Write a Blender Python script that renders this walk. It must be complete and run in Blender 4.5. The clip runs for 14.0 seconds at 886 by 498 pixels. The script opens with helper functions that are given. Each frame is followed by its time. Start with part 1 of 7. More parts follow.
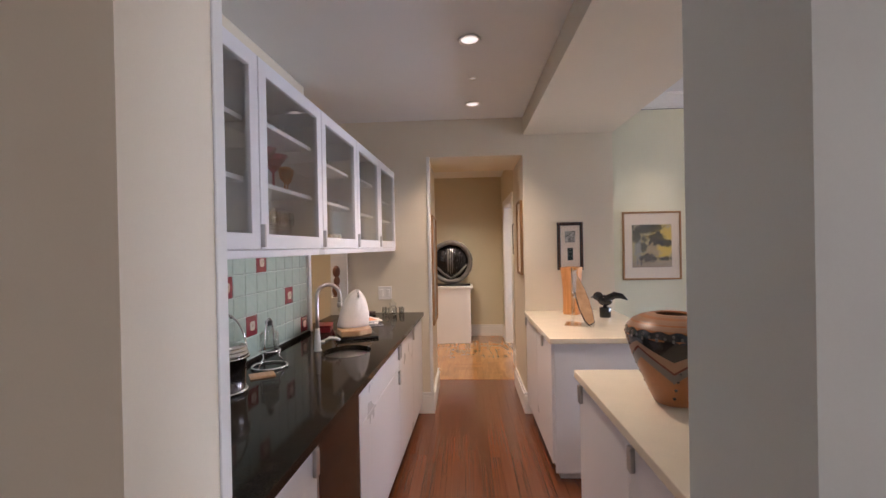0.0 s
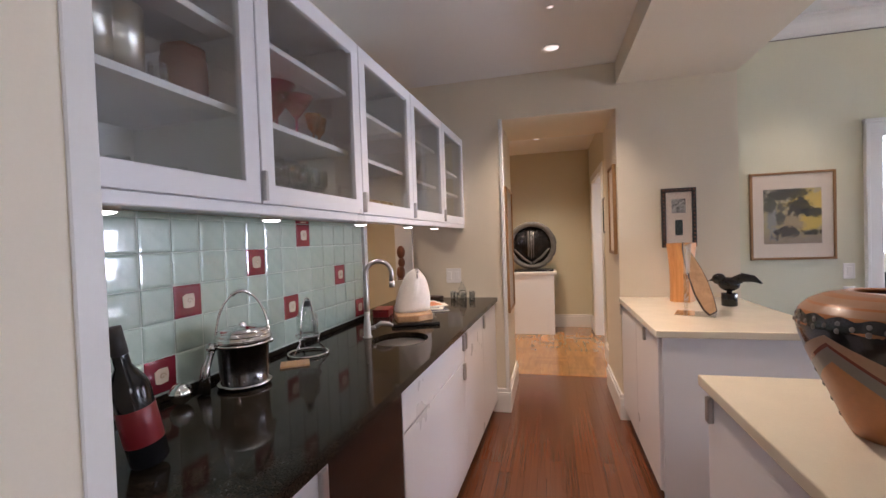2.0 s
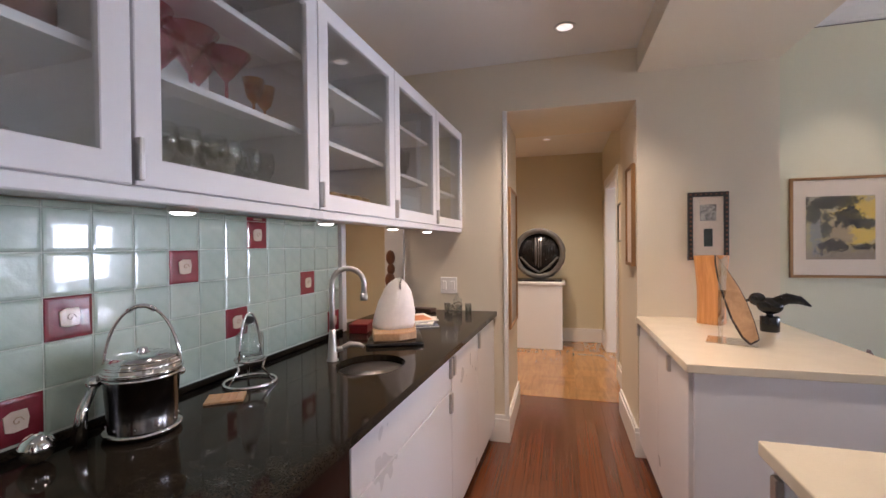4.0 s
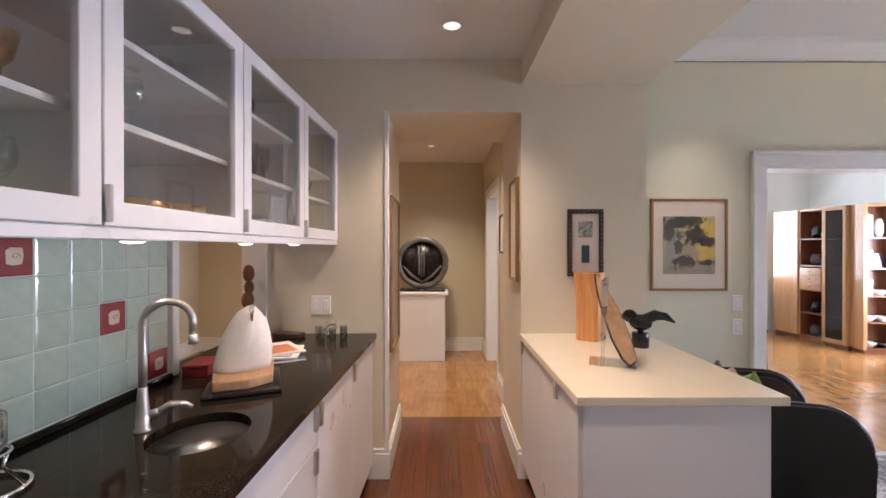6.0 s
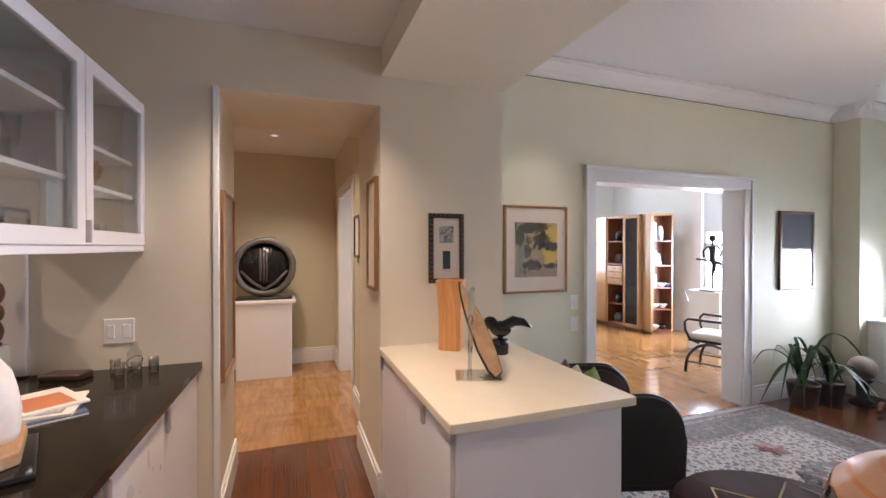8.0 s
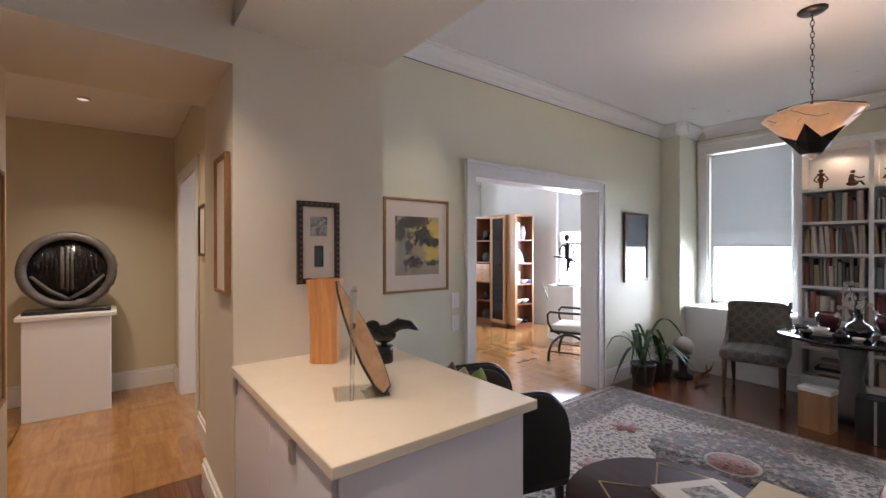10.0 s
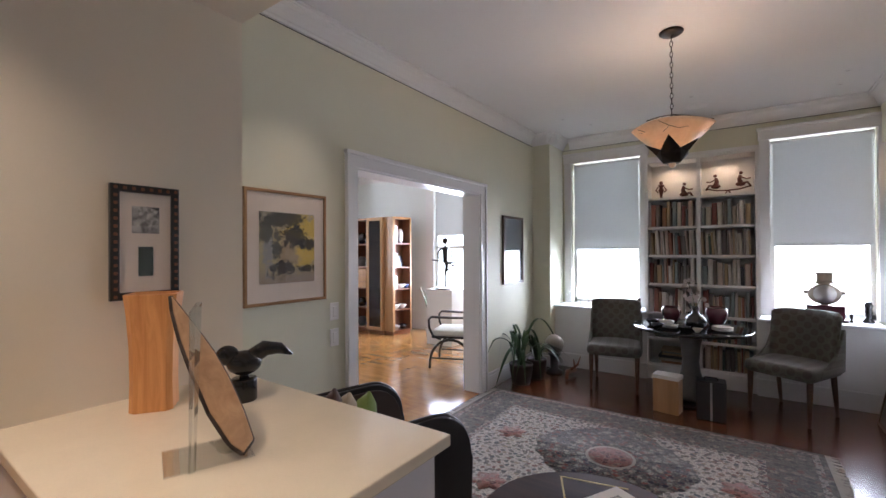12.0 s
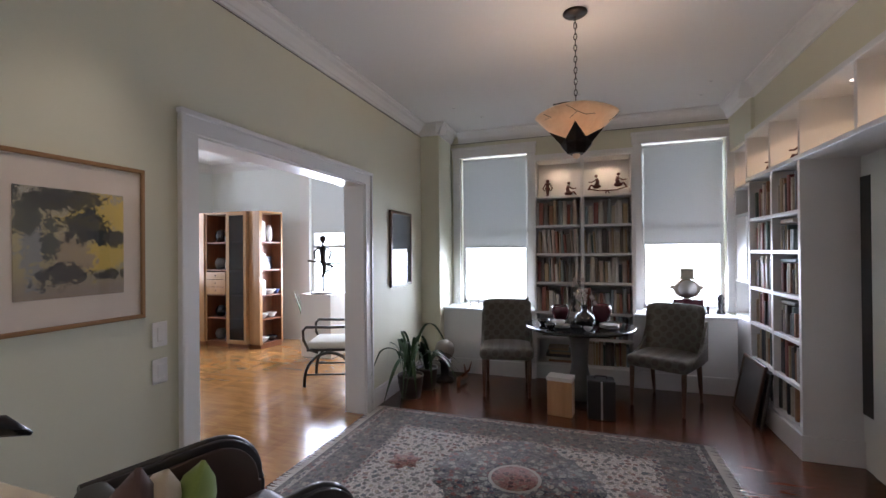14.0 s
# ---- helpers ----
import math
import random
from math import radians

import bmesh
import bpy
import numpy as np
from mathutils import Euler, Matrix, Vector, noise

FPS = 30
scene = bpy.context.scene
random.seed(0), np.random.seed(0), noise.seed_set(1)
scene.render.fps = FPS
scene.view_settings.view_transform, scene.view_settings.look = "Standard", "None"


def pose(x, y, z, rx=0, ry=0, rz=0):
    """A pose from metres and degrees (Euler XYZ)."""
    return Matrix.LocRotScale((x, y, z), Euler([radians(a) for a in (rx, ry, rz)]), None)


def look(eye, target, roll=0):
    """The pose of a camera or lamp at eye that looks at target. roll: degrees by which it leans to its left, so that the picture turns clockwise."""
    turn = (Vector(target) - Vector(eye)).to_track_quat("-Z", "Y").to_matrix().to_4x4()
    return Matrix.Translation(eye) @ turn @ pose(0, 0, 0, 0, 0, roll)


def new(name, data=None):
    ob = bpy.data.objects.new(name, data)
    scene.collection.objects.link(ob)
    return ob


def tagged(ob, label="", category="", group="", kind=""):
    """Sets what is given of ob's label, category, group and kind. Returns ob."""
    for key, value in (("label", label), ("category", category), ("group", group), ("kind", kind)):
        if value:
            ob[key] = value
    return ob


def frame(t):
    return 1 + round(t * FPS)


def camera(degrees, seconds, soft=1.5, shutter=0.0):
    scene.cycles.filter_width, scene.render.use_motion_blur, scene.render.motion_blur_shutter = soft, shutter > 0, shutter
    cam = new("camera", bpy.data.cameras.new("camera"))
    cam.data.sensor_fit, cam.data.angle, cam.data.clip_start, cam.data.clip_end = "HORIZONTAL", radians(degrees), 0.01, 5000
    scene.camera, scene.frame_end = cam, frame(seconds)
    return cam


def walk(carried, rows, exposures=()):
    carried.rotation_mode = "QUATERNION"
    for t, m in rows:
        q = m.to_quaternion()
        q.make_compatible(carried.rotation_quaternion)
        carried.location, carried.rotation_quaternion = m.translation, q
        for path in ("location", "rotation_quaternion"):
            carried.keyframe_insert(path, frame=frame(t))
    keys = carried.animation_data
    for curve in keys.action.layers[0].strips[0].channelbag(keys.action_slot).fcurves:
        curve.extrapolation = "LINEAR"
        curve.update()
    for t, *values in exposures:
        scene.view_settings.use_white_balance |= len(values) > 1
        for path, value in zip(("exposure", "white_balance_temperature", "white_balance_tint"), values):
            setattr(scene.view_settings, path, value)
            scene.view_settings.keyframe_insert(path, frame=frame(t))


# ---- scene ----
cam = camera(92.3, 14.0)
PATH = [
    (0, (0.202, 0.574, 1.502), (0.098, 2.572, 1.493), -1.1),
    (0.5, (0.213, 0.71, 1.469), (0.001, 2.698, 1.457), -1.1),
    (1, (0.219, 0.828, 1.443), (-0.092, 2.803, 1.42), -1.2),
    (1.5, (0.226, 0.935, 1.414), (-0.174, 2.895, 1.381), -1.5),
    (2, (0.239, 1.035, 1.391), (-0.252, 2.974, 1.347), -2.0),
    (2.2, (0.237, 1.073, 1.383), (-0.288, 3.003, 1.338), -2.0),
    (4.3, (0.249, 1.471, 1.391), (-0.27, 3.402, 1.377), -0.2),
    (4.5, (0.242, 1.498, 1.401), (-0.231, 3.441, 1.389), -0.1),
    (5, (0.234, 1.564, 1.42), (-0.114, 3.534, 1.415), -0.2),
    (5.5, (0.23, 1.645, 1.441), (0.054, 3.637, 1.433), -0.1),
    (6, (0.228, 1.727, 1.459), (0.234, 3.727, 1.452), 0.0),
    (6.5, (0.239, 1.795, 1.469), (0.413, 3.788, 1.47), -0.1),
    (7, (0.23, 1.851, 1.482), (0.579, 3.821, 1.486), -0.1),
    (7.5, (0.216, 1.909, 1.496), (0.739, 3.839, 1.493), 0.0),
    (8, (0.222, 1.975, 1.5), (0.909, 3.854, 1.488), 0.0),
    (10.5, (0.319, 2.35, 1.459), (1.656, 3.838, 1.453), 0.0),
    (11, (0.35, 2.436, 1.461), (1.796, 3.817, 1.454), 0.0),
    (11.5, (0.399, 2.508, 1.456), (1.951, 3.77, 1.453), -0.3),
    (12, (0.467, 2.568, 1.449), (2.102, 3.719, 1.461), -0.3),
    (12.5, (0.55, 2.64, 1.46), (2.257, 3.682, 1.478), -0.4),
    (13, (0.65, 2.699, 1.457), (2.429, 3.613, 1.479), -0.7),
    (13.5, (0.772, 2.785, 1.447), (2.614, 3.564, 1.462), -0.6),
    (14, (0.907, 2.874, 1.434), (2.797, 3.528, 1.444), -0.5),
]
EXPOSURES = [(0, 0.48, 5850, 21), (2, 0.45, 5850, 21), (5, 0.5, 5850, 21), (7.5, 0.48, 5850, 21), (9.5, 0.16, 5850, 21), (11.5, -0.1, 5850, 20), (14, -0.4, 5800, 19)]
walk(cam, [(t, look(eye, target, roll)) for t, eye, target, roll in PATH], EXPOSURES)

# ---- world, sun and large lights ----
world = bpy.data.worlds.new("world")
scene.world = world
world.use_nodes = True
wn = world.node_tree
sky = wn.nodes.new("ShaderNodeTexSky")
sky.sky_type, sky.sun_disc = "NISHITA", False
sky.sun_elevation, sky.sun_rotation = radians(48), radians(200)
wn.links.new(sky.outputs[0], wn.nodes["Background"].inputs[0])
wn.nodes["Background"].inputs[1].default_value = 0.12


def lamp(name, kind, m, power, color=(1, 1, 1), size=0.1, size_y=None, spot=60, blend=0.6, spread=180):
    data = bpy.data.lights.new(name, kind)
    data.energy, data.color = power, color
    if kind == "AREA":
        data.shape = "RECTANGLE" if size_y else "SQUARE"
        data.size, data.spread = size, radians(spread)
        if size_y:
            data.size_y = size_y
    elif kind == "SPOT":
        data.spot_size, data.spot_blend, data.shadow_soft_size = radians(spot), blend, size
    elif kind == "SUN":
        data.angle = size
    else:
        data.shadow_soft_size = size
    ob = new(name, data)
    ob.matrix_world = m
    return ob


DAY = (0.88, 0.93, 1.0)
WARM = (1.0, 0.77, 0.50)
SOFTWARM = (1.0, 0.87, 0.72)
lamp("sun", "SUN", look((0, 0, 9), (-3.0, 2.2, 6)), 1.2, (1.0, 0.96, 0.9), radians(12))
# daylight standing in the openings of the windows; the last is an added fill
for wy in (3.985, 1.93):
    lamp("window_daylight", "AREA", look((6.15, wy, 1.12), (3.4, wy, 0.1)), 26, DAY, 0.8, 0.66, spread=130)
lamp("window_daylight", "AREA", look((6.55, 6.5, 1.3), (4.0, 6.6, 0.9)), 110, DAY, 1.2, 1.0)
# fill lamp in a made-up opening behind the walk, to brighten the near walls
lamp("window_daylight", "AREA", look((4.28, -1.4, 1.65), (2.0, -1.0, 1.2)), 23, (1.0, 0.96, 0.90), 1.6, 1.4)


# ---- materials ----
def principled(name):
    m = bpy.data.materials.new(name)
    m.use_nodes = True
    return m, m.node_tree, m.node_tree.nodes["Principled BSDF"]


def ramp(nt, fac, stops):
    r = nt.nodes.new("ShaderNodeValToRGB")
    while len(r.color_ramp.elements) < len(stops):
        r.color_ramp.elements.new(0.5)
    for e, (p, c) in zip(r.color_ramp.elements, stops):
        e.position, e.color = p, (*c, 1)
    nt.links.new(fac, r.inputs[0])
    return r.outputs[0]


def coords(nt, scale=(1, 1, 1), rot=(0, 0, 0)):
    tc, mp = nt.nodes.new("ShaderNodeTexCoord"), nt.nodes.new("ShaderNodeMapping")
    mp.inputs["Scale"].default_value, mp.inputs["Rotation"].default_value = scale, rot
    nt.links.new(tc.outputs["Object"], mp.inputs[0])
    return mp.outputs[0]


def noise_tex(nt, vec, scale, detail=4, rough=0.6, distort=0.0):
    n = nt.nodes.new("ShaderNodeTexNoise")
    n.inputs["Scale"].default_value, n.inputs["Detail"].default_value = scale, detail
    n.inputs["Roughness"].default_value, n.inputs["Distortion"].default_value = rough, distort
    nt.links.new(vec, n.inputs["Vector"])
    return n.outputs["Fac"]


def mix(nt, fac, a, b, kind="MIX"):
    n = nt.nodes.new("ShaderNodeMix")
    n.data_type, n.blend_type = "RGBA", kind
    if isinstance(fac, float):
        n.inputs["Factor"].default_value = fac
    else:
        nt.links.new(fac, n.inputs["Factor"])
    for sock, v in ((n.inputs[6], a), (n.inputs[7], b)):
        if isinstance(v, tuple):
            sock.default_value = (*v, 1)
        else:
            nt.links.new(v, sock)
    return n.outputs[2]


def bump(nt, bs, height, strength=0.2, dist=0.002):
    b = nt.nodes.new("ShaderNodeBump")
    b.inputs["Strength"].default_value, b.inputs["Distance"].default_value = strength, dist
    nt.links.new(height, b.inputs["Height"])
    nt.links.new(b.outputs[0], bs.inputs["Normal"])


def shade(c, k):
    return tuple(min(1.0, v * k) for v in c)


def plain(name, color, rough=0.5, metal=0.0, vary=0.08, fine=60.0, coarse=3.0, relief=0.08, coat=0.0, sheen=0.0, aniso=(1, 1, 1)):
    """A surface of one colour with a coarse and a fine variation, uneven gloss and a little relief."""
    m, nt, bs = principled(name)
    vec = coords(nt, aniso)
    big, small = noise_tex(nt, vec, coarse, 3), noise_tex(nt, vec, fine, 5)
    c = ramp(nt, big, ((0.3, shade(color, 1 - vary)), (0.7, shade(color, 1 + vary * 0.6))))
    c = mix(nt, 0.5, c, ramp(nt, small, ((0.3, shade(color, 1 - vary)), (0.75, shade(color, 1 + vary * 0.5)))))
    nt.links.new(c, bs.inputs["Base Color"])
    rr = nt.nodes.new("ShaderNodeMapRange")
    rr.inputs["To Min"].default_value, rr.inputs["To Max"].default_value = max(0.02, rough - 0.07), min(1, rough + 0.07)
    nt.links.new(big, rr.inputs["Value"])
    nt.links.new(rr.outputs[0], bs.inputs["Roughness"])
    bs.inputs["Metallic"].default_value = metal
    bs.inputs["Coat Weight"].default_value, bs.inputs["Coat Roughness"].default_value = coat, 0.08
    bs.inputs["Sheen Weight"].default_value = sheen
    if relief:
        bump(nt, bs, small, relief)
    return m


def wood(name, dark, light, rough=0.35, along=1, scale=1.0, coat=0.0, random_tone=0.0, spec=0.5):
    m, nt, bs = principled(name)
    bs.inputs["Specular IOR Level"].default_value = spec
    s = [26 * scale] * 3
    s[along] = 1.6 * scale
    vec = coords(nt, s)
    if random_tone:
        oi, add = nt.nodes.new("ShaderNodeObjectInfo"), nt.nodes.new("ShaderNodeVectorMath")
        mul = nt.nodes.new("ShaderNodeMath")
        mul.operation, mul.inputs[1].default_value = "MULTIPLY", 37.0
        nt.links.new(oi.outputs["Random"], mul.inputs[0])
        nt.links.new(vec, add.inputs[0])
        nt.links.new(mul.outputs[0], add.inputs[1])
        vec = add.outputs[0]
    g = noise_tex(nt, vec, 1.0, 6, 0.65, 0.8)
    c = ramp(nt, g, ((0.28, dark), (0.52, tuple((a + b) / 2 for a, b in zip(dark, light))), (0.75, light)))
    if random_tone:
        t = ramp(nt, oi.outputs["Random"], ((0.0, (1 - random_tone,) * 3), (1.0, (1.0 + random_tone * 0.5,) * 3)))
        c = mix(nt, 1.0, c, t, "MULTIPLY")
    nt.links.new(c, bs.inputs["Base Color"])
    bs.inputs["Roughness"].default_value = rough
    bs.inputs["Coat Weight"].default_value, bs.inputs["Coat Roughness"].default_value = coat, 0.2
    bump(nt, bs, g, 0.06, 0.001)
    return m


def wood_islands(name, dark, light, rough, coat, tone):
    """Boards joined in one mesh: each island has its own tone, with grain along and across."""
    m, nt, bs = principled(name)
    geo = nt.nodes.new("ShaderNodeNewGeometry")
    g = noise_tex(nt, coords(nt, (22, 3, 20)), 1.0, 6, 0.65, 0.8)
    c = ramp(nt, g, ((0.28, dark), (0.75, light)))
    t = ramp(nt, geo.outputs["Random Per Island"], ((0.0, (1 - tone,) * 3), (1.0, (1 + tone * 0.5,) * 3)))
    nt.links.new(mix(nt, 1.0, c, t, "MULTIPLY"), bs.inputs["Base Color"])
    bs.inputs["Roughness"].default_value = rough
    bs.inputs["Coat Weight"].default_value, bs.inputs["Coat Roughness"].default_value = coat, 0.2
    bump(nt, bs, g, 0.06, 0.001)
    return m


def glassy(name, color=(1, 1, 1), rough=0.0, head=0.05, power=5.0):
    """Thin clear glass: what lies behind shows through, with a mirror image that grows towards grazing angles."""
    m, nt, bs = principled(name)
    nt.nodes.remove(bs)
    tr, gl, lw, mx = (nt.nodes.new("ShaderNode" + k) for k in ("BsdfTransparent", "BsdfGlossy", "LayerWeight", "MixShader"))
    tr.inputs[0].default_value = (*color, 1)
    gl.inputs["Roughness"].default_value = rough
    pw, sc = nt.nodes.new("ShaderNodeMath"), nt.nodes.new("ShaderNodeMath")
    pw.operation, sc.operation = "POWER", "MULTIPLY_ADD"
    lw.inputs["Blend"].default_value = 0.5
    pw.inputs[1].default_value, sc.inputs[1].default_value, sc.inputs[2].default_value = power, 0.8, head
    for o, i in ((lw.outputs["Facing"], pw.inputs[0]), (pw.outputs[0], sc.inputs[0]), (sc.outputs[0], mx.inputs[0]), (tr.outputs[0], mx.inputs[1]), (gl.outputs[0], mx.inputs[2]), (mx.outputs[0], nt.nodes["Material Output"].inputs[0])):
        nt.links.new(o, i)
    return m


def glow(name, color, strength):
    m, nt, bs = principled(name)
    bs.inputs["Base Color"].default_value = (*color, 1)
    bs.inputs["Emission Color"].default_value, bs.inputs["Emission Strength"].default_value = (*color, 1), strength
    return m


M = {}
M["wall_cream"] = plain("wall_cream", (0.75, 0.68, 0.55), 0.6, vary=0.03, fine=220, relief=0.05)
M["wall_sage"] = plain("wall_sage", (0.70, 0.684, 0.535), 0.6, vary=0.03, fine=220, relief=0.05)
M["wall_tan"] = plain("wall_tan", (0.64, 0.58, 0.42), 0.6, vary=0.03, fine=220, relief=0.05)
M["wall_pale"] = plain("wall_pale", (0.77, 0.79, 0.75), 0.6, vary=0.03, fine=220, relief=0.05)
M["wall_white"] = plain("wall_white", (0.82, 0.74, 0.60), 0.55, vary=0.03, fine=200, relief=0.04)
M["ceiling"] = plain("ceiling_paint", (0.80, 0.79, 0.77), 0.7, vary=0.02, fine=180, relief=0.04)
M["trim"] = plain("white_trim_paint", (0.80, 0.79, 0.77), 0.35, vary=0.03, fine=90, relief=0.03)
M["lacquer"] = plain("white_lacquer", (0.80, 0.79, 0.81), 0.3, vary=0.02, fine=70, relief=0.02)
M["shelf_white"] = plain("shelf_paint", (0.78, 0.77, 0.75), 0.4, vary=0.03, fine=70, relief=0.03)
M["quartz"] = plain("cream_quartz", (0.80, 0.72, 0.57), 0.14, vary=0.05, fine=140, coarse=9, relief=0.0)
M["steel"] = plain("brushed_steel", (0.60, 0.57, 0.54), 0.34, 1.0, vary=0.06, aniso=(1, 1, 12))
M["chrome"] = plain("polished_silver", (0.80, 0.79, 0.78), 0.09, 1.0, vary=0.06, coarse=9, relief=0.0)
M["pewter"] = plain("aged_silver", (0.16, 0.15, 0.148), 0.18, 1.0, vary=0.25, coarse=14, relief=0.05)
M["handle"] = plain("satin_nickel", (0.55, 0.53, 0.51), 0.35, 1.0, vary=0.08)
M["black_wood"] = plain("black_lacquer", (0.018, 0.016, 0.015), 0.3, vary=0.2, coat=0.3)
M["black_leather"] = plain("black_leather", (0.022, 0.02, 0.02), 0.42, vary=0.25, fine=160, relief=0.25)
M["brown_leather"] = plain("brown_leather", (0.06, 0.035, 0.028), 0.42, vary=0.25, fine=160, relief=0.25)
M["bronze"] = plain("dark_bronze", (0.035, 0.028, 0.024), 0.35, 0.7, vary=0.4, fine=40, relief=0.2)
M["black_stone"] = plain("polished_black_stone", (0.012, 0.012, 0.013), 0.12, vary=0.3, coarse=8, relief=0.0)
M["white_stone"] = plain("white_onyx", (0.82, 0.76, 0.72), 0.38, vary=0.10, coarse=7, fine=50, relief=0.15)
M["paper"] = plain("paper", (0.75, 0.72, 0.66), 0.8, vary=0.06, relief=0.03)
M["mat_board"] = plain("mat_board", (0.80, 0.70, 0.60), 0.8, vary=0.03, fine=150, relief=0.04)
M["gold"] = plain("gilt_frame", (0.36, 0.20, 0.085), 0.4, 0.35, vary=0.2, fine=80, relief=0.15)
M["clear"] = glassy("clear_glass", (0.97, 0.985, 0.98), 0.02, 0.10, 2.2)
M["red_glass"] = glassy("red_glass", (0.90, 0.42, 0.52), 0.03, 0.12, 3.0)
M["amber_glass"] = glassy("amber_glass", (0.93, 0.62, 0.32), 0.03, 0.12, 3.0)
M["antique_gilt"] = plain("antique_gilt", (0.26, 0.16, 0.07), 0.3, 0.7, vary=0.25, fine=50)
M["picture_glass"] = glassy("picture_glass", (0.98, 0.98, 0.98), 0.0, 0.03)
M["dark_pane"] = glassy("smoked_pane", (0.42, 0.36, 0.32), 0.0, 0.06)
M["pane"] = glassy("cabinet_pane", (0.95, 0.97, 0.96), 0.0, 0.11)
M["plastic"] = plain("ivory_plastic", (0.84, 0.82, 0.80), 0.35, vary=0.03, relief=0.0)
M["terracotta"] = plain("dark_pot", (0.05, 0.035, 0.03), 0.45, vary=0.3, coarse=8, relief=0.2)
M["soil"] = plain("soil", (0.03, 0.022, 0.016), 0.95, vary=0.5, fine=120, relief=0.8)
M["leaf"] = plain("strap_leaf", (0.05, 0.10, 0.035), 0.35, vary=0.35, coarse=12, relief=0.1)
M["walnut"] = wood("walnut", (0.05, 0.024, 0.014), (0.13, 0.065, 0.035), 0.32, 2)
M["walnut_top"] = wood("walnut_top", (0.022, 0.010, 0.007), (0.06, 0.026, 0.016), 0.7, 1, spec=0.15)
M["maple"] = wood("maple", (0.36, 0.19, 0.08), (0.52, 0.31, 0.14), 0.32, 2, 0.6, coat=0.3)
M["cherry"] = wood("cherry", (0.13, 0.045, 0.02), (0.24, 0.09, 0.038), 0.35, 2, 0.8)
M["orange_wood"] = wood("orange_grained_wood", (0.60, 0.25, 0.07), (0.85, 0.43, 0.16), 0.35, 2, 1.6)
M["slab_wood"] = wood("slab_wood", (0.34, 0.19, 0.09), (0.55, 0.35, 0.19), 0.45, 1, 0.9)
M["bark"] = plain("bark_edge", (0.05, 0.035, 0.028), 0.9, vary=0.5, fine=90, relief=0.9)
M["pale_panel"] = plain("bleached_panel", (0.36, 0.31, 0.26), 0.5, vary=0.10, aniso=(12, 12, 1))
M["plank"] = wood("floor_plank", (0.095, 0.028, 0.010), (0.21, 0.068, 0.026), 0.22, 1, 0.8, coat=0.5, random_tone=0.22)
M["plank_joined"] = wood_islands("floor_plank_far", (0.095, 0.028, 0.010), (0.21, 0.068, 0.026), 0.22, 0.5, 0.22)
M["parquet_joined"] = wood_islands("parquet_far", (0.31, 0.142, 0.042), (0.49, 0.245, 0.078), 0.16, 0.5, 0.16)
M["subfloor"] = plain("floor_joint", (0.06, 0.025, 0.012), 0.6, vary=0.2)
M["brass"] = plain("brass", (0.62, 0.46, 0.20), 0.3, 1.0, vary=0.1)
M["grout"] = plain("grout", (0.60, 0.66, 0.58), 0.8, vary=0.1)
M["sill"] = plain("sill_paint", (0.78, 0.79, 0.80), 0.35, vary=0.03)
M["lamp_on"] = glow("lit_bulb", (1.0, 0.82, 0.64), 3.0)
M["downlight_on"] = glow("lit_downlight", (1.0, 0.86, 0.72), 0.75)
M["puck_on"] = glow("lit_puck", (1.0, 0.92, 0.80), 8)
M["outside"] = glow("bright_sky", (0.93, 0.97, 1.0), 7.0)


def granite():
    m, nt, bs = principled("black_brown_granite")
    vec = coords(nt)
    v = nt.nodes.new("ShaderNodeTexVoronoi")
    v.inputs["Scale"].default_value = 170
    nt.links.new(vec, v.inputs["Vector"])
    big = noise_tex(nt, vec, 9, 6, 0.7, 1.2)
    a = ramp(nt, v.outputs["Distance"], ((0.1, (0.005, 0.0045, 0.004)), (0.42, (0.012, 0.010, 0.007)), (0.6, (0.055, 0.042, 0.028)), (0.85, (0.016, 0.014, 0.011))))
    b = ramp(nt, big, ((0.42, (0.006, 0.0055, 0.005)), (0.6, (0.022, 0.016, 0.010)), (0.72, (0.012, 0.011, 0.009))))
    nt.links.new(mix(nt, 0.55, a, b), bs.inputs["Base Color"])
    bs.inputs["Roughness"].default_value = 0.08
    bs.inputs["Specular IOR Level"].default_value = 0.12
    return m


def glass_tile(name, a, b):
    m, nt, bs = principled(name)
    oi = nt.nodes.new("ShaderNodeObjectInfo")
    vec = coords(nt)
    c = mix(nt, 0.6, ramp(nt, oi.outputs["Random"], ((0, a), (1, b))), ramp(nt, noise_tex(nt, vec, 22, 4), ((0.3, a), (0.7, b))))
    nt.links.new(c, bs.inputs["Base Color"])
    bs.inputs["Roughness"].default_value = 0.22
    bs.inputs["Coat Weight"].default_value, bs.inputs["Coat Roughness"].default_value = 1.0, 0.04
    bump(nt, bs, noise_tex(nt, vec, 34, 3), 0.42, 0.003)
    return m


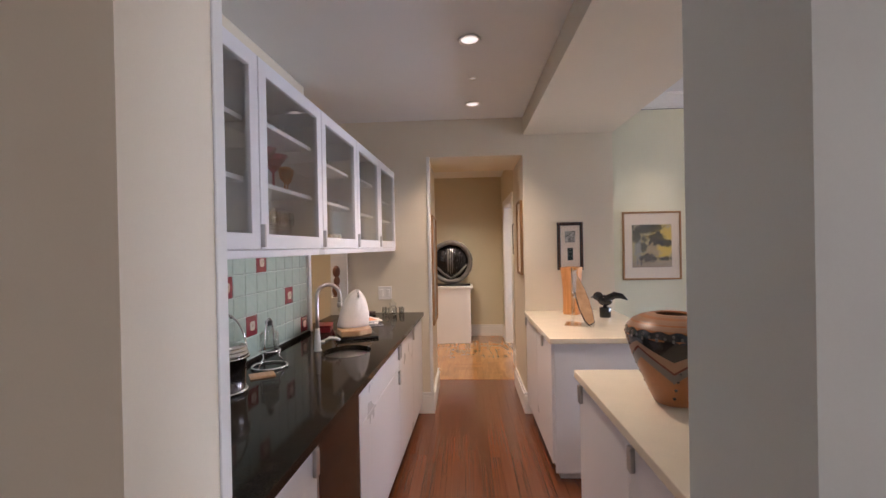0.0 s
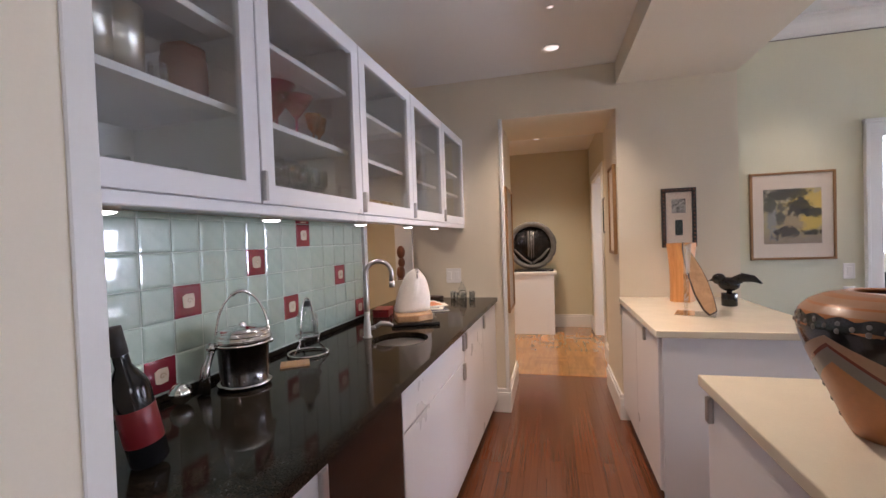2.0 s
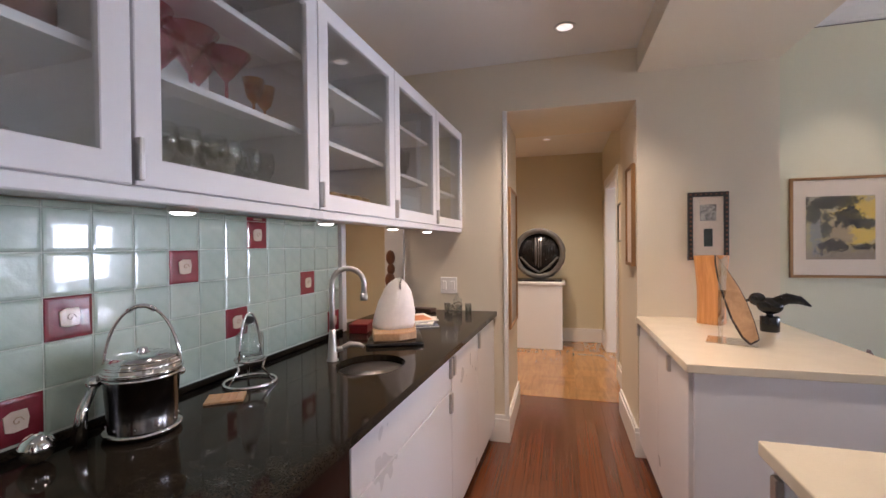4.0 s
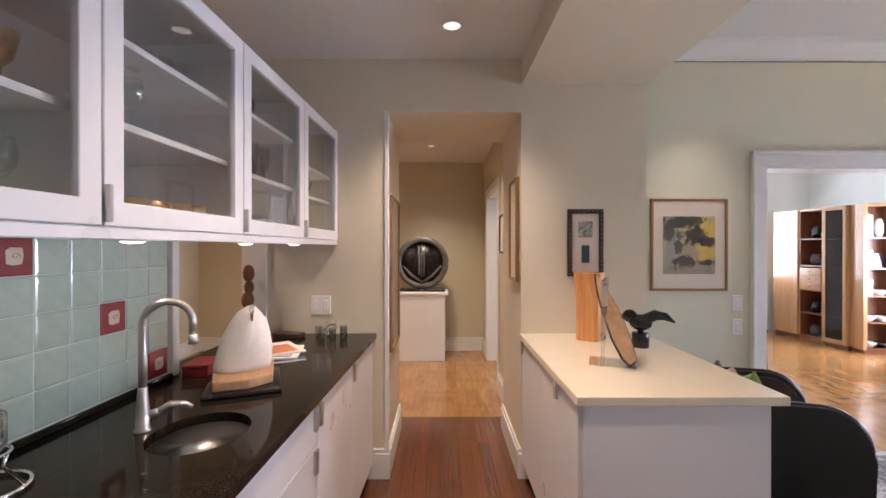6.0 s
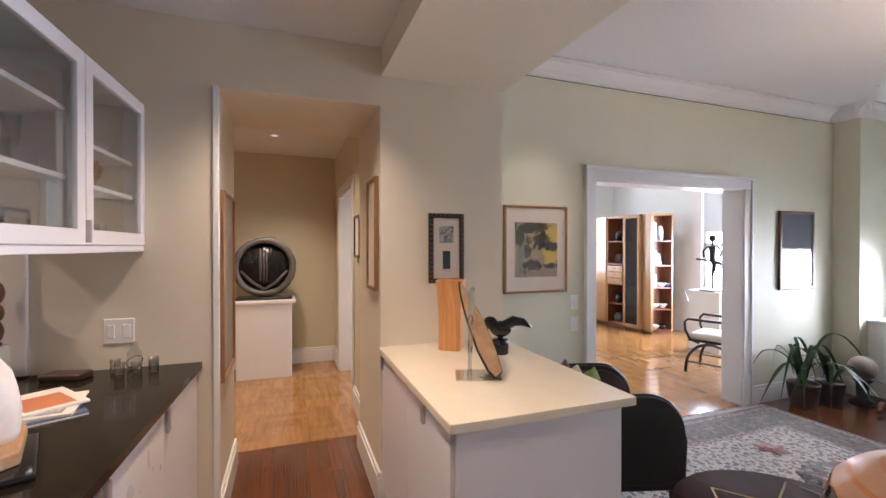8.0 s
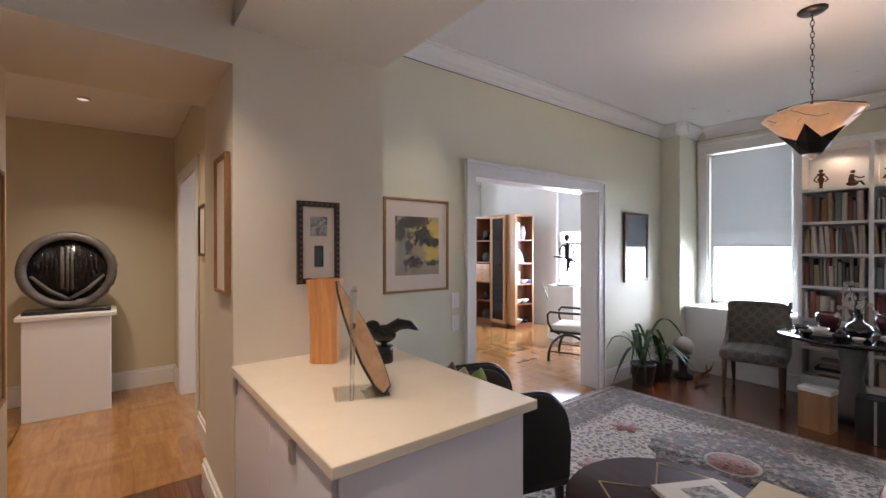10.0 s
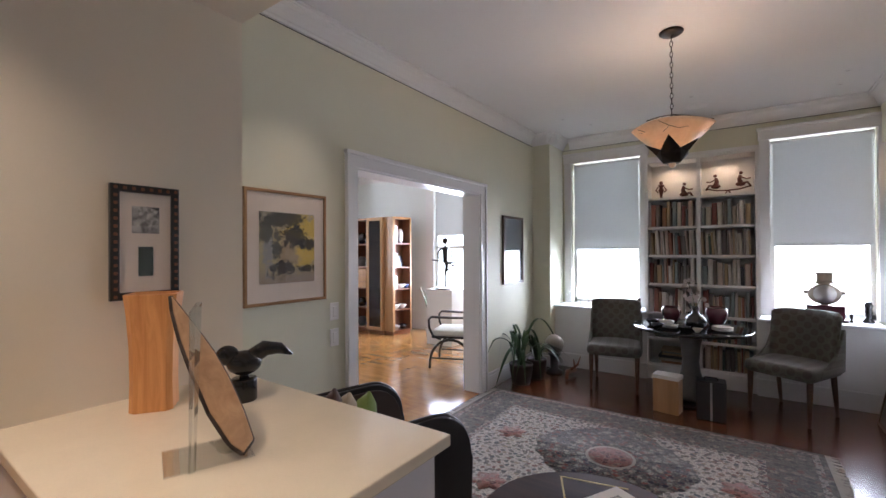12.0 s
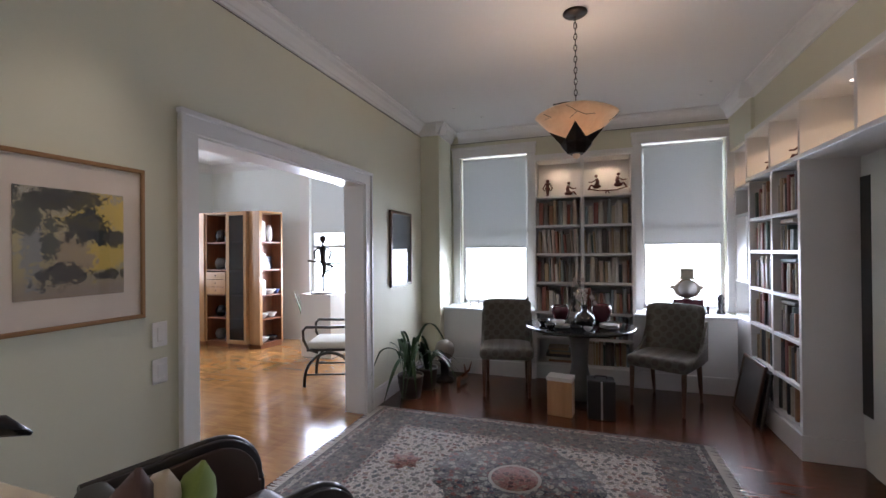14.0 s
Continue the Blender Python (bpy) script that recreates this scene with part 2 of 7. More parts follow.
def fabric_rosette():
    """Grey-green upholstery with rows of round darker motifs."""
    m, nt, bs = principled("rosette_upholstery")
    vec = coords(nt, rot=(radians(90), 0, radians(45)))
    v = nt.nodes.new("ShaderNodeTexVoronoi")
    v.voronoi_dimensions = "2D"
    v.inputs["Scale"].default_value, v.inputs["Randomness"].default_value = 13, 0.0
    nt.links.new(vec, v.inputs["Vector"])
    c = ramp(nt, v.outputs["Distance"], ((0.18, (0.095, 0.075, 0.06)), (0.34, (0.078, 0.064, 0.052)), (0.42, (0.15, 0.142, 0.115)), (0.7, (0.125, 0.12, 0.097))))
    weave = noise_tex(nt, vec, 420, 2)
    c = mix(nt, 0.35, c, ramp(nt, weave, ((0.3, (0.06, 0.055, 0.045)), (0.7, (0.18, 0.172, 0.145)))))
    nt.links.new(c, bs.inputs["Base Color"])
    bs.inputs["Roughness"].default_value, bs.inputs["Sheen Weight"].default_value = 0.9, 0.25
    bump(nt, bs, weave, 0.4, 0.001)
    return m


def alabaster():
    m, nt, bs = principled("lit_alabaster")
    vec = coords(nt)
    n = noise_tex(nt, vec, 7, 5, 0.6, 1.5)
    c = ramp(nt, n, ((0.32, (0.72, 0.52, 0.32)), (0.68, (0.86, 0.68, 0.48))))
    nt.links.new(c, bs.inputs["Base Color"])
    nt.links.new(c, bs.inputs["Emission Color"])
    bs.inputs["Emission Strength"].default_value = 0.12
    bs.inputs["Roughness"].default_value = 0.3
    tr, mx = nt.nodes.new("ShaderNodeBsdfTranslucent"), nt.nodes.new("ShaderNodeMixShader")
    nt.links.new(c, tr.inputs[0])
    mx.inputs[0].default_value = 0.3
    for o, i in ((bs.outputs[0], mx.inputs[1]), (tr.outputs[0], mx.inputs[2]), (mx.outputs[0], nt.nodes["Material Output"].inputs[0])):
        nt.links.new(o, i)
    return m


def shade_cloth():
    m, nt, bs = principled("roller_shade_cloth")
    vec = coords(nt)
    w = noise_tex(nt, vec, 260, 2)
    nt.links.new(ramp(nt, w, ((0.3, (0.66, 0.67, 0.66)), (0.7, (0.76, 0.77, 0.76)))), bs.inputs["Base Color"])
    bs.inputs["Roughness"].default_value = 0.9
    tr, mx = nt.nodes.new("ShaderNodeBsdfTranslucent"), nt.nodes.new("ShaderNodeMixShader")
    tr.inputs[0].default_value, mx.inputs[0].default_value = (0.70, 0.72, 0.72, 1), 0.24
    nt.links.new(bs.outputs[0], mx.inputs[1])
    nt.links.new(tr.outputs[0], mx.inputs[2])
    nt.links.new(mx.outputs[0], nt.nodes["Material Output"].inputs[0])
    bump(nt, bs, w, 0.2, 0.0005)
    return m


def rug_pile(name, base, tones, scale):
    """Knotted pile: large and small round motifs of several colours on a ground, with pale outlines round them."""
    m, nt, bs = principled(name)
    vec = coords(nt)
    wob = nt.nodes.new("ShaderNodeTexNoise")
    wob.inputs["Scale"].default_value = scale * 1.3
    nt.links.new(vec, wob.inputs["Vector"])
    shift = nt.nodes.new("ShaderNodeVectorMath")
    shift.operation = "MULTIPLY_ADD"
    shift.inputs[1].default_value = (0.7 / scale,) * 3
    nt.links.new(wob.outputs["Color"], shift.inputs[0])
    nt.links.new(vec, shift.inputs[2])
    c = None
    for k, (sc, edge) in enumerate(((scale, 0.40), (scale * 2.6, 0.36))):
        v = nt.nodes.new("ShaderNodeTexVoronoi")
        v.voronoi_dimensions = "2D"
        v.inputs["Scale"].default_value = sc
        nt.links.new(shift.outputs[0], v.inputs["Vector"])
        sep = nt.nodes.new("ShaderNodeSeparateColor")
        nt.links.new(v.outputs["Color"], sep.inputs[0])
        r = nt.nodes.new("ShaderNodeValToRGB")
        r.color_ramp.interpolation = "CONSTANT"
        while len(r.color_ramp.elements) < len(tones):
            r.color_ramp.elements.new(0.5)
        for i, (e, t) in enumerate(zip(r.color_ramp.elements, tones)):
            e.position, e.color = i / len(tones), (*t, 1)
        nt.links.new(sep.outputs[k], r.inputs[0])
        ground = base if c is None else c
        rim = mix(nt, ramp(nt, v.outputs["Distance"], ((edge + 0.01, (1, 1, 1)), (edge + 0.05, (0, 0, 0)))), ground, shade(base, 1.45) if k == 0 else ground)
        c = mix(nt, ramp(nt, v.outputs["Distance"], ((edge - 0.05, (1, 1, 1)), (edge, (0, 0, 0)))), rim, r.outputs[0])
        if k == 1:
            c = mix(nt, 0.62, ground, c)
    small = noise_tex(nt, vec, 150, 3)
    c = mix(nt, 1.0, c, ramp(nt, small, ((0.3, (0.7,) * 3), (0.7, (1.12,) * 3))), "MULTIPLY")
    nt.links.new(c, bs.inputs["Base Color"])
    bs.inputs["Roughness"].default_value, bs.inputs["Sheen Weight"].default_value = 0.95, 0.25
    bump(nt, bs, small, 0.6, 0.002)
    return m


def painted(name, stops, scale, distort, seed):
    """A loose watercolour: soft patches of several colours."""
    m, nt, bs = principled(name)
    vec = coords(nt, rot=(seed, seed * 0.7, 0))
    n = noise_tex(nt, vec, scale, 5, 0.62, distort)
    c = ramp(nt, n, stops)
    n2 = noise_tex(nt, vec, scale * 2.3, 4, 0.6, 1.0)
    c = mix(nt, ramp(nt, n2, ((0.45, (0, 0, 0)), (0.6, (0.7, 0.7, 0.7)))), c, stops[0][1])
    nt.links.new(c, bs.inputs["Base Color"])
    bs.inputs["Roughness"].default_value = 0.7
    return m


def landscape():
    """A watercolour: dark ragged trees against a yellow sky, a yellow meadow, dark bushes in front."""
    m, nt, bs = principled("watercolour")
    tc, sp = nt.nodes.new("ShaderNodeTexCoord"), nt.nodes.new("ShaderNodeSeparateXYZ")
    nt.links.new(tc.outputs["Generated"], sp.inputs[0])

    def calc(op, p, q, r=0.0):
        n = nt.nodes.new("ShaderNodeMath")
        n.operation = op
        for i, v in enumerate((p, q, r)):
            if isinstance(v, (int, float)):
                n.inputs[i].default_value = v
            else:
                nt.links.new(v, n.inputs[i])
        return n.outputs[0]

    x, z = sp.outputs["X"], sp.outputs["Z"]
    vec = coords(nt)
    n1, n2 = noise_tex(nt, vec, 12, 5, 0.65, 0.8), noise_tex(nt, vec, 34, 5, 0.65, 0.5)
    wob = calc("MULTIPLY_ADD", n2, 2.2, calc("MULTIPLY_ADD", n1, 2.6, -2.4))

    def wash(under, cx, cz, rx, rz, color, amount=0.9):
        """One brush mass round (cx, cz), with a ragged outline."""
        dx, dz = calc("MULTIPLY", calc("SUBTRACT", x, cx), 1 / rx), calc("MULTIPLY", calc("SUBTRACT", z, cz), 1 / rz)
        d = calc("ADD", calc("SQRT", calc("MULTIPLY_ADD", dx, dx, calc("MULTIPLY", dz, dz)), 0.0), wob)
        return mix(nt, ramp(nt, d, ((0.75, (amount,) * 3), (1.1, (0, 0, 0)))), under, color)

    INK, YELLOW, TAN = (0.035, 0.038, 0.036), (0.74, 0.53, 0.10), (0.42, 0.33, 0.22)
    c = ramp(nt, calc("MULTIPLY_ADD", n1, 0.3, calc("SUBTRACT", z, 0.15)), ((0.05, (0.36, 0.29, 0.22)), (0.3, (0.46, 0.39, 0.22)), (0.7, (0.56, 0.47, 0.26)), (0.95, (0.42, 0.38, 0.29))))
    # the grey upright at the left paints a window's reflection in the glass
    for cx, cz, rx, rz, color in ((0.80, 0.80, 0.48, 0.24, YELLOW), (0.76, 0.37, 0.44, 0.22, YELLOW), (0.50, 0.40, 0.22, 0.30, TAN), (0.16, 0.45, 0.14, 0.35, (0.30, 0.31, 0.31)), (0.36, 0.90, 0.52, 0.15, INK), (0.62, 0.66, 0.24, 0.17, INK), (0.86, 0.56, 0.20, 0.09, INK), (0.10, 0.72, 0.16, 0.20, (0.09, 0.09, 0.07)), (0.28, 0.50, 0.09, 0.28, (0.08, 0.085, 0.075)), (0.40, 0.20, 0.26, 0.13, (0.06, 0.055, 0.055)), (0.82, 0.20, 0.22, 0.06, INK)):
        c = wash(c, cx, cz, rx, rz, color)
    nt.links.new(c, bs.inputs["Base Color"])
    bs.inputs["Roughness"].default_value = 0.7
    return m


def book_cloth(name, colors):
    m, nt, bs = principled(name)
    oi = nt.nodes.new("ShaderNodeObjectInfo")
    r = nt.nodes.new("ShaderNodeValToRGB")
    r.color_ramp.interpolation = "CONSTANT"
    while len(r.color_ramp.elements) < len(colors):
        r.color_ramp.elements.new(0.5)
    for i, (e, c) in enumerate(zip(r.color_ramp.elements, colors)):
        e.position, e.color = i / len(colors), (*c, 1)
    nt.links.new(oi.outputs["Random"], r.inputs[0])
    w = noise_tex(nt, coords(nt), 9, 4)
    nt.links.new(mix(nt, 1.0, r.outputs[0], ramp(nt, w, ((0.3, (0.75,) * 3), (0.7, (1.1,) * 3))), "MULTIPLY"), bs.inputs["Base Color"])
    bs.inputs["Roughness"].default_value = 0.5
    return m


M["granite"] = granite()
M["tile_green"] = glass_tile("pale_green_glass_tile", (0.40, 0.50, 0.42), (0.50, 0.59, 0.50))
M["tile_red"] = glass_tile("dark_red_tile", (0.20, 0.018, 0.03), (0.28, 0.03, 0.045))
M["tile_cream"] = glass_tile("cream_tile_inset", (0.62, 0.46, 0.36), (0.72, 0.58, 0.46))
M["rosette"] = fabric_rosette()
M["alabaster"] = alabaster()
M["shade_cloth"] = shade_cloth()
M["rug_field"] = rug_pile("rug_field", (0.56, 0.51, 0.46), [(0.10, 0.115, 0.13), (0.22, 0.115, 0.10), (0.19, 0.17, 0.16), (0.36, 0.30, 0.24), (0.17, 0.17, 0.145), (0.13, 0.12, 0.12), (0.27, 0.25, 0.25)], 23)
M["rug_border"] = rug_pile("rug_border", (0.15, 0.135, 0.125), [(0.07, 0.062, 0.065), (0.18, 0.09, 0.075), (0.30, 0.26, 0.21), (0.09, 0.09, 0.08), (0.07, 0.065, 0.07)], 19)
M["rug_stripe"] = rug_pile("rug_stripe", (0.40, 0.36, 0.31), [(0.07, 0.07, 0.09), (0.22, 0.10, 0.09), (0.12, 0.11, 0.1)], 26)
M["rug_medallion"] = rug_pile("rug_medallion", (0.14, 0.13, 0.135), [(0.36, 0.37, 0.33), (0.04, 0.04, 0.07), (0.26, 0.09, 0.08), (0.46, 0.42, 0.36), (0.05, 0.055, 0.06)], 21)
M["rug_rose"] = rug_pile("rug_rose", (0.34, 0.15, 0.13), [(0.44, 0.32, 0.26), (0.14, 0.06, 0.06), (0.3, 0.2, 0.17)], 20)
M["fringe"] = plain("rug_fringe", (0.58, 0.55, 0.50), 0.95, vary=0.2, fine=120, relief=0.6)
M["watercolour"] = landscape()
M["etching"] = painted("etching", ((0.38, (0.08, 0.08, 0.08)), (0.5, (0.36, 0.35, 0.33)), (0.62, (0.62, 0.60, 0.56))), 18, 0.6, 1.3)
M["green_print"] = plain("green_print", (0.03, 0.05, 0.045), 0.5, vary=0.3, coarse=20)
M["dark_print"] = plain("dark_blue_print", (0.012, 0.02, 0.035), 0.04, vary=0.3, coarse=4, coat=1.0, relief=0.0)
M["book_a"] = book_cloth("book_cloth_dark", [(0.10, 0.085, 0.08), (0.20, 0.06, 0.045), (0.06, 0.09, 0.075), (0.40, 0.30, 0.19), (0.03, 0.03, 0.035), (0.28, 0.14, 0.07), (0.16, 0.16, 0.16), (0.46, 0.40, 0.30)])
M["book_b"] = book_cloth("book_cloth_light", [(0.52, 0.48, 0.40), (0.40, 0.30, 0.17), (0.20, 0.25, 0.24), (0.60, 0.57, 0.52), (0.30, 0.12, 0.08), (0.50, 0.40, 0.33), (0.16, 0.13, 0.11)])
M["yellow_cloth"] = plain("cream_cushion", (0.52, 0.44, 0.32), 0.9, vary=0.12, fine=250, relief=0.3, sheen=0.2)
M["green_cloth"] = plain("green_cushion", (0.22, 0.30, 0.07), 0.9, vary=0.2, fine=250, relief=0.3, sheen=0.2)
M["orange_cloth"] = plain("orange_cushion", (0.55, 0.17, 0.05), 0.9, vary=0.2, fine=250, relief=0.3, sheen=0.2)
M["brown_cloth"] = plain("brown_cushion", (0.10, 0.055, 0.045), 0.9, vary=0.2, fine=250, relief=0.3, sheen=0.2)
M["white_cloth"] = plain("white_seat_cloth", (0.66, 0.64, 0.58), 0.9, vary=0.06, fine=250, relief=0.3)
M["magenta_china"] = plain("dark_red_glaze", (0.09, 0.015, 0.025), 0.15, vary=0.2, coat=0.6, relief=0.0)
M["dark_glaze"] = plain("dark_glaze", (0.02, 0.018, 0.024), 0.15, vary=0.3, coat=0.6, relief=0.0)
M["white_china"] = plain("white_china", (0.72, 0.70, 0.66), 0.2, vary=0.08, coat=0.4, relief=0.0)
M["blue_china"] = plain("blue_china", (0.05, 0.08, 0.20), 0.2, vary=0.4, coat=0.4, relief=0.0)
M["red_paint"] = plain("red_lacquer", (0.22, 0.02, 0.025), 0.3, vary=0.1)
M["carved"] = plain("carved_stone", (0.15, 0.14, 0.13), 0.4, vary=0.5, fine=45, coarse=9, relief=1.0)
M["carved_dark"] = plain("carved_stone_dark", (0.018, 0.017, 0.018), 0.22, vary=0.5, fine=60, relief=0.5)
M["aged_brass"] = plain("aged_brass", (0.36, 0.31, 0.24), 0.42, 0.5, vary=0.3, coarse=16, fine=60, relief=0.3)
M["grey_stone"] = plain("grey_pedestal_stone", (0.13, 0.125, 0.12), 0.35, vary=0.25, coarse=9)
M["print_grey"] = plain("grey_print", (0.10, 0.095, 0.09), 0.3, vary=0.35, coarse=5)
M["petal"] = plain("white_petal", (0.52, 0.46, 0.44), 0.6, vary=0.1)
M["figure_a"] = plain("painted_figure", (0.12, 0.03, 0.025), 0.5, vary=0.4, coarse=20)
M["clay_orange"] = plain("orange_clay", (0.42, 0.16, 0.05), 0.32, vary=0.16, coat=0.2, relief=0.05)
M["clay_cream"] = plain("pale_clay", (0.40, 0.23, 0.14), 0.35, vary=0.14, coat=0.15, relief=0.05)
M["clay_grey"] = plain("grey_clay", (0.20, 0.17, 0.15), 0.32, vary=0.16, coat=0.2, relief=0.05)
M["clay_red"] = plain("red_clay", (0.18, 0.05, 0.035), 0.22, vary=0.12, coat=0.4, relief=0.05)
M["clay_black"] = plain("black_slip", (0.02, 0.017, 0.018), 0.18, vary=0.2, coat=0.5, relief=0.05)


# ---- mesh helpers ----
def box(x0, y0, z0, x1, y1, z1, bev=0.0, seg=1):
    bm = bmesh.new()
    bmesh.ops.create_cube(bm, size=1)
    for v in bm.verts:
        v.co = Vector(((x0 + x1) / 2 + v.co.x * abs(x1 - x0), (y0 + y1) / 2 + v.co.y * abs(y1 - y0), (z0 + z1) / 2 + v.co.z * abs(z1 - z0)))
    if bev:
        bmesh.ops.bevel(bm, geom=bm.edges[:], offset=bev, segments=seg, affect="EDGES", profile=0.5)
    return bm


def add(*bms):
    """Joins several bmeshes into the first."""
    out = bms[0]
    for b in bms[1:]:
        me = bpy.data.meshes.new("tmp")
        b.to_mesh(me)
        b.free()
        out.from_mesh(me)
        bpy.data.meshes.remove(me)
    return out


def moved(bm, m):
    bmesh.ops.transform(bm, matrix=m, verts=bm.verts)
    return bm


def lathe(profile, n=24, cx=0.0, cy=0.0, wave=None):
    """A body of revolution about z; profile is a row of (radius, height). wave(angle) scales the radius."""
    bm = bmesh.new()
    rings = []
    for r, z in profile:
        if r < 1e-5:
            rings.append([bm.verts.new((cx, cy, z))])
        else:
            rings.append([bm.verts.new((cx + r * (wave(2 * math.pi * i / n) if wave else 1) * math.cos(2 * math.pi * i / n), cy + r * (wave(2 * math.pi * i / n) if wave else 1) * math.sin(2 * math.pi * i / n), z)) for i in range(n)])
    for a, b in zip(rings, rings[1:]):
        for i in range(n):
            j = (i + 1) % n
            f = [a[i % len(a)], a[j % len(a)], b[j % len(b)], b[i % len(b)]]
            f = list(dict.fromkeys(f))
            if len(f) > 2:
                bm.faces.new(f)
    for ring, flip in ((rings[0], True), (rings[-1], False)):
        if len(ring) > 2:
            bm.faces.new(ring[::-1] if flip else ring)
    bmesh.ops.recalc_face_normals(bm, faces=bm.faces[:])
    for f in bm.faces:
        f.smooth = True
    return bm


def tube(points, r, n=8, taper=None):
    """A round rod along points; taper gives a radius for each."""
    bm = bmesh.new()
    pts = [Vector(p) for p in points]
    rings, up = [], Vector((0.31, 0.2, 0.93))
    for i, p in enumerate(pts):
        d = (pts[min(i + 1, len(pts) - 1)] - pts[max(i - 1, 0)]).normalized()
        s = d.cross(up)
        if s.length < 0.05:
            s = d.cross(Vector((1, 0, 0)))
        s.normalize()
        t = d.cross(s)
        rad = taper[i] if taper else r
        rings.append([bm.verts.new(p + rad * (math.cos(2 * math.pi * k / n) * s + math.sin(2 * math.pi * k / n) * t)) for k in range(n)])
    for a, b in zip(rings, rings[1:]):
        for k in range(n):
            bm.faces.new((a[k], a[(k + 1) % n], b[(k + 1) % n], b[k])).smooth = True
    bm.faces.new(rings[0][::-1])
    bm.faces.new(rings[-1])
    bmesh.ops.recalc_face_normals(bm, faces=bm.faces[:])
    return bm


def arc(cx, cz, r, a0, a1, n, y=0.0):
    return [(cx + r * math.cos(radians(a0 + (a1 - a0) * i / n)), y, cz + r * math.sin(radians(a0 + (a1 - a0) * i / n))) for i in range(n + 1)]


def prism(poly, z0, z1, bev=0.0):
    """An outline in x and y, drawn up from z0 to z1."""
    bm = bmesh.new()
    lo, hi = [bm.verts.new((x, y, z0)) for x, y in poly], [bm.verts.new((x, y, z1)) for x, y in poly]
    bm.faces.new(lo[::-1])
    bm.faces.new(hi)
    n = len(poly)
    for i in range(n):
        bm.faces.new((lo[i], lo[(i + 1) % n], hi[(i + 1) % n], hi[i]))
    bmesh.ops.recalc_face_normals(bm, faces=bm.faces[:])
    if bev:
        bmesh.ops.bevel(bm, geom=bm.edges[:], offset=bev, segments=2, affect="EDGES", profile=0.5)
    return bm


def ball(r, c=(0, 0, 0), s=(1, 1, 1), u=16, v=10):
    bm = bmesh.new()
    bmesh.ops.create_uvsphere(bm, u_segments=u, v_segments=v, radius=r)
    for w in bm.verts:
        w.co = Vector((c[0] + w.co.x * s[0], c[1] + w.co.y * s[1], c[2] + w.co.z * s[2]))
    for f in bm.faces:
        f.smooth = True
    return bm


def ring_frame(x0, z0, x1, z1, w, y0, y1, bev=0.004):
    """A mitred-looking rectangular frame standing in the x-z plane."""
    bm = bmesh.new()
    loops = []
    for y, d in ((y0, 0.0), (y0, w), (y1, w), (y1, 0.0)):
        loops.append([bm.verts.new((x, y, z)) for x, z in ((x0 + d, z0 + d), (x1 - d, z0 + d), (x1 - d, z1 - d), (x0 + d, z1 - d))])
    for a, b in zip(loops, loops[1:] + loops[:1]):
        for i in range(4):
            bm.faces.new((a[i], a[(i + 1) % 4], b[(i + 1) % 4], b[i]))
    bmesh.ops.recalc_face_normals(bm, faces=bm.faces[:])
    if bev:
        bmesh.ops.bevel(bm, geom=[e for e in bm.edges if e.calc_face_angle(0) > 0.5 and abs((e.verts[0].co - e.verts[1].co).y) < 1e-6], offset=bev, segments=1, affect="EDGES")
    return bm


def mesh_of(name, bm, material):
    me = bpy.data.meshes.new(name)
    bm.to_mesh(me)
    bm.free()
    me.materials.append(M[material])
    return me


def part(name, bm, material, parent, label="", at=None):
    ob = new(name, mesh_of(name, bm, material))
    ob.parent = parent
    if at is not None:
        ob.matrix_local = at
    if label:
        ob["label"] = label
    return ob


def thing(name, label, category, at=None, group="", kind=""):
    ob = new(name)
    if at is not None:
        ob.matrix_world = at
    return tagged(ob, label, category, group, kind)


def single(name, bm, material, label, category, at=None, group="", kind=""):
    ob = new(name, mesh_of(name, bm, material))
    if at is not None:
        ob.matrix_world = at
    return tagged(ob, label, category, group, kind)


def built(name, bm, material, label, category):
    return single(name, bm, material, label, category, kind="structure")


def P(x, y, z=0.0, rz=0.0):
    return pose(x, y, z, 0, 0, rz)


# ---- the large structure ----
H_LIV, H_GAL, H_HALL = 2.92, 2.65, 2.66
G = pose(0, 4.42, 0, 0, 0, -2)  # the galley's left run is turned two degrees to fit the camera's view

built("ground", box(-40, -40, -0.6, 60, 40, -0.35), "subfloor", "dark ground under and around the apartment", "ground")
floor = built("floor", box(-3.2, -3.2, -0.2, 6.3, 9.3, -0.018), "subfloor", "dark subfloor under reddish oak strip flooring", "floor")

# end wall of the galley, with the passage through it
built("wall_end_left", box(-1.02, 4.42, 0, -0.12, 5.19, 2.95), "wall_cream", "cream painted wall beside the passage to the hall", "wall")
built("wall_end_right", add(box(0.73, 4.42, 0, 0.95, 5.19, 2.95), box(0.95, 4.42, 0, 1.52, 4.95, 2.95)), "wall_cream", "cream painted wall behind the white counter", "wall")
built("wall_end_head", box(-0.12, 4.42, 2.315, 0.73, 5.19, 2.95), "wall_cream", "cream painted head of the passage", "wall")
built("trim_passage", add(box(-0.135, 4.405, 0, -0.105, 4.44, 2.32, 0.004)), "trim", "narrow white corner trim of the passage", "trim")


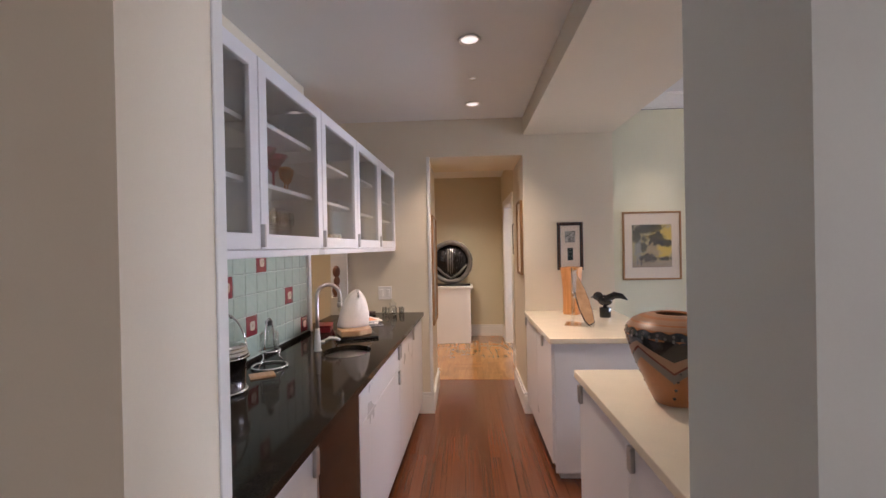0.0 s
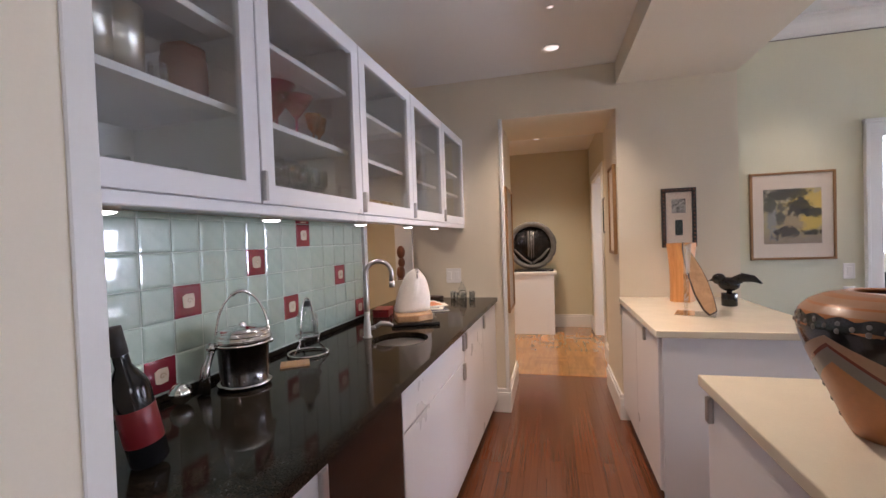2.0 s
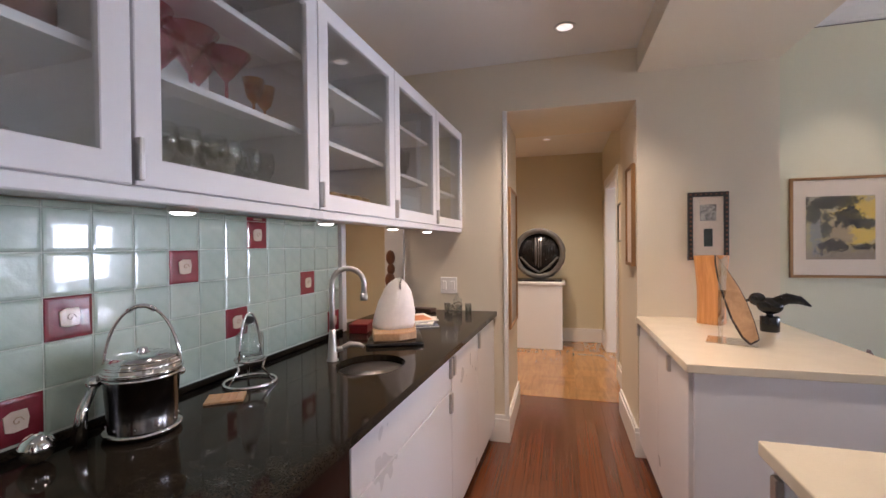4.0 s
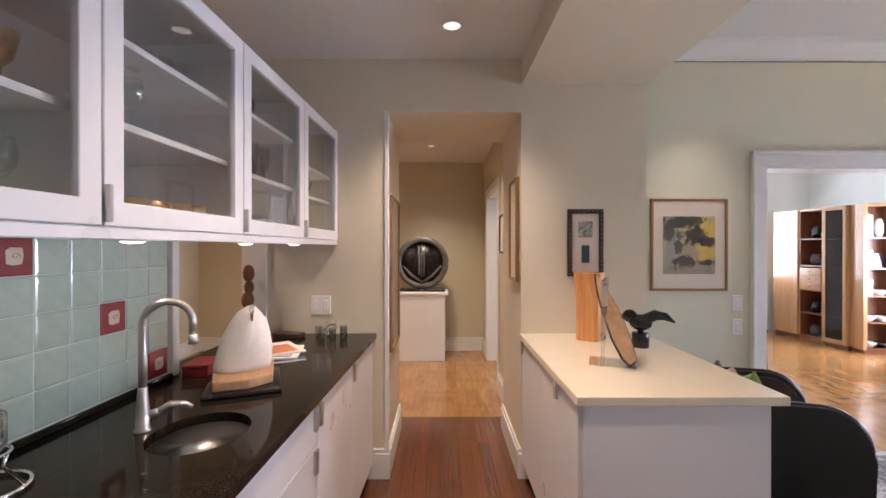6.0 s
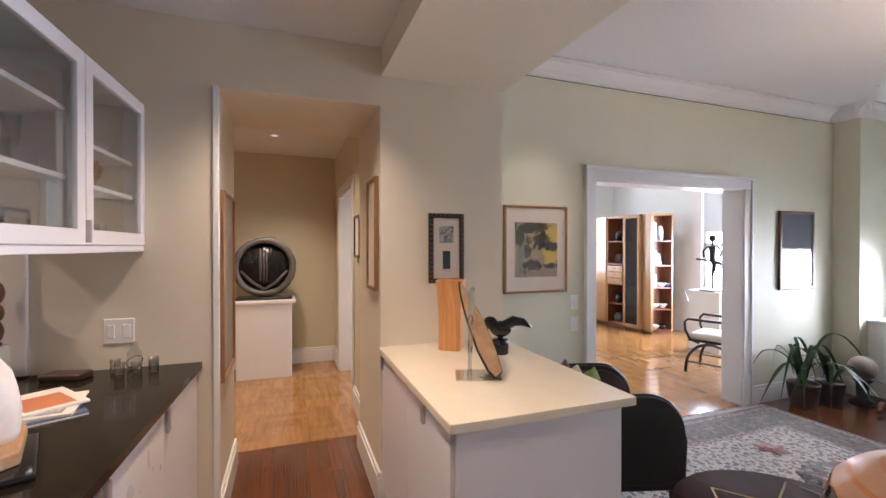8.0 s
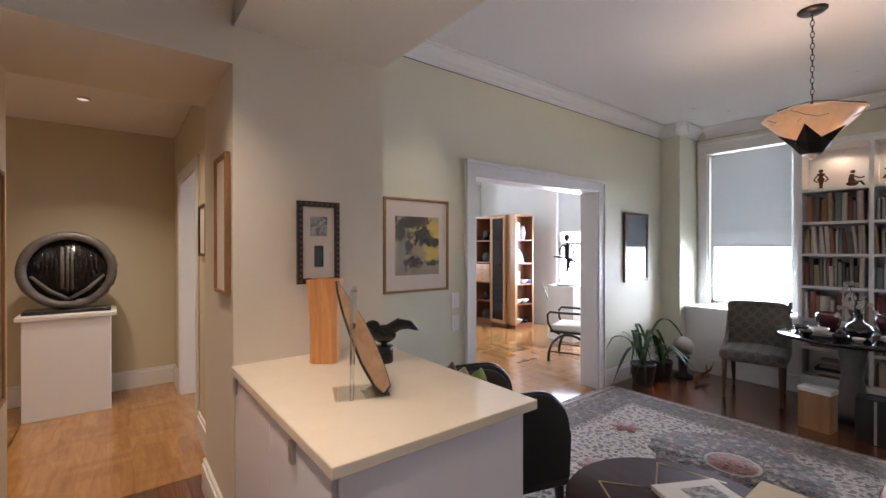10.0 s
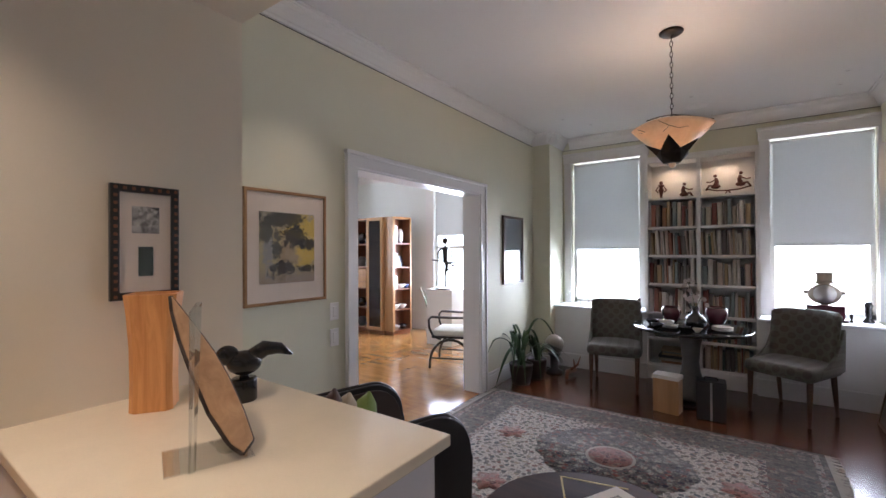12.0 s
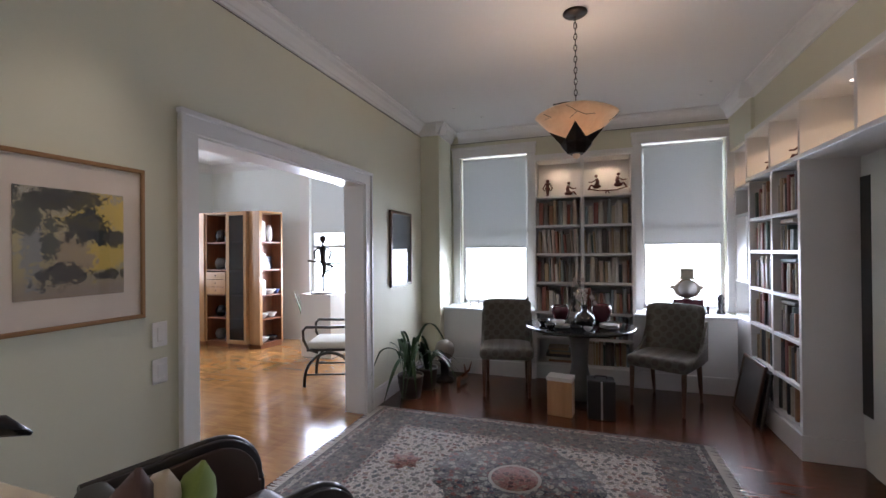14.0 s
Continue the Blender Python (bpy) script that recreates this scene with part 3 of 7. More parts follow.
def baseboard(points, h=0.165, d=0.022):
    """Baseboards along straight runs ((x, y), (x, y), outward normal)."""
    parts = []
    for (x0, y0), (x1, y1), (nx, ny) in points:
        a, b = Vector((x0, y0)), Vector((x1, y1))
        n = Vector((nx, ny))
        lo = Vector((min(a.x, b.x, a.x + nx * d, b.x + nx * d), min(a.y, b.y, a.y + ny * d, b.y + ny * d)))
        hi = Vector((max(a.x, b.x, a.x + nx * d, b.x + nx * d), max(a.y, b.y, a.y + ny * d, b.y + ny * d)))
        parts.append(box(lo.x, lo.y, 0, hi.x, hi.y, h - 0.03, 0.002))
        e = d * 0.35
        lo2 = Vector((min(a.x, b.x, a.x + nx * (d - e), b.x + nx * (d - e)), min(a.y, b.y, a.y + ny * (d - e), b.y + ny * (d - e))))
        hi2 = Vector((max(a.x, b.x, a.x + nx * (d - e), b.x + nx * (d - e)), max(a.y, b.y, a.y + ny * (d - e), b.y + ny * (d - e))))
        parts.append(box(lo2.x, lo2.y, h - 0.03, hi2.x, hi2.y, h, 0.004))
    return add(*parts)


built("baseboard_passage", baseboard([((-0.24, 4.42), (-0.098, 4.42), (0, -1)), ((-0.12, 4.42), (-0.12, 5.19), (1, 0)), ((0.708, 4.42), (0.775, 4.42), (0, -1)), ((0.73, 4.42), (0.73, 5.19), (-1, 0))], 0.19), "trim", "white painted baseboards of the passage", "baseboard")

# north wall of the living room with its wide opening
NY, NT = 4.77, 0.19
built("wall_north_west", box(1.52, NY, 0, 2.54, NY + NT, 2.95), "wall_sage", "pale sage wall with a watercolour on it", "wall")
built("wall_north_east", box(4.25, NY, 0, 6.3, NY + NT, 2.95), "wall_sage", "pale sage wall beside the wide opening", "wall")
built("wall_north_head", box(2.54, NY, 2.04, 4.25, NY + NT, 2.95), "wall_sage", "pale sage wall above the wide opening", "wall")


def casing(name, x0, x1, z1, y, w=0.09):
    bms = [box(x0 - w, y - 0.022, 0, x0 + 0.004, y, z1 - 0.004, 0.003), box(x1 - 0.004, y - 0.022, 0, x1 + w, y, z1 - 0.004, 0.003), box(x0 - w, y - 0.022, z1 - 0.004, x1 + w, y, z1 + w, 0.003)]
    bms += [box(x0 - w - 0.012, y - 0.036, 0, x0 - w + 0.014, y, z1 + w, 0.004), box(x1 + w - 0.014, y - 0.036, 0, x1 + w + 0.012, y, z1 + w, 0.004), box(x0 - w - 0.018, y - 0.04, z1 + w - 0.012, x1 + w + 0.018, y, z1 + w + 0.016, 0.004)]
    return built(name, add(*bms), "trim", "white moulded door casing round the wide opening", "door casing")


casing("trim_wide_opening", 2.54, 4.25, 2.04, NY)
built("trim_wide_jamb", add(box(2.54, NY - 0.004, 0, 2.556, NY + NT + 0.004, 2.024), box(4.234, NY - 0.004, 0, 4.25, NY + NT + 0.004, 2.024), box(2.54, NY - 0.004, 2.024, 4.25, NY + NT + 0.004, 2.04)), "trim", "white painted lining of the wide opening", "door casing")
built("baseboard_north", baseboard([((4.352, NY), (5.6, NY), (0, -1)), ((1.52, NY), (2.43, NY), (0, -1)), ((1.52, 4.42), (1.52, NY), (1, 0)), ((5.6, 4.54), (5.6, NY), (-1, 0))], 0.17), "trim", "white painted baseboards of the living room", "baseboard")

# window wall
WX = 6.06
WINS = ((3.49, 4.51, 1.48), (1.435, 2.42, 1.50))  # each window's casing from y to y, and the height of its shade's hem
bms = [box(WX + 0.02, 1.0, 0, 6.3, 6.0 - 1.2, 0.74), box(WX + 0.02, 1.0, 2.62, 6.3, 4.8, 2.95), box(WX + 0.02, 4.41, 0.74, 6.3, 4.8, 2.62), box(WX + 0.02, 2.33, 0.74, 6.3, 3.58, 2.62), box(WX + 0.02, 1.0, 0.74, 6.3, 1.53, 2.62)]
built("wall_east", add(*bms), "wall_sage", "pale sage window wall between tall windows", "wall")
built("pillar_east", box(5.6, 4.54, 0, WX + 0.02, NY, 2.92, 0.003), "wall_sage", "pale sage pier in the room's corner", "wall")
built("pier_south", box(5.42, 1.2, 2.44, WX + 0.02, 1.5, 2.92, 0.003), "wall_sage", "pale sage pier above the display shelves", "wall")
built("wall_south", add(box(0.6, 1.08, 0, 6.3, 1.2, 2.95), box(0.6, 1.2, 0, 0.74, 1.364, 2.95)), "wall_pale", "pale grey-green wall with a sliding door", "wall")
built("wall_south_frieze", box(1.52, 1.2, 2.445, 5.42, 1.47, 2.95), "wall_sage", "pale sage frieze above the lit display niches", "wall")
built("wall_kitchen", box(-3.2, 1.17, 0, -0.303, 1.445, 2.95), "wall_white", "plain off-white wall end beside the pantry counter", "wall")
built("wall_kitchen_head", box(-0.3, 1.17, 2.3, 0.6, 1.36, 2.95), "wall_white", "off-white head of the opening into the pantry", "wall")
built("trim_kitchen", box(-0.3035, 1.408, 0, -0.2975, 1.4455, 2.6, 0.002), "trim", "white edge trim at the end of the wall", "trim")

# galley left wall with its pass-through to the hall
lw = [box(-1.02, -3.0, 0, -0.885, -0.92, 2.7), box(-1.02, -0.92, 0, -0.885, 0.0, 0.885), box(-1.02, -0.92, 1.75, -0.885, 0.0, 2.19)]
wl = built("wall_pantry_left", add(*lw), "wall_cream", "cream pantry wall, open to the hall below and above the cabinets", "wall")
wl.matrix_world = G
ob = built("trim_pass_through", add(box(-1.03, -0.945, 0.92, -0.862, -0.90, 1.75, 0.003), box(-1.03, -0.05, 0.92, -0.875, -0.004, 1.75, 0.003)), "trim", "white painted jambs of the pass-through", "trim")
ob.matrix_world = G

# hall
built("wall_hall_back", box(-3.4, 7.75, 0, 0.95, 7.9, 2.95), "wall_tan", "warm tan wall at the back of the hall", "wall")
built("wall_hall_right", add(box(0.82, 5.19, 0, 0.95, 6.12, 2.95), box(0.82, 6.12, 2.1, 0.95, 7.22, 2.95), box(0.82, 7.22, 0, 0.95, 7.75, 2.95)), "wall_tan", "warm tan hall wall with a doorway", "wall")
built("wall_hall_left", box(-3.4, 1.4, 0, -3.2, 7.9, 2.95), "wall_tan", "warm tan wall at the far end of the hall", "wall")
built("baseboard_hall", baseboard([((-3.2, 7.75), (0.82, 7.75), (0, -1)), ((0.82, 5.19), (0.82, 6.04), (-1, 0)), ((0.82, 7.32), (0.82, 7.728), (-1, 0)), ((-3.2, 1.5), (-3.2, 7.75), (1, 0))], 0.19), "trim", "white painted baseboards of the hall", "baseboard")
built("trim_hall_door", add(box(0.80, 7.22, 0, 0.82, 7.31, 2.19, 0.004), box(0.80, 6.05, 0, 0.82, 6.12, 2.19, 0.004), box(0.80, 6.12, 2.10, 0.82, 7.22, 2.19, 0.004)), "trim", "white door casing in the hall", "door casing")
built("trim_hall_jamb", add(box(0.816, 7.204, 0, 1.104, 7.22, 2.084), box(0.816, 6.12, 0, 1.104, 6.136, 2.084), box(0.816, 6.12, 2.084, 1.104, 7.22, 2.10)), "trim", "white lining of the open doorway between hall and far room", "door casing")

# the room beyond the wide opening
built("wall_study_north", add(box(0.95, 9.25, 0, 5.1, 9.4, 3.05), box(5.9, 9.25, 0, 6.95, 9.4, 3.05), box(5.1, 9.25, 0, 5.9, 9.4, 0.95), box(5.1, 9.25, 2.7, 5.9, 9.4, 3.05)), "wall_pale", "pale wall at the back of the far room", "wall")
built("trim_study_window_north", add(box(5.02, 9.22, 0.87, 5.1, 9.25, 2.78, 0.003), box(5.9, 9.22, 0.87, 5.98, 9.25, 2.78, 0.003), box(5.1, 9.22, 2.7, 5.9, 9.25, 2.78, 0.003), box(5.1, 9.2, 0.9, 5.9, 9.25, 0.95, 0.003), box(5.1, 9.3, 1.78, 5.9, 9.34, 1.83, 0.003)), "trim", "white casing of the far room's second window", "window casing")
built("backdrop_north", box(4.9, 9.6, 0.7, 6.1, 9.62, 2.95), "outside", "bright overcast sky beyond the far window", "backdrop")
built("wall_study_west", add(box(0.95, 4.96, 0, 1.1, 6.12, 3.05), box(0.95, 6.12, 2.1, 1.1, 7.22, 3.05), box(0.95, 7.22, 0, 1.1, 9.4, 3.05)), "wall_pale", "pale wall of the far room", "wall")
built("wall_study_east", add(box(6.75, 4.9, 0, 6.9, 9.4, 0.35), box(6.75, 4.9, 2.78, 6.9, 9.4, 3.05), box(6.75, 4.9, 0.35, 6.9, 5.85, 2.78), box(6.75, 7.2, 0.35, 6.9, 9.4, 2.78)), "wall_pale", "pale window wall of the far room", "wall")
built("wall_study_return", box(6.3, 4.8, 0, 6.9, 4.96, 3.05), "wall_pale", "pale return wall of the far room", "wall")
built("trim_study_window", add(box(6.72, 7.18, 0.3, 6.75, 7.36, 2.8, 0.003), box(6.72, 5.75, 0.3, 6.75, 5.87, 2.8, 0.003), box(6.72, 5.75, 2.76, 6.75, 7.36, 2.88, 0.003)), "trim", "white casing of the far room's window", "window casing")

# the unseen kitchen behind the walk; its window opening is added for light
built("wall_back", add(box(-3.2, -3.4, 0, 6.3, -3.2, 2.95)), "wall_white", "plain off-white kitchen wall", "wall")
built("wall_back_left", box(-3.4, -3.4, 0, -3.2, 1.4, 2.95), "wall_white", "plain off-white kitchen wall", "wall")
built("wall_back_right", add(box(4.3, -3.2, 0, 4.5, 1.08, 0.9), box(4.3, -3.2, 2.4, 4.5, 1.08, 2.95), box(4.3, -3.2, 0.9, 4.5, -2.4, 2.4), box(4.3, -0.4, 0.9, 4.5, 1.08, 2.4)), "wall_white", "unseen off-white kitchen wall with an added opening for a fill lamp", "wall")

# ceilings
built("ceiling_galley", box(-1.3, 1.36, H_GAL, 0.735, 4.42, 2.94), "ceiling", "white pantry ceiling with recessed downlights", "ceiling")
built("ceiling_beam", box(0.735, 1.2, 2.49, 1.52, 4.42, 2.945), "wall_cream", "broad cream beam between pantry and living room", "ceiling")
built("ceiling_living", box(1.3, 1.0, H_LIV, 6.3, 4.96, 3.1), "ceiling", "white living room ceiling with moulded cornice", "ceiling")
built("ceiling_hall", add(box(-3.4, 5.19, H_HALL, 0.95, 7.9, 3.06), box(-3.4, 1.45, H_HALL, -1.02, 5.19, 3.06)), "ceiling", "white hall ceiling", "ceiling")
built("ceiling_study", box(0.95, 4.96, 2.98, 6.95, 9.4, 3.1), "ceiling", "white ceiling of the far room", "ceiling")
built("ceiling_kitchen", box(-3.4, -3.4, 2.7, 4.5, 1.17, 3.1), "ceiling", "white kitchen ceiling", "ceiling")


COVE = ((0.0, 0.0), (0.018, 0.0), (0.022, 0.016), (0.030, 0.022), (0.040, 0.05), (0.062, 0.08), (0.088, 0.096), (0.092, 0.108), (0.105, 0.112), (0.105, 0.128), (0.0, 0.128))


def cornice(runs, top):
    """A coved cornice: each run is ((x, y), (x, y), outward normal)."""
    bms = []
    for (x0, y0), (x1, y1), (nx, ny) in runs:
        bm = bmesh.new()
        ends = [[bm.verts.new((x + nx * o, y + ny * o, top - 0.13 + h)) for o, h in COVE] for x, y in ((x0, y0), (x1, y1))]
        n = len(COVE)
        for i in range(n):
            bm.faces.new((ends[0][i], ends[0][(i + 1) % n], ends[1][(i + 1) % n], ends[1][i]))
        bm.faces.new(ends[0])
        bm.faces.new(ends[1][::-1])
        bmesh.ops.recalc_face_normals(bm, faces=bm.faces[:])
        bms.append(bm)
    return add(*bms)


built("trim_cornice", cornice([((1.53, NY), (5.5, NY), (0, -1)), ((5.6, 4.44), (5.6, NY), (-1, 0)), ((5.5, 4.54), (WX, 4.54), (0, -1)), ((WX + 0.02, 1.5), (WX + 0.02, 4.44), (-1, 0)), ((1.6, 1.47), (5.42, 1.47), (0, 1)), ((5.42, 1.47), (5.42, 1.6), (-1, 0)), ((5.42, 1.5), (WX, 1.5), (0, 1))], H_LIV), "ceiling", "white coved plaster cornice", "cornice")
# thin dark strips drawn along the dark line below the cornice
built("trim_picture_rail", add(box(1.53, NY - 0.005, 2.784, 5.594, NY, 2.788), box(WX + 0.013, 1.5, 2.784, WX + 0.02, 4.54, 2.788)), "carved", "thin dark strip under the cornice", "picture rail")
built("trim_cornice_study", cornice([((1.1, 9.25), (6.75, 9.25), (0, -1)), ((6.75, 5.0), (6.75, 9.2), (-1, 0))], 2.98), "ceiling", "white plaster cornice of the far room", "cornice")


# ---- windows ----
def window(name, y0, y1, hem):
    root = thing(name, "tall white sash window with a half-lowered pale roller shade", "window", P(WX, 0), kind="structure")
    i0, i1 = y0 + 0.09, y1 - 0.09
    frame_bm = add(box(-0.012, y0, 0.77, 0.02, i0, 2.70, 0.003), box(-0.012, i1, 0.77, 0.02, y1, 2.70, 0.003), box(-0.018, y0 - 0.01, 2.60, 0.02, y1 + 0.01, 2.715, 0.003), box(-0.03, y0 - 0.02, 2.70, 0.02, y1 + 0.02, 2.73, 0.004))
    part("casing", frame_bm, "trim", root)
    part("sash", add(box(0.10, i0, 0.77, 0.135, i0 + 0.04, 2.6), box(0.10, i1 - 0.04, 0.77, 0.135, i1, 2.6), box(0.10, i0, 0.77, 0.135, i1, 0.82), box(0.10, i0, 2.56, 0.135, i1, 2.6), box(0.10, i0, 1.66, 0.135, i1, 1.70)), "trim", root)
    p = part("pane", box(0.115, i0 + 0.03, 0.8, 0.119, i1 - 0.03, 2.58), "pane", root)
    p.visible_shadow = False
    shade_ob = part("roller_shade", box(0.052, i0 + 0.028, hem, 0.0545, i1 - 0.028, 2.565), "shade_cloth", root, "pale grey roller shade cloth")
    part("hem_bar", box(0.048, i0 + 0.028, hem - 0.012, 0.058, i1 - 0.028, hem + 0.012, 0.003), "shade_cloth", shade_ob)
    part("roller", moved(tube([(0, i0 + 0.02, 0), (0, i1 - 0.02, 0)], 0.014, 10), pose(0.07, 0, 2.575)), "trim", root)
    return root


for n, (a, b, hem) in enumerate(WINS):
    window("window_%d" % (n + 1), a, b, hem)
sw = thing("window_3", "wide window of the far room with a pale roller shade", "window", P(6.75, 0), kind="structure")
part("sash", add(box(0.06, 5.85, 0.35, 0.1, 5.9, 2.78), box(0.06, 7.15, 0.35, 0.1, 7.2, 2.78), box(0.06, 5.85, 1.5, 0.1, 7.2, 1.55), box(0.06, 5.85, 0.35, 0.1, 7.2, 0.42)), "trim", sw)
p = part("pane", box(0.08, 5.88, 0.38, 0.084, 7.18, 2.76), "pane", sw)
p.visible_shadow = False
part("roller_shade", box(0.02, 5.88, 1.74, 0.023, 7.16, 2.74), "shade_cloth", sw, "pale grey roller shade cloth")
built("backdrop_sky", add(box(9.0, -2, -0.3, 9.1, 12, 6)), "outside", "bright hazy daylight beyond the windows", "sky")

# sill boxes under the two windows
for name, y0, y1 in (("window_seat", 3.46, 4.54), ("window_seat", 1.53, 2.455)):
    r = thing(name, "white panelled box with a ledge under the window", "window ledge", kind="structure")
    part("ledge", box(5.70, y0, 0.738, 6.15, y1, 0.766, 0.005), "sill", r)
    part("front_panel", box(5.745, y0, 0.17, 6.08, y1, 0.738), "trim", r)
    part("base", box(5.73, y0, 0, 6.08, y1, 0.17, 0.004), "trim", r)


# ---- bookcases ----
def books_on(x0, x1, z, hmax, front, place, lean=False, fill=0.94, small=0.0):
    """A row of single books from x0 to x1 along a shelf; place turns shelf space into the room's."""
    x = x0 + 0.008
    end = x0 + (x1 - x0) * fill
    while x < end:
        w = random.choice((0.016, 0.02, 0.024, 0.03, 0.036, 0.045)) * random.uniform(0.9, 1.15)
        h = min(hmax - 0.012, random.choice((0.2, 0.22, 0.24, 0.26, 0.28)) * random.uniform(0.94, 1.06))
        if random.random() < small:
            h *= 0.8
        d = random.uniform(0.14, 0.2)
        if x + w > x1 - 0.006:
            break
        ob = new("book", BOOKS[0 if random.random() < BOOK_DARK else 1])
        ob.matrix_world = place @ pose(x + w / 2, front + random.uniform(0.0, 0.02), z, 0, random.uniform(-1, 1) if not lean else random.uniform(-5, 1), 0) @ Matrix.Diagonal((w * 0.97, d, h, 1))
        tagged(ob, "cloth or paper bound book upright on a shelf", "book", "books on the shelves")
        x += w + (0.003 if random.random() < 0.93 else random.uniform(0.01, 0.03))


def pile_on(x0, x1, z, n, front, place):
    zz = z
    for _ in range(n):
        t, l = random.uniform(0.014, 0.034), random.uniform(0.2, min(0.3, x1 - x0 - 0.02))
        ob = new("book", BOOKS[random.random() < 0.7])
        ob.matrix_world = place @ pose((x0 + x1) / 2 + random.uniform(-0.02, 0.02), front, zz + t / 2, 0, 90, 0) @ Matrix.Diagonal((t, 0.2, l, 1)) @ pose(0, 0, -0.5)
        tagged(ob, "book lying flat in a pile on a shelf", "book", "books on the shelves")
        zz += t + 0.001


def book_mesh(material):
    # unit book: x is its thickness, y its depth behind the spine, z its height
    bm = add(box(-0.5, 0.03, 0, -0.42, 1, 1), box(0.42, 0.03, 0, 0.5, 1, 1), prism([(-0.5, 0.05), (-0.42, 0.0), (-0.2, -0.02), (0.2, -0.02), (0.42, 0.0), (0.5, 0.05)], 0, 1), box(-0.42, 0.05, 0.012, 0.42, 0.98, 0.988))
    return mesh_of("book", bm, material)


BOOKS = [book_mesh("book_a"), book_mesh("book_b")]
BOOK_DARK = 0.5

BZ = (0.18, 0.47, 0.75, 1.08, 1.40, 1.715, 2.04, 2.47)  # shelf tops of the bookcase between the windows
bc = thing("bookcase", "white built-in bookcase full of books between two windows", "bookcase", P(5.79, 2.46))
part("side_panel", box(0, -0.035, 0, 0.29, 0, 2.49, 0.002), "shelf_white", bc)
part("side_panel", box(0, 0.99, 0, 0.29, 1.025, 2.49, 0.002), "shelf_white", bc)
part("divider", box(0.002, 0.475, 0.18, 0.29, 0.51, 2.47, 0.002), "shelf_white", bc)
part("back_panel", box(0.27, 0, 0, 0.285, 0.99, 2.49), "shelf_white", bc)
part("plinth", box(-0.01, -0.035, 0, 0.02, 1.025, 0.16, 0.003), "shelf_white", bc)
for k, z in enumerate(BZ):
    for a, b in ((0, 0.475), (0.51, 0.99)):
        part("shelf", box(0.004, a, z - 0.028, 0.27, b, z, 0.002), "shelf_white", bc)
part("top_rail", box(-0.004, -0.035, 2.47, 0.29, 1.025, 2.51, 0.003), "shelf_white", bc)
TB = pose(5.80, 3.45, 0, 0, 0, -90)  # shelf space: x runs to the south, y into the shelf
random.seed(5)
for k in range(6):
    for a, b in ((0.0, 0.48), (0.515, 0.99)):
        hm = BZ[k + 1] - BZ[k] - 0.03
        BOOK_DARK = (0.4, 0.5, 0.35, 0.2, 0.12, 0.4)[k]
        if k == 1 and a == 0.0:
            pile_on(0.02, 0.30, BZ[k], 5, 0.03, TB)
            continue
        if k == 0 and a == 0.0:
            pile_on(0.06, 0.42, BZ[k], 6, 0.03, TB)
            continue
        books_on(a, b, BZ[k], hm, 0.02, TB, lean=(k == 4), fill=random.uniform(0.9, 1.0))

# right-hand bookcase with its display niches
RZ = (0.20, 0.48, 0.79, 1.10, 1.42, 1.70, 2.03)
rb = thing("bookcase", "white built-in bookcase along the wall, crowded with books", "bookcase", P(4.42, 1.22))
part("side_panel", box(0, -0.02, 0, 0.035, 0.31, 2.03, 0.002), "shelf_white", rb)
part("side_panel", box(0.965, -0.02, 0, 1.0, 0.31, 2.03, 0.002), "shelf_white", rb)
part("divider", box(0.475, 0, 0.2, 0.505, 0.308, 2.03, 0.002), "shelf_white", rb)
part("back_panel", box(0.035, -0.02, 0, 0.965, -0.005, 2.03), "shelf_white", rb)
part("plinth", box(-0.012, -0.03, 0, 1.0, 0.322, 0.17, 0.003), "shelf_white", rb)
for z in RZ[:-1]:
    for a, b in ((0.035, 0.475), (0.505, 0.965)):
        part("shelf", box(a, 0, z - 0.028, b, 0.306, z, 0.002), "shelf_white", rb)
RB = pose(5.385, 1.52, 0, 0, 0, 180)
for k in range(6):
    for a, b in ((0.0, 0.455), (0.49, 0.925)):
        BOOK_DARK = (0.6, 0.75, 0.55, 0.6, 0.35, 0.85)[k]
        hm = RZ[k + 1] - RZ[k] - 0.03
        if k in (2, 3, 4) and a > 0.3:
            books_on(a, a + 0.3, RZ[k], hm * 0.8, 0.03, RB, fill=0.97, small=0.5)
            pile_on(a + 0.03, a + 0.33, RZ[k] + hm * 0.8, 1, 0.03, RB)
        else:
            books_on(a, b, RZ[k], hm, 0.02, RB, fill=random.uniform(0.85, 1.0))

nc = thing("display_niche", "row of warmly lit white display niches above the bookcase", "display niche", P(0, 1.2))
part("bottom_shelf", box(2.4, 0, 2.03, 5.42, 0.35, 2.062, 0.003), "shelf_white", nc)
part("top_shelf", box(2.4, 0, 2.42, 5.42, 0.35, 2.46, 0.003), "shelf_white", nc)
part("back_panel", box(2.4, 0.0, 2.06, 5.42, 0.02, 2.42), "shelf_white", nc)
for x in (2.4, 3.1, 3.72, 4.37, 4.87, 5.385):
    part("divider", box(x, 0.02, 2.062, x + 0.03, 0.346, 2.42, 0.002), "shelf_white", nc)
ds = thing("corner_shelf", "narrow white corner display shelves beside the bookcase", "shelf", P(5.42, 1.2))
for z in (0.75, 1.1, 1.75, 2.03, 2.42):
    part("shelf", box(0, 0, z, 0.63, 0.26, z + 0.028, 0.003), "shelf_white", ds)
part("base", box(0, 0, 0, 0.66, 0.32, 0.165, 0.003), "shelf_white", ds)
part("back_panel", box(0, 0, 0.165, 0.63, 0.02, 2.45), "shelf_white", ds)
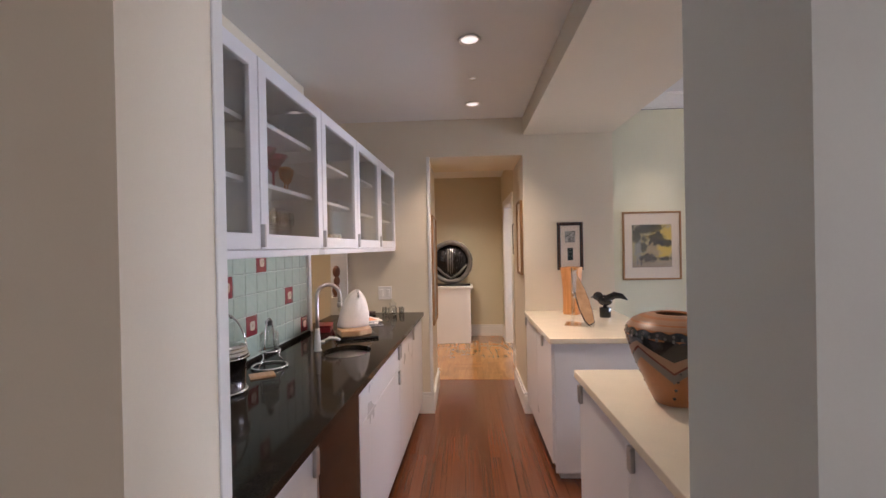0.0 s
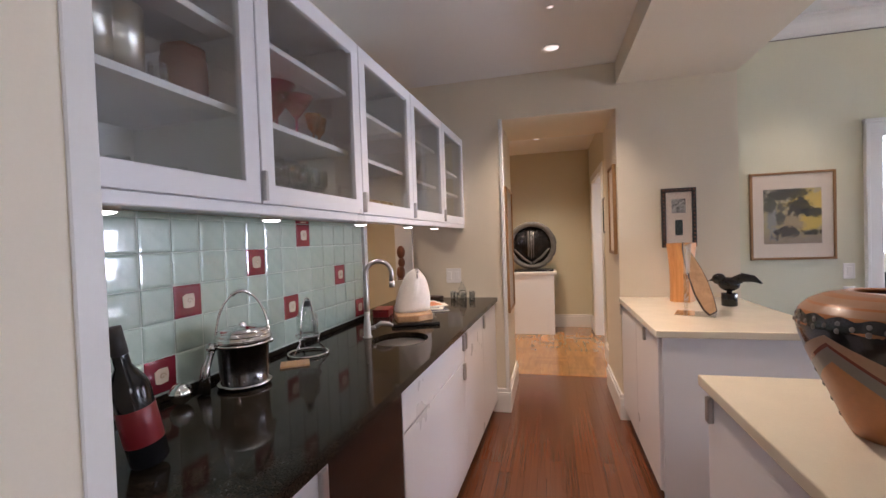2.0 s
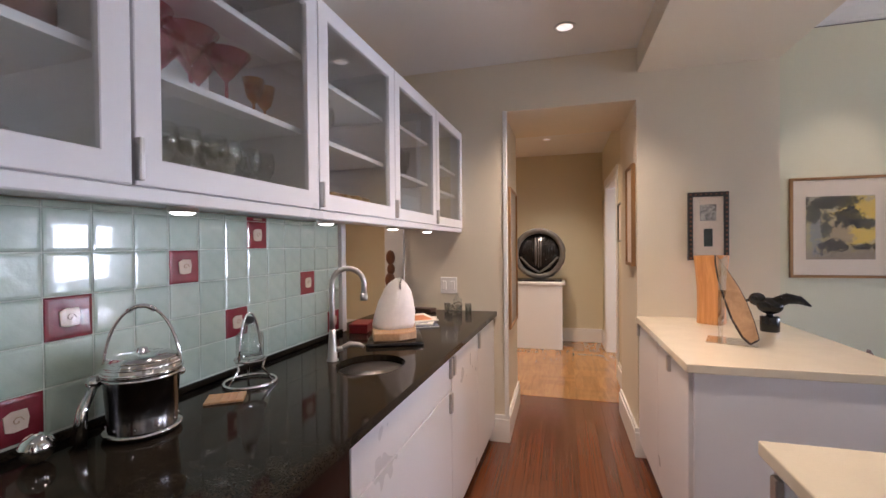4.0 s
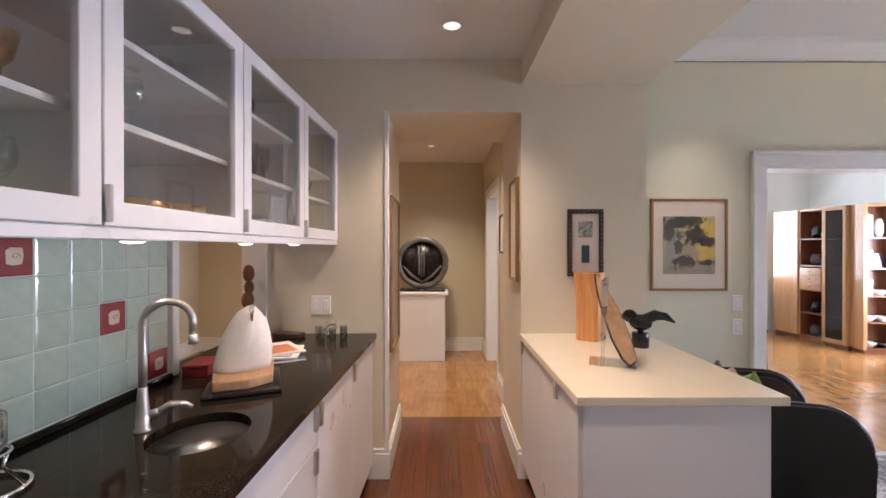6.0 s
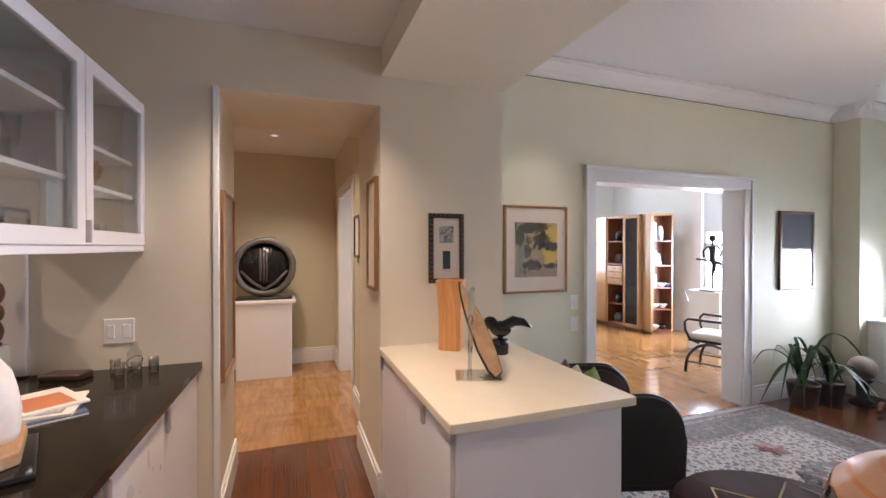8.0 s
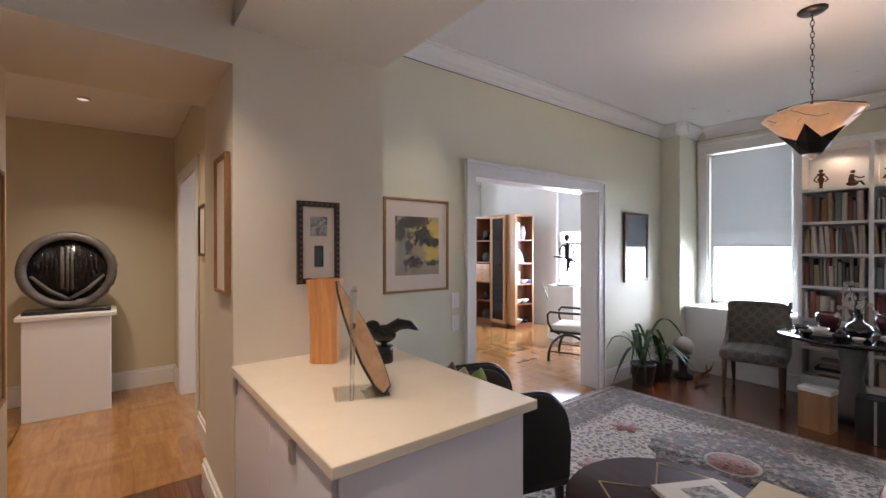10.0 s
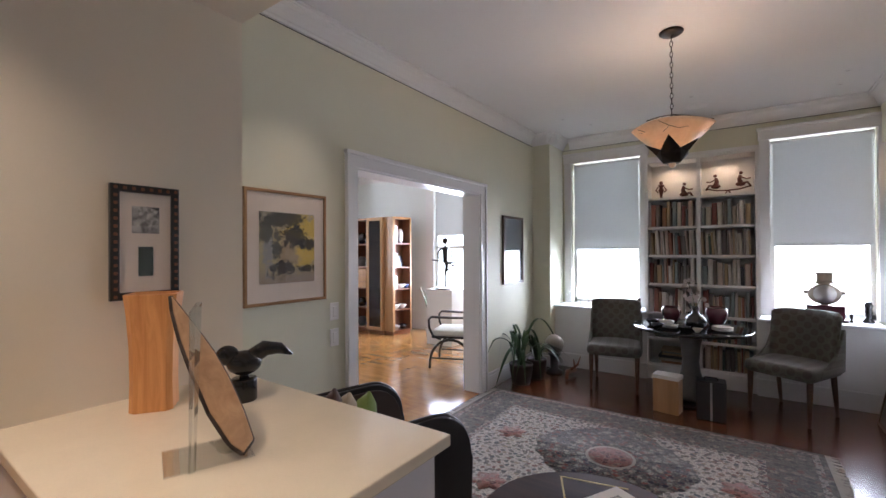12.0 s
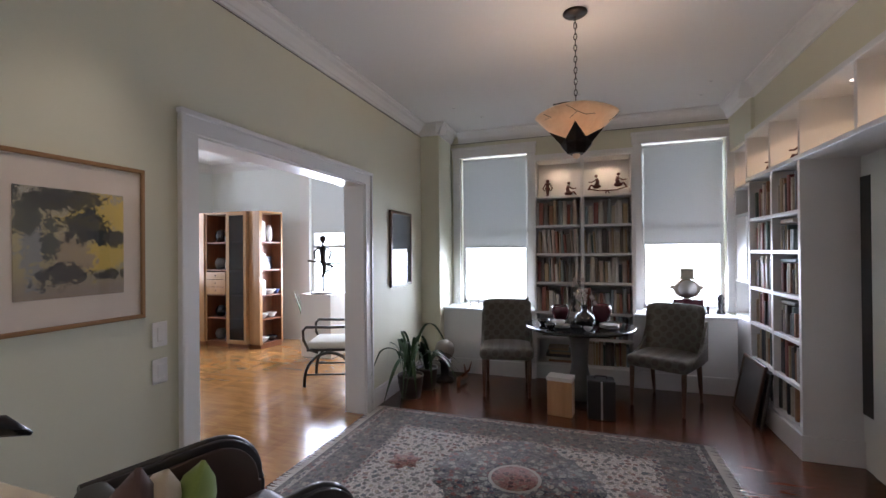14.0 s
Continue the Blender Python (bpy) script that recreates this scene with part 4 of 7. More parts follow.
part("lower_panel", box(0, 0.02, 0.165, 0.63, 0.29, 0.75), "shelf_white", ds)
part("end_panel", box(0.60, 0.02, 0.75, 0.634, 0.262, 2.45, 0.002), "shelf_white", ds)
part("front_panel", box(0.30, 0.235, 1.13, 0.60, 0.255, 1.748, 0.002), "shelf_white", ds)

# the sliding door beyond the bookcase end
dr = thing("door_sliding", "pale grey-green flush sliding door", "door", P(0, 1.2), kind="structure")
part("door_leaf", box(3.0, 0.0, 0.01, 4.28, 0.022, 1.98, 0.003), "wall_pale", dr)
# tall black strip filling the dark upright line beside the leaf
part("pull", box(4.285, 0.0, 0.36, 4.395, 0.02, 1.89, 0.002), "black_wood", dr, "tall black strip at the edge of the sliding door")

# niche lamps
for x, y, z in ((5.93, 2.72, 2.44), (5.93, 3.2, 2.44)):
    r = thing("niche_light", "small round lit spot in the top of the bookcase", "downlight", P(x, y, z), "niche lights")
    part("trim_ring", lathe([(0.022, 0), (0.034, 0), (0.034, 0.004), (0.022, 0.004)], 16), "trim", r)
    part("lens", lathe([(0.0, 0.001), (0.022, 0.001), (0.022, 0.003), (0.0, 0.003)], 16), "lamp_on", r)
    lamp("niche_lamp", "SPOT", look((x, y, z - 0.01), (x, y, z - 1)), 3.2, (1.0, 0.70, 0.42), 0.02, spot=150)
for x in (3.4, 4.05, 4.62, 5.12, 5.70):
    r = thing("niche_light", "small round lit spot in the top of a display niche", "downlight", P(x, 1.4, 2.414), "niche lights")
    part("lens", lathe([(0.0, 0.001), (0.022, 0.001), (0.022, 0.003), (0.0, 0.003)], 16), "lamp_on", r)
    lamp("niche_lamp", "SPOT", look((x, 1.4, 2.405), (x, 1.36, 2)), 4, (1.0, 0.66, 0.38), 0.02, spot=150)


# ---- recessed lights ----
def downlight(x, y, z, r=0.06, power=40, color=WARM, spot=95, lit=True):
    root = thing("downlight", "round recessed ceiling downlight, lit" if lit else "small round recessed ceiling light", "downlight", P(x, y, z), "recessed ceiling lights")
    part("trim_ring", lathe([(r * 0.78, 0.0), (r, -0.002), (r * 1.05, -0.006), (r * 0.78, -0.008), (r * 0.74, 0.0)], 28), "trim", root)
    part("lens", lathe([(0, -0.004), (r * 0.76, -0.004), (r * 0.76, -0.001), (0, -0.001)], 28), "downlight_on" if lit else "handle", root)
    if power:
        lamp("downlight_lamp", "SPOT", look((x, y, z - 0.02), (x, y + 0.001, z - 1)), power, color, 0.04, spot=spot, blend=0.9)


downlight(0.248, 2.94, H_GAL, 0.062, 70, (1.0, 0.775, 0.53), 108)
downlight(0.283, 4.01, H_GAL, 0.062, 70, (1.0, 0.775, 0.53), 108)
downlight(0.273, 3.48, H_GAL, 0.022, 0)
HALL = (1.0, 0.79, 0.53)
downlight(0.2, 5.75, H_HALL, 0.05, 52, HALL, 115)
downlight(0.1, 6.75, H_HALL, 0.05, 76, HALL, 115)
# these two are added out of view, to light the hall's left arm
downlight(-1.9, 6.2, H_HALL, 0.05, 65, HALL, 130)
downlight(-1.9, 4.0, H_HALL, 0.05, 70, HALL, 130)
for x, y in ((5.12, 4.2), (5.5, 4.0), (5.23, 1.85), (5.59, 1.85), (5.16, 2.96)):
    downlight(x, y, H_LIV, 0.022, 0, lit=False)
downlight(1.95, 4.2, H_LIV, 0.03, 0, lit=False)
lamp("picture_spot", "SPOT", look((1.98, 4.1, 2.88), (1.98, 4.8, 1.1)), 22, (1.0, 0.80, 0.58), 0.05, spot=54, blend=1.0)
sp = thing("ceiling_speaker", "round white flush ceiling speaker", "speaker", P(5.5, 2.94, H_LIV))
part("grille", lathe([(0, -0.006), (0.09, -0.006), (0.1, -0.002), (0.1, 0)], 28), "plastic", sp)


# ---- pantry: counter, cabinets, tiles (in the askew frame of the left run) ----
def in_g(x, y, z=0.0, rz=0.0):
    return G @ pose(x, y, z, 0, 0, rz)


CF, CT = -0.185, 0.915  # counter's front edge and top
ct = thing("countertop", "polished black-brown granite counter with an undermount sink cutout", "countertop", G)
SX0, SX1, SY0, SY1 = -0.57, -0.30, -1.60, -1.30


def slab_with_hole():
    bm = bmesh.new()
    outer = [(-0.87, -2.95), (CF, -2.95), (CF, 0.0), (-0.87, 0.0)]
    cxm, cym = (SX0 + SX1) / 2, (SY0 + SY1) / 2
    n = 28
    hole = [(cxm + (SX1 - SX0) / 2 * math.cos(2 * math.pi * i / n), cym + (SY1 - SY0) / 2 * math.sin(2 * math.pi * i / n)) for i in range(n)]
    for z in (CT, CT - 0.03):
        vo, vh = [bm.verts.new((x, y, z)) for x, y in outer], [bm.verts.new((x, y, z)) for x, y in hole]
        eo = [bm.edges.new((vo[i], vo[(i + 1) % 4])) for i in range(4)]
        eh = [bm.edges.new((vh[i], vh[(i + 1) % n])) for i in range(n)]
        bmesh.ops.triangle_fill(bm, edges=eo + eh, use_beauty=True)
        if z == CT:
            to, th = vo, vh
    for top, low, m in ((to, vo, 4), (th, vh, n)):
        for i in range(m):
            bm.faces.new((top[i], top[(i + 1) % m], low[(i + 1) % m], low[i]))
    bmesh.ops.recalc_face_normals(bm, faces=bm.faces[:])
    return bm


part("slab", slab_with_hole(), "granite", ct)
part("upstand", box(-0.872, -2.95, CT + 0.001, -0.856, -0.95, CT + 0.022, 0.003), "granite", ct)
part("ledge_slab", box(-1.0, -0.915, CT - 0.02, -0.873, -0.01, CT, 0.003), "granite", ct)
sk = thing("sink", "oval brushed steel undermount bar sink", "sink", in_g((SX0 + SX1) / 2, (SY0 + SY1) / 2, CT - 0.03))
bowl = lathe([(1.04, 0.0), (1.0, -0.004), (0.97, -0.08), (0.86, -0.12), (0.25, -0.135), (0.0, -0.137), (0.0, -0.14), (0.3, -0.14), (0.9, -0.126), (1.02, -0.08), (1.06, -0.004)], 32)
part("bowl", moved(bowl, Matrix.Diagonal(((SX1 - SX0) / 2, (SY1 - SY0) / 2, 1, 1))), "steel", sk)
part("drain", lathe([(0, -0.131), (0.03, -0.131), (0.034, -0.134), (0.034, -0.136), (0, -0.136)], 18), "chrome", sk)

fc = thing("faucet", "brushed steel gooseneck bar faucet beside the sink", "faucet", in_g(-0.61, -1.45, CT))
part("base", lathe([(0.024, 0), (0.024, 0.005), (0.019, 0.010), (0.018, 0.06), (0.0135, 0.11), (0.0125, 0.13), (0, 0.13)], 20), "steel", fc)
neck = [(0, 0, 0.12), (0, 0, 0.2), (0, 0, 0.31)] + arc(0.065, 0.315, 0.065, 180, 0, 12) + [(0.13, 0, 0.27)]
part("spout", moved(tube(neck, 0.0115, 12), pose(0, 0, 0, 0, 0, 28)), "steel", fc)
part("nozzle", moved(tube([(0.13, 0, 0.275), (0.13, 0, 0.245)], 0.015, 12), pose(0, 0, 0, 0, 0, 28)), "steel", fc)
part("lever", add(tube([(0.012, 0.008, 0.045), (0.035, 0.022, 0.05)], 0.011, 10), tube([(0.035, 0.022, 0.05), (0.06, 0.035, 0.066), (0.095, 0.05, 0.062), (0.115, 0.058, 0.052)], 0.008, 10, [0.011, 0.012, 0.010, 0.006])), "steel", fc, "curved steel lever handle")

# base cabinets
def base_cabinet(y0, y1, drawers, handle_at=None, dark=False):
    r = thing("base_cabinet" if not dark else "wine_fridge", "white lacquered flat-front base cabinet" if not dark else "built-in beverage fridge with a dark glass front", "cabinet" if not dark else "fridge", G, "" if dark else "pantry base cabinets")
    part("body", box(-0.86, y0 + 0.001, 0.1, CF - 0.042, y1 - 0.001, CT - 0.032), "lacquer", r)
    part("toe_kick", box(-0.8, y0, 0, CF - 0.09, y1, 0.1), "lacquer", r)
    if dark:
        d = part("door", box(CF - 0.04, y0 + 0.004, 0.11, CF - 0.018, y1 - 0.004, CT - 0.04, 0.003), "black_stone", r, "dark smoked glass door")
        part("frame_strip", box(CF - 0.04, y0 - 0.004, 0.11, CF - 0.016, y0 + 0.004, CT - 0.04), "steel", r)
        return
    zs = drawers
    for z0, z1 in zip(zs, zs[1:]):
        d = part("door", box(CF - 0.04, y0 + 0.003, z0 + 0.002, CF - 0.018, y1 - 0.003, z1 - 0.002, 0.002), "lacquer", r)
        hy = (y0 + 0.012) if handle_at == "near" else (y1 - 0.04)
        part("pull", box(CF - 0.019, hy, z1 - 0.10, CF - 0.004, hy + 0.028, z1 - 0.01, 0.003), "handle", d, "satin nickel tab pull")


base_cabinet(-2.95, -2.50, (0.1, CT - 0.036), "far")
base_cabinet(-2.50, -2.02, (0.1, CT - 0.036), dark=True)
base_cabinet(-2.02, -1.10, (0.1, 0.72, CT - 0.036), "far")
base_cabinet(-1.10, -0.56, (0.1, CT - 0.036), "near")
base_cabinet(-0.56, -0.03, (0.1, CT - 0.036), "near")

# upper cabinets with glass doors
UB, UT, UF = 1.51, 2.19, -0.43
YB = (0.0, -0.60, -1.20, -1.80, -2.40, -2.95)


def upper_cabinet(y1, y0, shelves):
    r = thing("wall_cabinet", "white wall cabinet with a glazed door and glassware inside", "wall cabinet", G, "glazed pantry wall cabinets")
    part("side_panel", box(-0.865, y0, UB, UF - 0.024, y0 + 0.018, UT), "lacquer", r)
    part("side_panel", box(-0.865, y1 - 0.018, UB, UF - 0.024, y1 - 0.001, UT), "lacquer", r)
    part("top_panel", box(-0.865, y0, UT - 0.02, UF - 0.024, y1, UT), "lacquer", r)
    part("bottom_panel", box(-0.865, y0 + 0.018, UB, UF - 0.024, y1 - 0.018, UB + 0.02), "lacquer", r)
    part("back_panel", box(-0.868, y0, UB, -0.855, y1, UT), "lacquer", r)
    for z in shelves:
        part("shelf", box(-0.855, y0 + 0.018, z, UF - 0.05, y1 - 0.018, z + 0.018, 0.001), "lacquer", r)
    door = part("door", moved(ring_frame(y0 + 0.003, UB - 0.004, y1 - 0.003, UT - 0.002, 0.055, -UF, -UF + 0.02, 0.002), pose(0, 0, 0, 0, 0, 90)), "lacquer", r)
    pane = part("pane", box(UF - 0.013, y0 + 0.05, UB + 0.045, UF - 0.010, y1 - 0.05, UT - 0.05), "pane", door, "clear glass pane")
    pane.visible_shadow = False
    part("pull", box(UF - 0.004, y0 + 0.002, UB + 0.004, UF + 0.014, y0 + 0.012, UB + 0.085, 0.002), "handle", door, "satin nickel tab pull")
    return r


SHELVES = ((1.725, 1.884), (1.732, 1.970), (1.744, 1.948), (1.744, 1.982), (1.744, 1.955))  # undersides, from the far cabinet on
for a, b, zs in zip(YB, YB[1:], SHELVES):
    upper_cabinet(a, b, zs)
lr = single("light_rail", box(UF - 0.03, -2.94, UB - 0.034, UF - 0.004, -0.001, UB - 0.005, 0.003), "lacquer", "white light rail board under the wall cabinets", "light rail", G)
for y in (-0.3, -0.85, -1.5, -2.15, -2.7):
    r = thing("puck_light", "round lit under-cabinet puck light", "puck light", in_g(-0.60, y, UB - 0.022), "under-cabinet lights")
    part("trim_ring", lathe([(0.026, 0.022), (0.036, 0.022), (0.036, -0.008), (0.03, -0.012), (0.026, -0.008)], 20), "steel", r)
    part("lens", lathe([(0, -0.017), (0.02, -0.0165), (0.028, -0.013), (0.028, -0.003), (0, -0.003)], 20), "puck_on", r)
    lamp("puck_lamp", "SPOT", G @ look((-0.60, y, UB - 0.04), (-0.60, y + 0.001, 0.9)), 1.1, SOFTWARM, 0.02, spot=120)


# glassware and bowls inside
def stem_glass(red=False):
    return lathe([(0.03, 0), (0.03, 0.003), (0.005, 0.008), (0.004, 0.06), (0.014, 0.068), (0.03, 0.09), (0.034, 0.12), (0.028, 0.15), (0.026, 0.15), (0.032, 0.12), (0.028, 0.092), (0.0, 0.074)], 14)


def tumbler(r=0.03, h=0.09):
    return lathe([(r * 0.85, 0), (r, h), (r * 0.93, h), (r * 0.78, 0.008), (0, 0.008)], 14)


GLASS_MESHES = {
    "wine_glass": mesh_of("wine_glass", stem_glass(), "clear"),
    "tumbler": mesh_of("tumbler", tumbler(), "clear"),
    "small_glass": mesh_of("small_glass", tumbler(0.022, 0.06), "clear"),
    "goblet_red": mesh_of("red_goblet", lathe([(0.036, 0), (0.036, 0.003), (0.005, 0.008), (0.004, 0.07), (0.012, 0.078), (0.058, 0.14), (0.056, 0.14), (0.01, 0.083), (0, 0.08)], 20), "red_glass"),
    "goblet_amber": mesh_of("amber_goblet", lathe([(0.030, 0), (0.030, 0.003), (0.005, 0.008), (0.004, 0.05), (0.022, 0.07), (0.034, 0.125), (0.032, 0.125), (0.02, 0.075), (0, 0.058)], 18), "amber_glass"),
    "flute": mesh_of("glass_flute", lathe([(0.028, 0), (0.028, 0.003), (0.004, 0.008), (0.004, 0.05), (0.018, 0.07), (0.024, 0.16), (0.022, 0.16), (0.016, 0.075), (0, 0.06)], 16), "clear"),
    "jar_lidded": mesh_of("lidded_jar", lathe([(0.05, 0), (0.055, 0.01), (0.055, 0.11), (0.048, 0.12), (0.052, 0.124), (0.052, 0.138), (0.02, 0.146), (0.012, 0.158), (0, 0.16)], 20), "figure_a"),
    "bowl_gold": mesh_of("gilt_bowl", lathe([(0.02, 0), (0.045, 0.01), (0.052, 0.04), (0.05, 0.055), (0.046, 0.055), (0.045, 0.02), (0, 0.01)], 18), "antique_gilt"),
    "teapot": mesh_of("pewter_pot", add(lathe([(0.035, 0), (0.055, 0.03), (0.06, 0.06), (0.045, 0.09), (0.012, 0.1), (0.012, 0.115), (0, 0.118)], 20), tube([(0, 0.055, 0.05), (0, 0.085, 0.06), (0, 0.105, 0.09)], 0.008, 8)), "pewter"),
    "cylinder": mesh_of("steel_shaker", lathe([(0.04, 0), (0.043, 0.15), (0.04, 0.155), (0.037, 0.15), (0.034, 0.005), (0, 0.005)], 18), "steel"),
    "plate_glass": mesh_of("glass_dish", lathe([(0.04, 0), (0.07, 0.012), (0.085, 0.03), (0.082, 0.03), (0.068, 0.016), (0, 0.006)], 20), "clear"),
}
KINDS = {
    "wine_glass": ("wine_glass", "clear stemmed wine glass in the cabinet", "glass"), "tumbler": ("tumbler", "clear glass tumbler in the cabinet", "glass"),
    "small_glass": ("shot_glass", "small clear glass in the cabinet", "glass"), "goblet_red": ("red_goblet", "cranberry red glass goblet", "goblet"),
    "goblet_amber": ("amber_goblet", "amber glass goblet in the cabinet", "goblet"), "flute": ("flute_glass", "tall slim clear flute glass", "glass"), "jar_lidded": ("lidded_jar", "dark red lidded jar in the cabinet", "jar"),
    "bowl_gold": ("gilt_bowl", "small gilt bowl in the cabinet", "bowl"), "teapot": ("teapot", "dark pewter pot with a spout", "teapot"),
    "cylinder": ("cocktail_shaker", "tall polished steel shaker", "shaker"), "plate_glass": ("glass_dish", "shallow clear glass dish", "dish"),
}


def set_out(kind, y0, y1, z, n, rows=1, grow=1.0):
    name, label, cat = KINDS[kind]
    for i in range(n):
        for j in range(rows):
            ob = new(name, GLASS_MESHES[kind])
            y = y0 + (y1 - y0) * (i + 0.5) / n + random.uniform(-0.01, 0.01)
            s = grow * random.uniform(0.97, 1.03)
            ob.matrix_world = in_g(-0.56 - 0.10 * j + random.uniform(-0.015, 0.015), y, z, random.uniform(0, 360)) @ Matrix.Diagonal((s, s, s, 1))
            tagged(ob, label, cat, "glassware in the pantry cabinets")


random.seed(11)
Z1 = UB + 0.0205
ZM = [(a + 0.0185, b + 0.0185) for a, b in SHELVES]
set_out("small_glass", -2.9, -2.42, Z1, 6, 2)
set_out("plate_glass", -2.9, -2.78, ZM[4][0], 1)
set_out("cylinder", -2.80, -2.62, ZM[4][0], 2)
set_out("small_glass", -2.62, -2.55, ZM[4][0], 1)
set_out("jar_lidded", -2.55, -2.43, ZM[4][0], 1)
set_out("plate_glass", -2.85, -2.5, ZM[4][1], 3)
set_out("wine_glass", -2.34, -1.84, Z1, 7, 3)
set_out("goblet_red", -2.34, -1.99, ZM[3][0], 3, 2, 1.1)
set_out("goblet_amber", -1.99, -1.84, ZM[3][0], 2, 1, 0.95)
set_out("small_glass", -2.3, -1.9, ZM[3][1], 5, 2)
set_out("bowl_gold", -1.72, -1.28, Z1, 5, 2, 1.1)
set_out("wine_glass", -1.72, -1.5, ZM[2][0], 2, 2)
set_out("plate_glass", -1.45, -1.3, ZM[2][0], 1, 1, 0.7)
set_out("flute", -1.72, -1.6, ZM[2][1], 2)
set_out("small_glass", -1.55, -1.3, ZM[2][1], 3, 2)
set_out("small_glass", -1.12, -0.68, Z1, 6, 2)
set_out("flute", -1.1, -0.68, ZM[1][0], 4, 1, 1.05)
set_out("tumbler", -1.1, -0.75, ZM[1][0], 3, 2, 0.9)
set_out("teapot", -1.1, -0.85, ZM[1][1], 1, 1, 1.1)
set_out("tumbler", -0.5, -0.1, Z1, 4, 1, 0.8)
set_out("goblet_amber", -0.5, -0.12, ZM[0][0], 4, 1, 0.95)
set_out("plate_glass", -0.5, -0.2, ZM[0][1], 2)

# pillowed glass tiles on the back wall
TP = 0.1113
tiles = thing("wall_tiles", "backsplash of pale green glazed glass tiles with dark red accents", "backsplash", G, kind="structure")
part("grout", box(-0.884, -2.94, CT, -0.874, -0.962, UB - 0.002), "grout", tiles)


def tile_mesh(name, material):
    h, e = TP / 2 - 0.0010, 0.009
    bm = bmesh.new()
    rings = [[bm.verts.new((x, sy * (h - d), sz * (h - d))) for sy, sz in ((-1, -1), (1, -1), (1, 1), (-1, 1))] for x, d in ((0.0, 0.0), (0.0060, 0.0006), (0.0078, 0.0025), (0.0089, e))]
    for a, b in zip(rings, rings[1:]):
        for i in range(4):
            bm.faces.new((a[i], a[(i + 1) % 4], b[(i + 1) % 4], b[i]))
    bm.faces.new(rings[-1])
    bmesh.ops.recalc_face_normals(bm, faces=bm.faces[:])
    return mesh_of(name, bm, material)


tg, trd, tcr = tile_mesh("tile", "tile_green"), tile_mesh("tile", "tile_red"), mesh_of("tile_inset", prism([(-0.022, -0.02), (-0.006, -0.025), (0.02, -0.022), (0.024, 0.004), (0.02, 0.024), (-0.01, 0.025), (-0.025, 0.016)], 0.0, 0.003, 0.001), "tile_cream")
tdt = mesh_of("tile_mark", add(tube([(0.012 * math.cos(a * 0.9) * (1 - a / 9), 0.012 * math.sin(a * 0.9) * (1 - a / 9), 0.003) for a in range(8)], 0.0011, 5)), "clay_cream")
RED = {(0, 0), (2, 2), (5, 4), (5, 5), (8, 3), (6, 1), (11, 2), (12, 0)}  # counted from the far end, and upwards
ny = 17
for i in range(ny):
    for k in range(6):
        z0 = 0.94 + k * 0.11
        cut = min(0.11, UB - 0.003 - z0) / TP
        if cut < 0.15:
            continue
        red = (i, k) in RED
        ob = new("tile", trd if red else tg)
        ob.parent = tiles
        ob.matrix_local = pose(-0.8795, -0.962 - TP * (i + 0.5), z0 + TP * cut / 2) @ Matrix.Diagonal((1, 1, cut, 1))
        if red:
            ob["label"] = "dark red tile with a cream spiral square"
            for me, nm in ((tcr, "inset"), (tdt, "spiral")):
                c = new(nm, me)
                c.parent = ob
                c.matrix_local = pose(0.009 if nm == "inset" else 0.011, 0, 0, 90, 0, 90) @ Matrix.Diagonal((1, 1 / 1.0, 1, 1))


# ---- pantry: the white counters on the living room side ----
def island(name, label, x0, y0, x1, y1, over=0.0):
    r = thing(name, label, "kitchen island")
    part("worktop", box(x0, y0, CT - 0.035, x1, y1, CT, 0.004, 2), "quartz", r, "cream quartz worktop")
    return r


i1 = island("island", "white lacquered counter unit with a cream quartz top", 0.72, 3.27, 1.50, 4.419)
part("body", box(0.755, 3.305, 0.1, 1.43, 4.417, CT - 0.036), "lacquer", i1)
part("toe_kick", box(0.79, 3.34, 0, 1.42, 4.417, 0.1), "lacquer", i1)
part("end_panel", box(0.75, 3.285, 0.06, 1.44, 3.303, CT - 0.037, 0.002), "lacquer", i1)
for k, (a, b) in enumerate(((3.31, 3.86), (3.866, 4.41))):
    d = part("door", box(0.735, a, 0.11, 0.754, b, CT - 0.038, 0.002), "lacquer", i1)
    part("pull", box(0.72, a + 0.27 if k == 0 else a + 0.5, CT - 0.12, 0.736, a + 0.30 if k == 0 else a + 0.53, CT - 0.05, 0.003), "handle", d, "satin nickel tab pull")
i2 = island("island", "white lacquered counter unit with a cream quartz top beside the opening", 0.70, 1.37, 1.50, 2.60)
part("body", box(0.735, 1.37, 0.1, 1.43, 2.565, CT - 0.036), "lacquer", i2)
part("toe_kick", box(0.78, 1.37, 0, 1.40, 2.53, 0.1), "lacquer", i2)
for a, b in ((1.39, 1.97), (1.976, 2.56)):
    d = part("door", box(0.716, a, 0.11, 0.734, b, CT - 0.038, 0.002), "lacquer", i2)
    part("pull", box(0.70, b - 0.05, CT - 0.13, 0.717, b - 0.02, CT - 0.05, 0.003), "handle", d, "satin nickel tab pull")


# ---- living room furniture ----
def smooth(bm, cuts=0):
    for f in bm.faces:
        f.smooth = True
    return bm


def pad(x0, y0, z0, x1, y1, z1, r=0.03):
    """A soft upholstered block."""
    return smooth(box(x0, y0, z0, x1, y1, z1, r, 4))


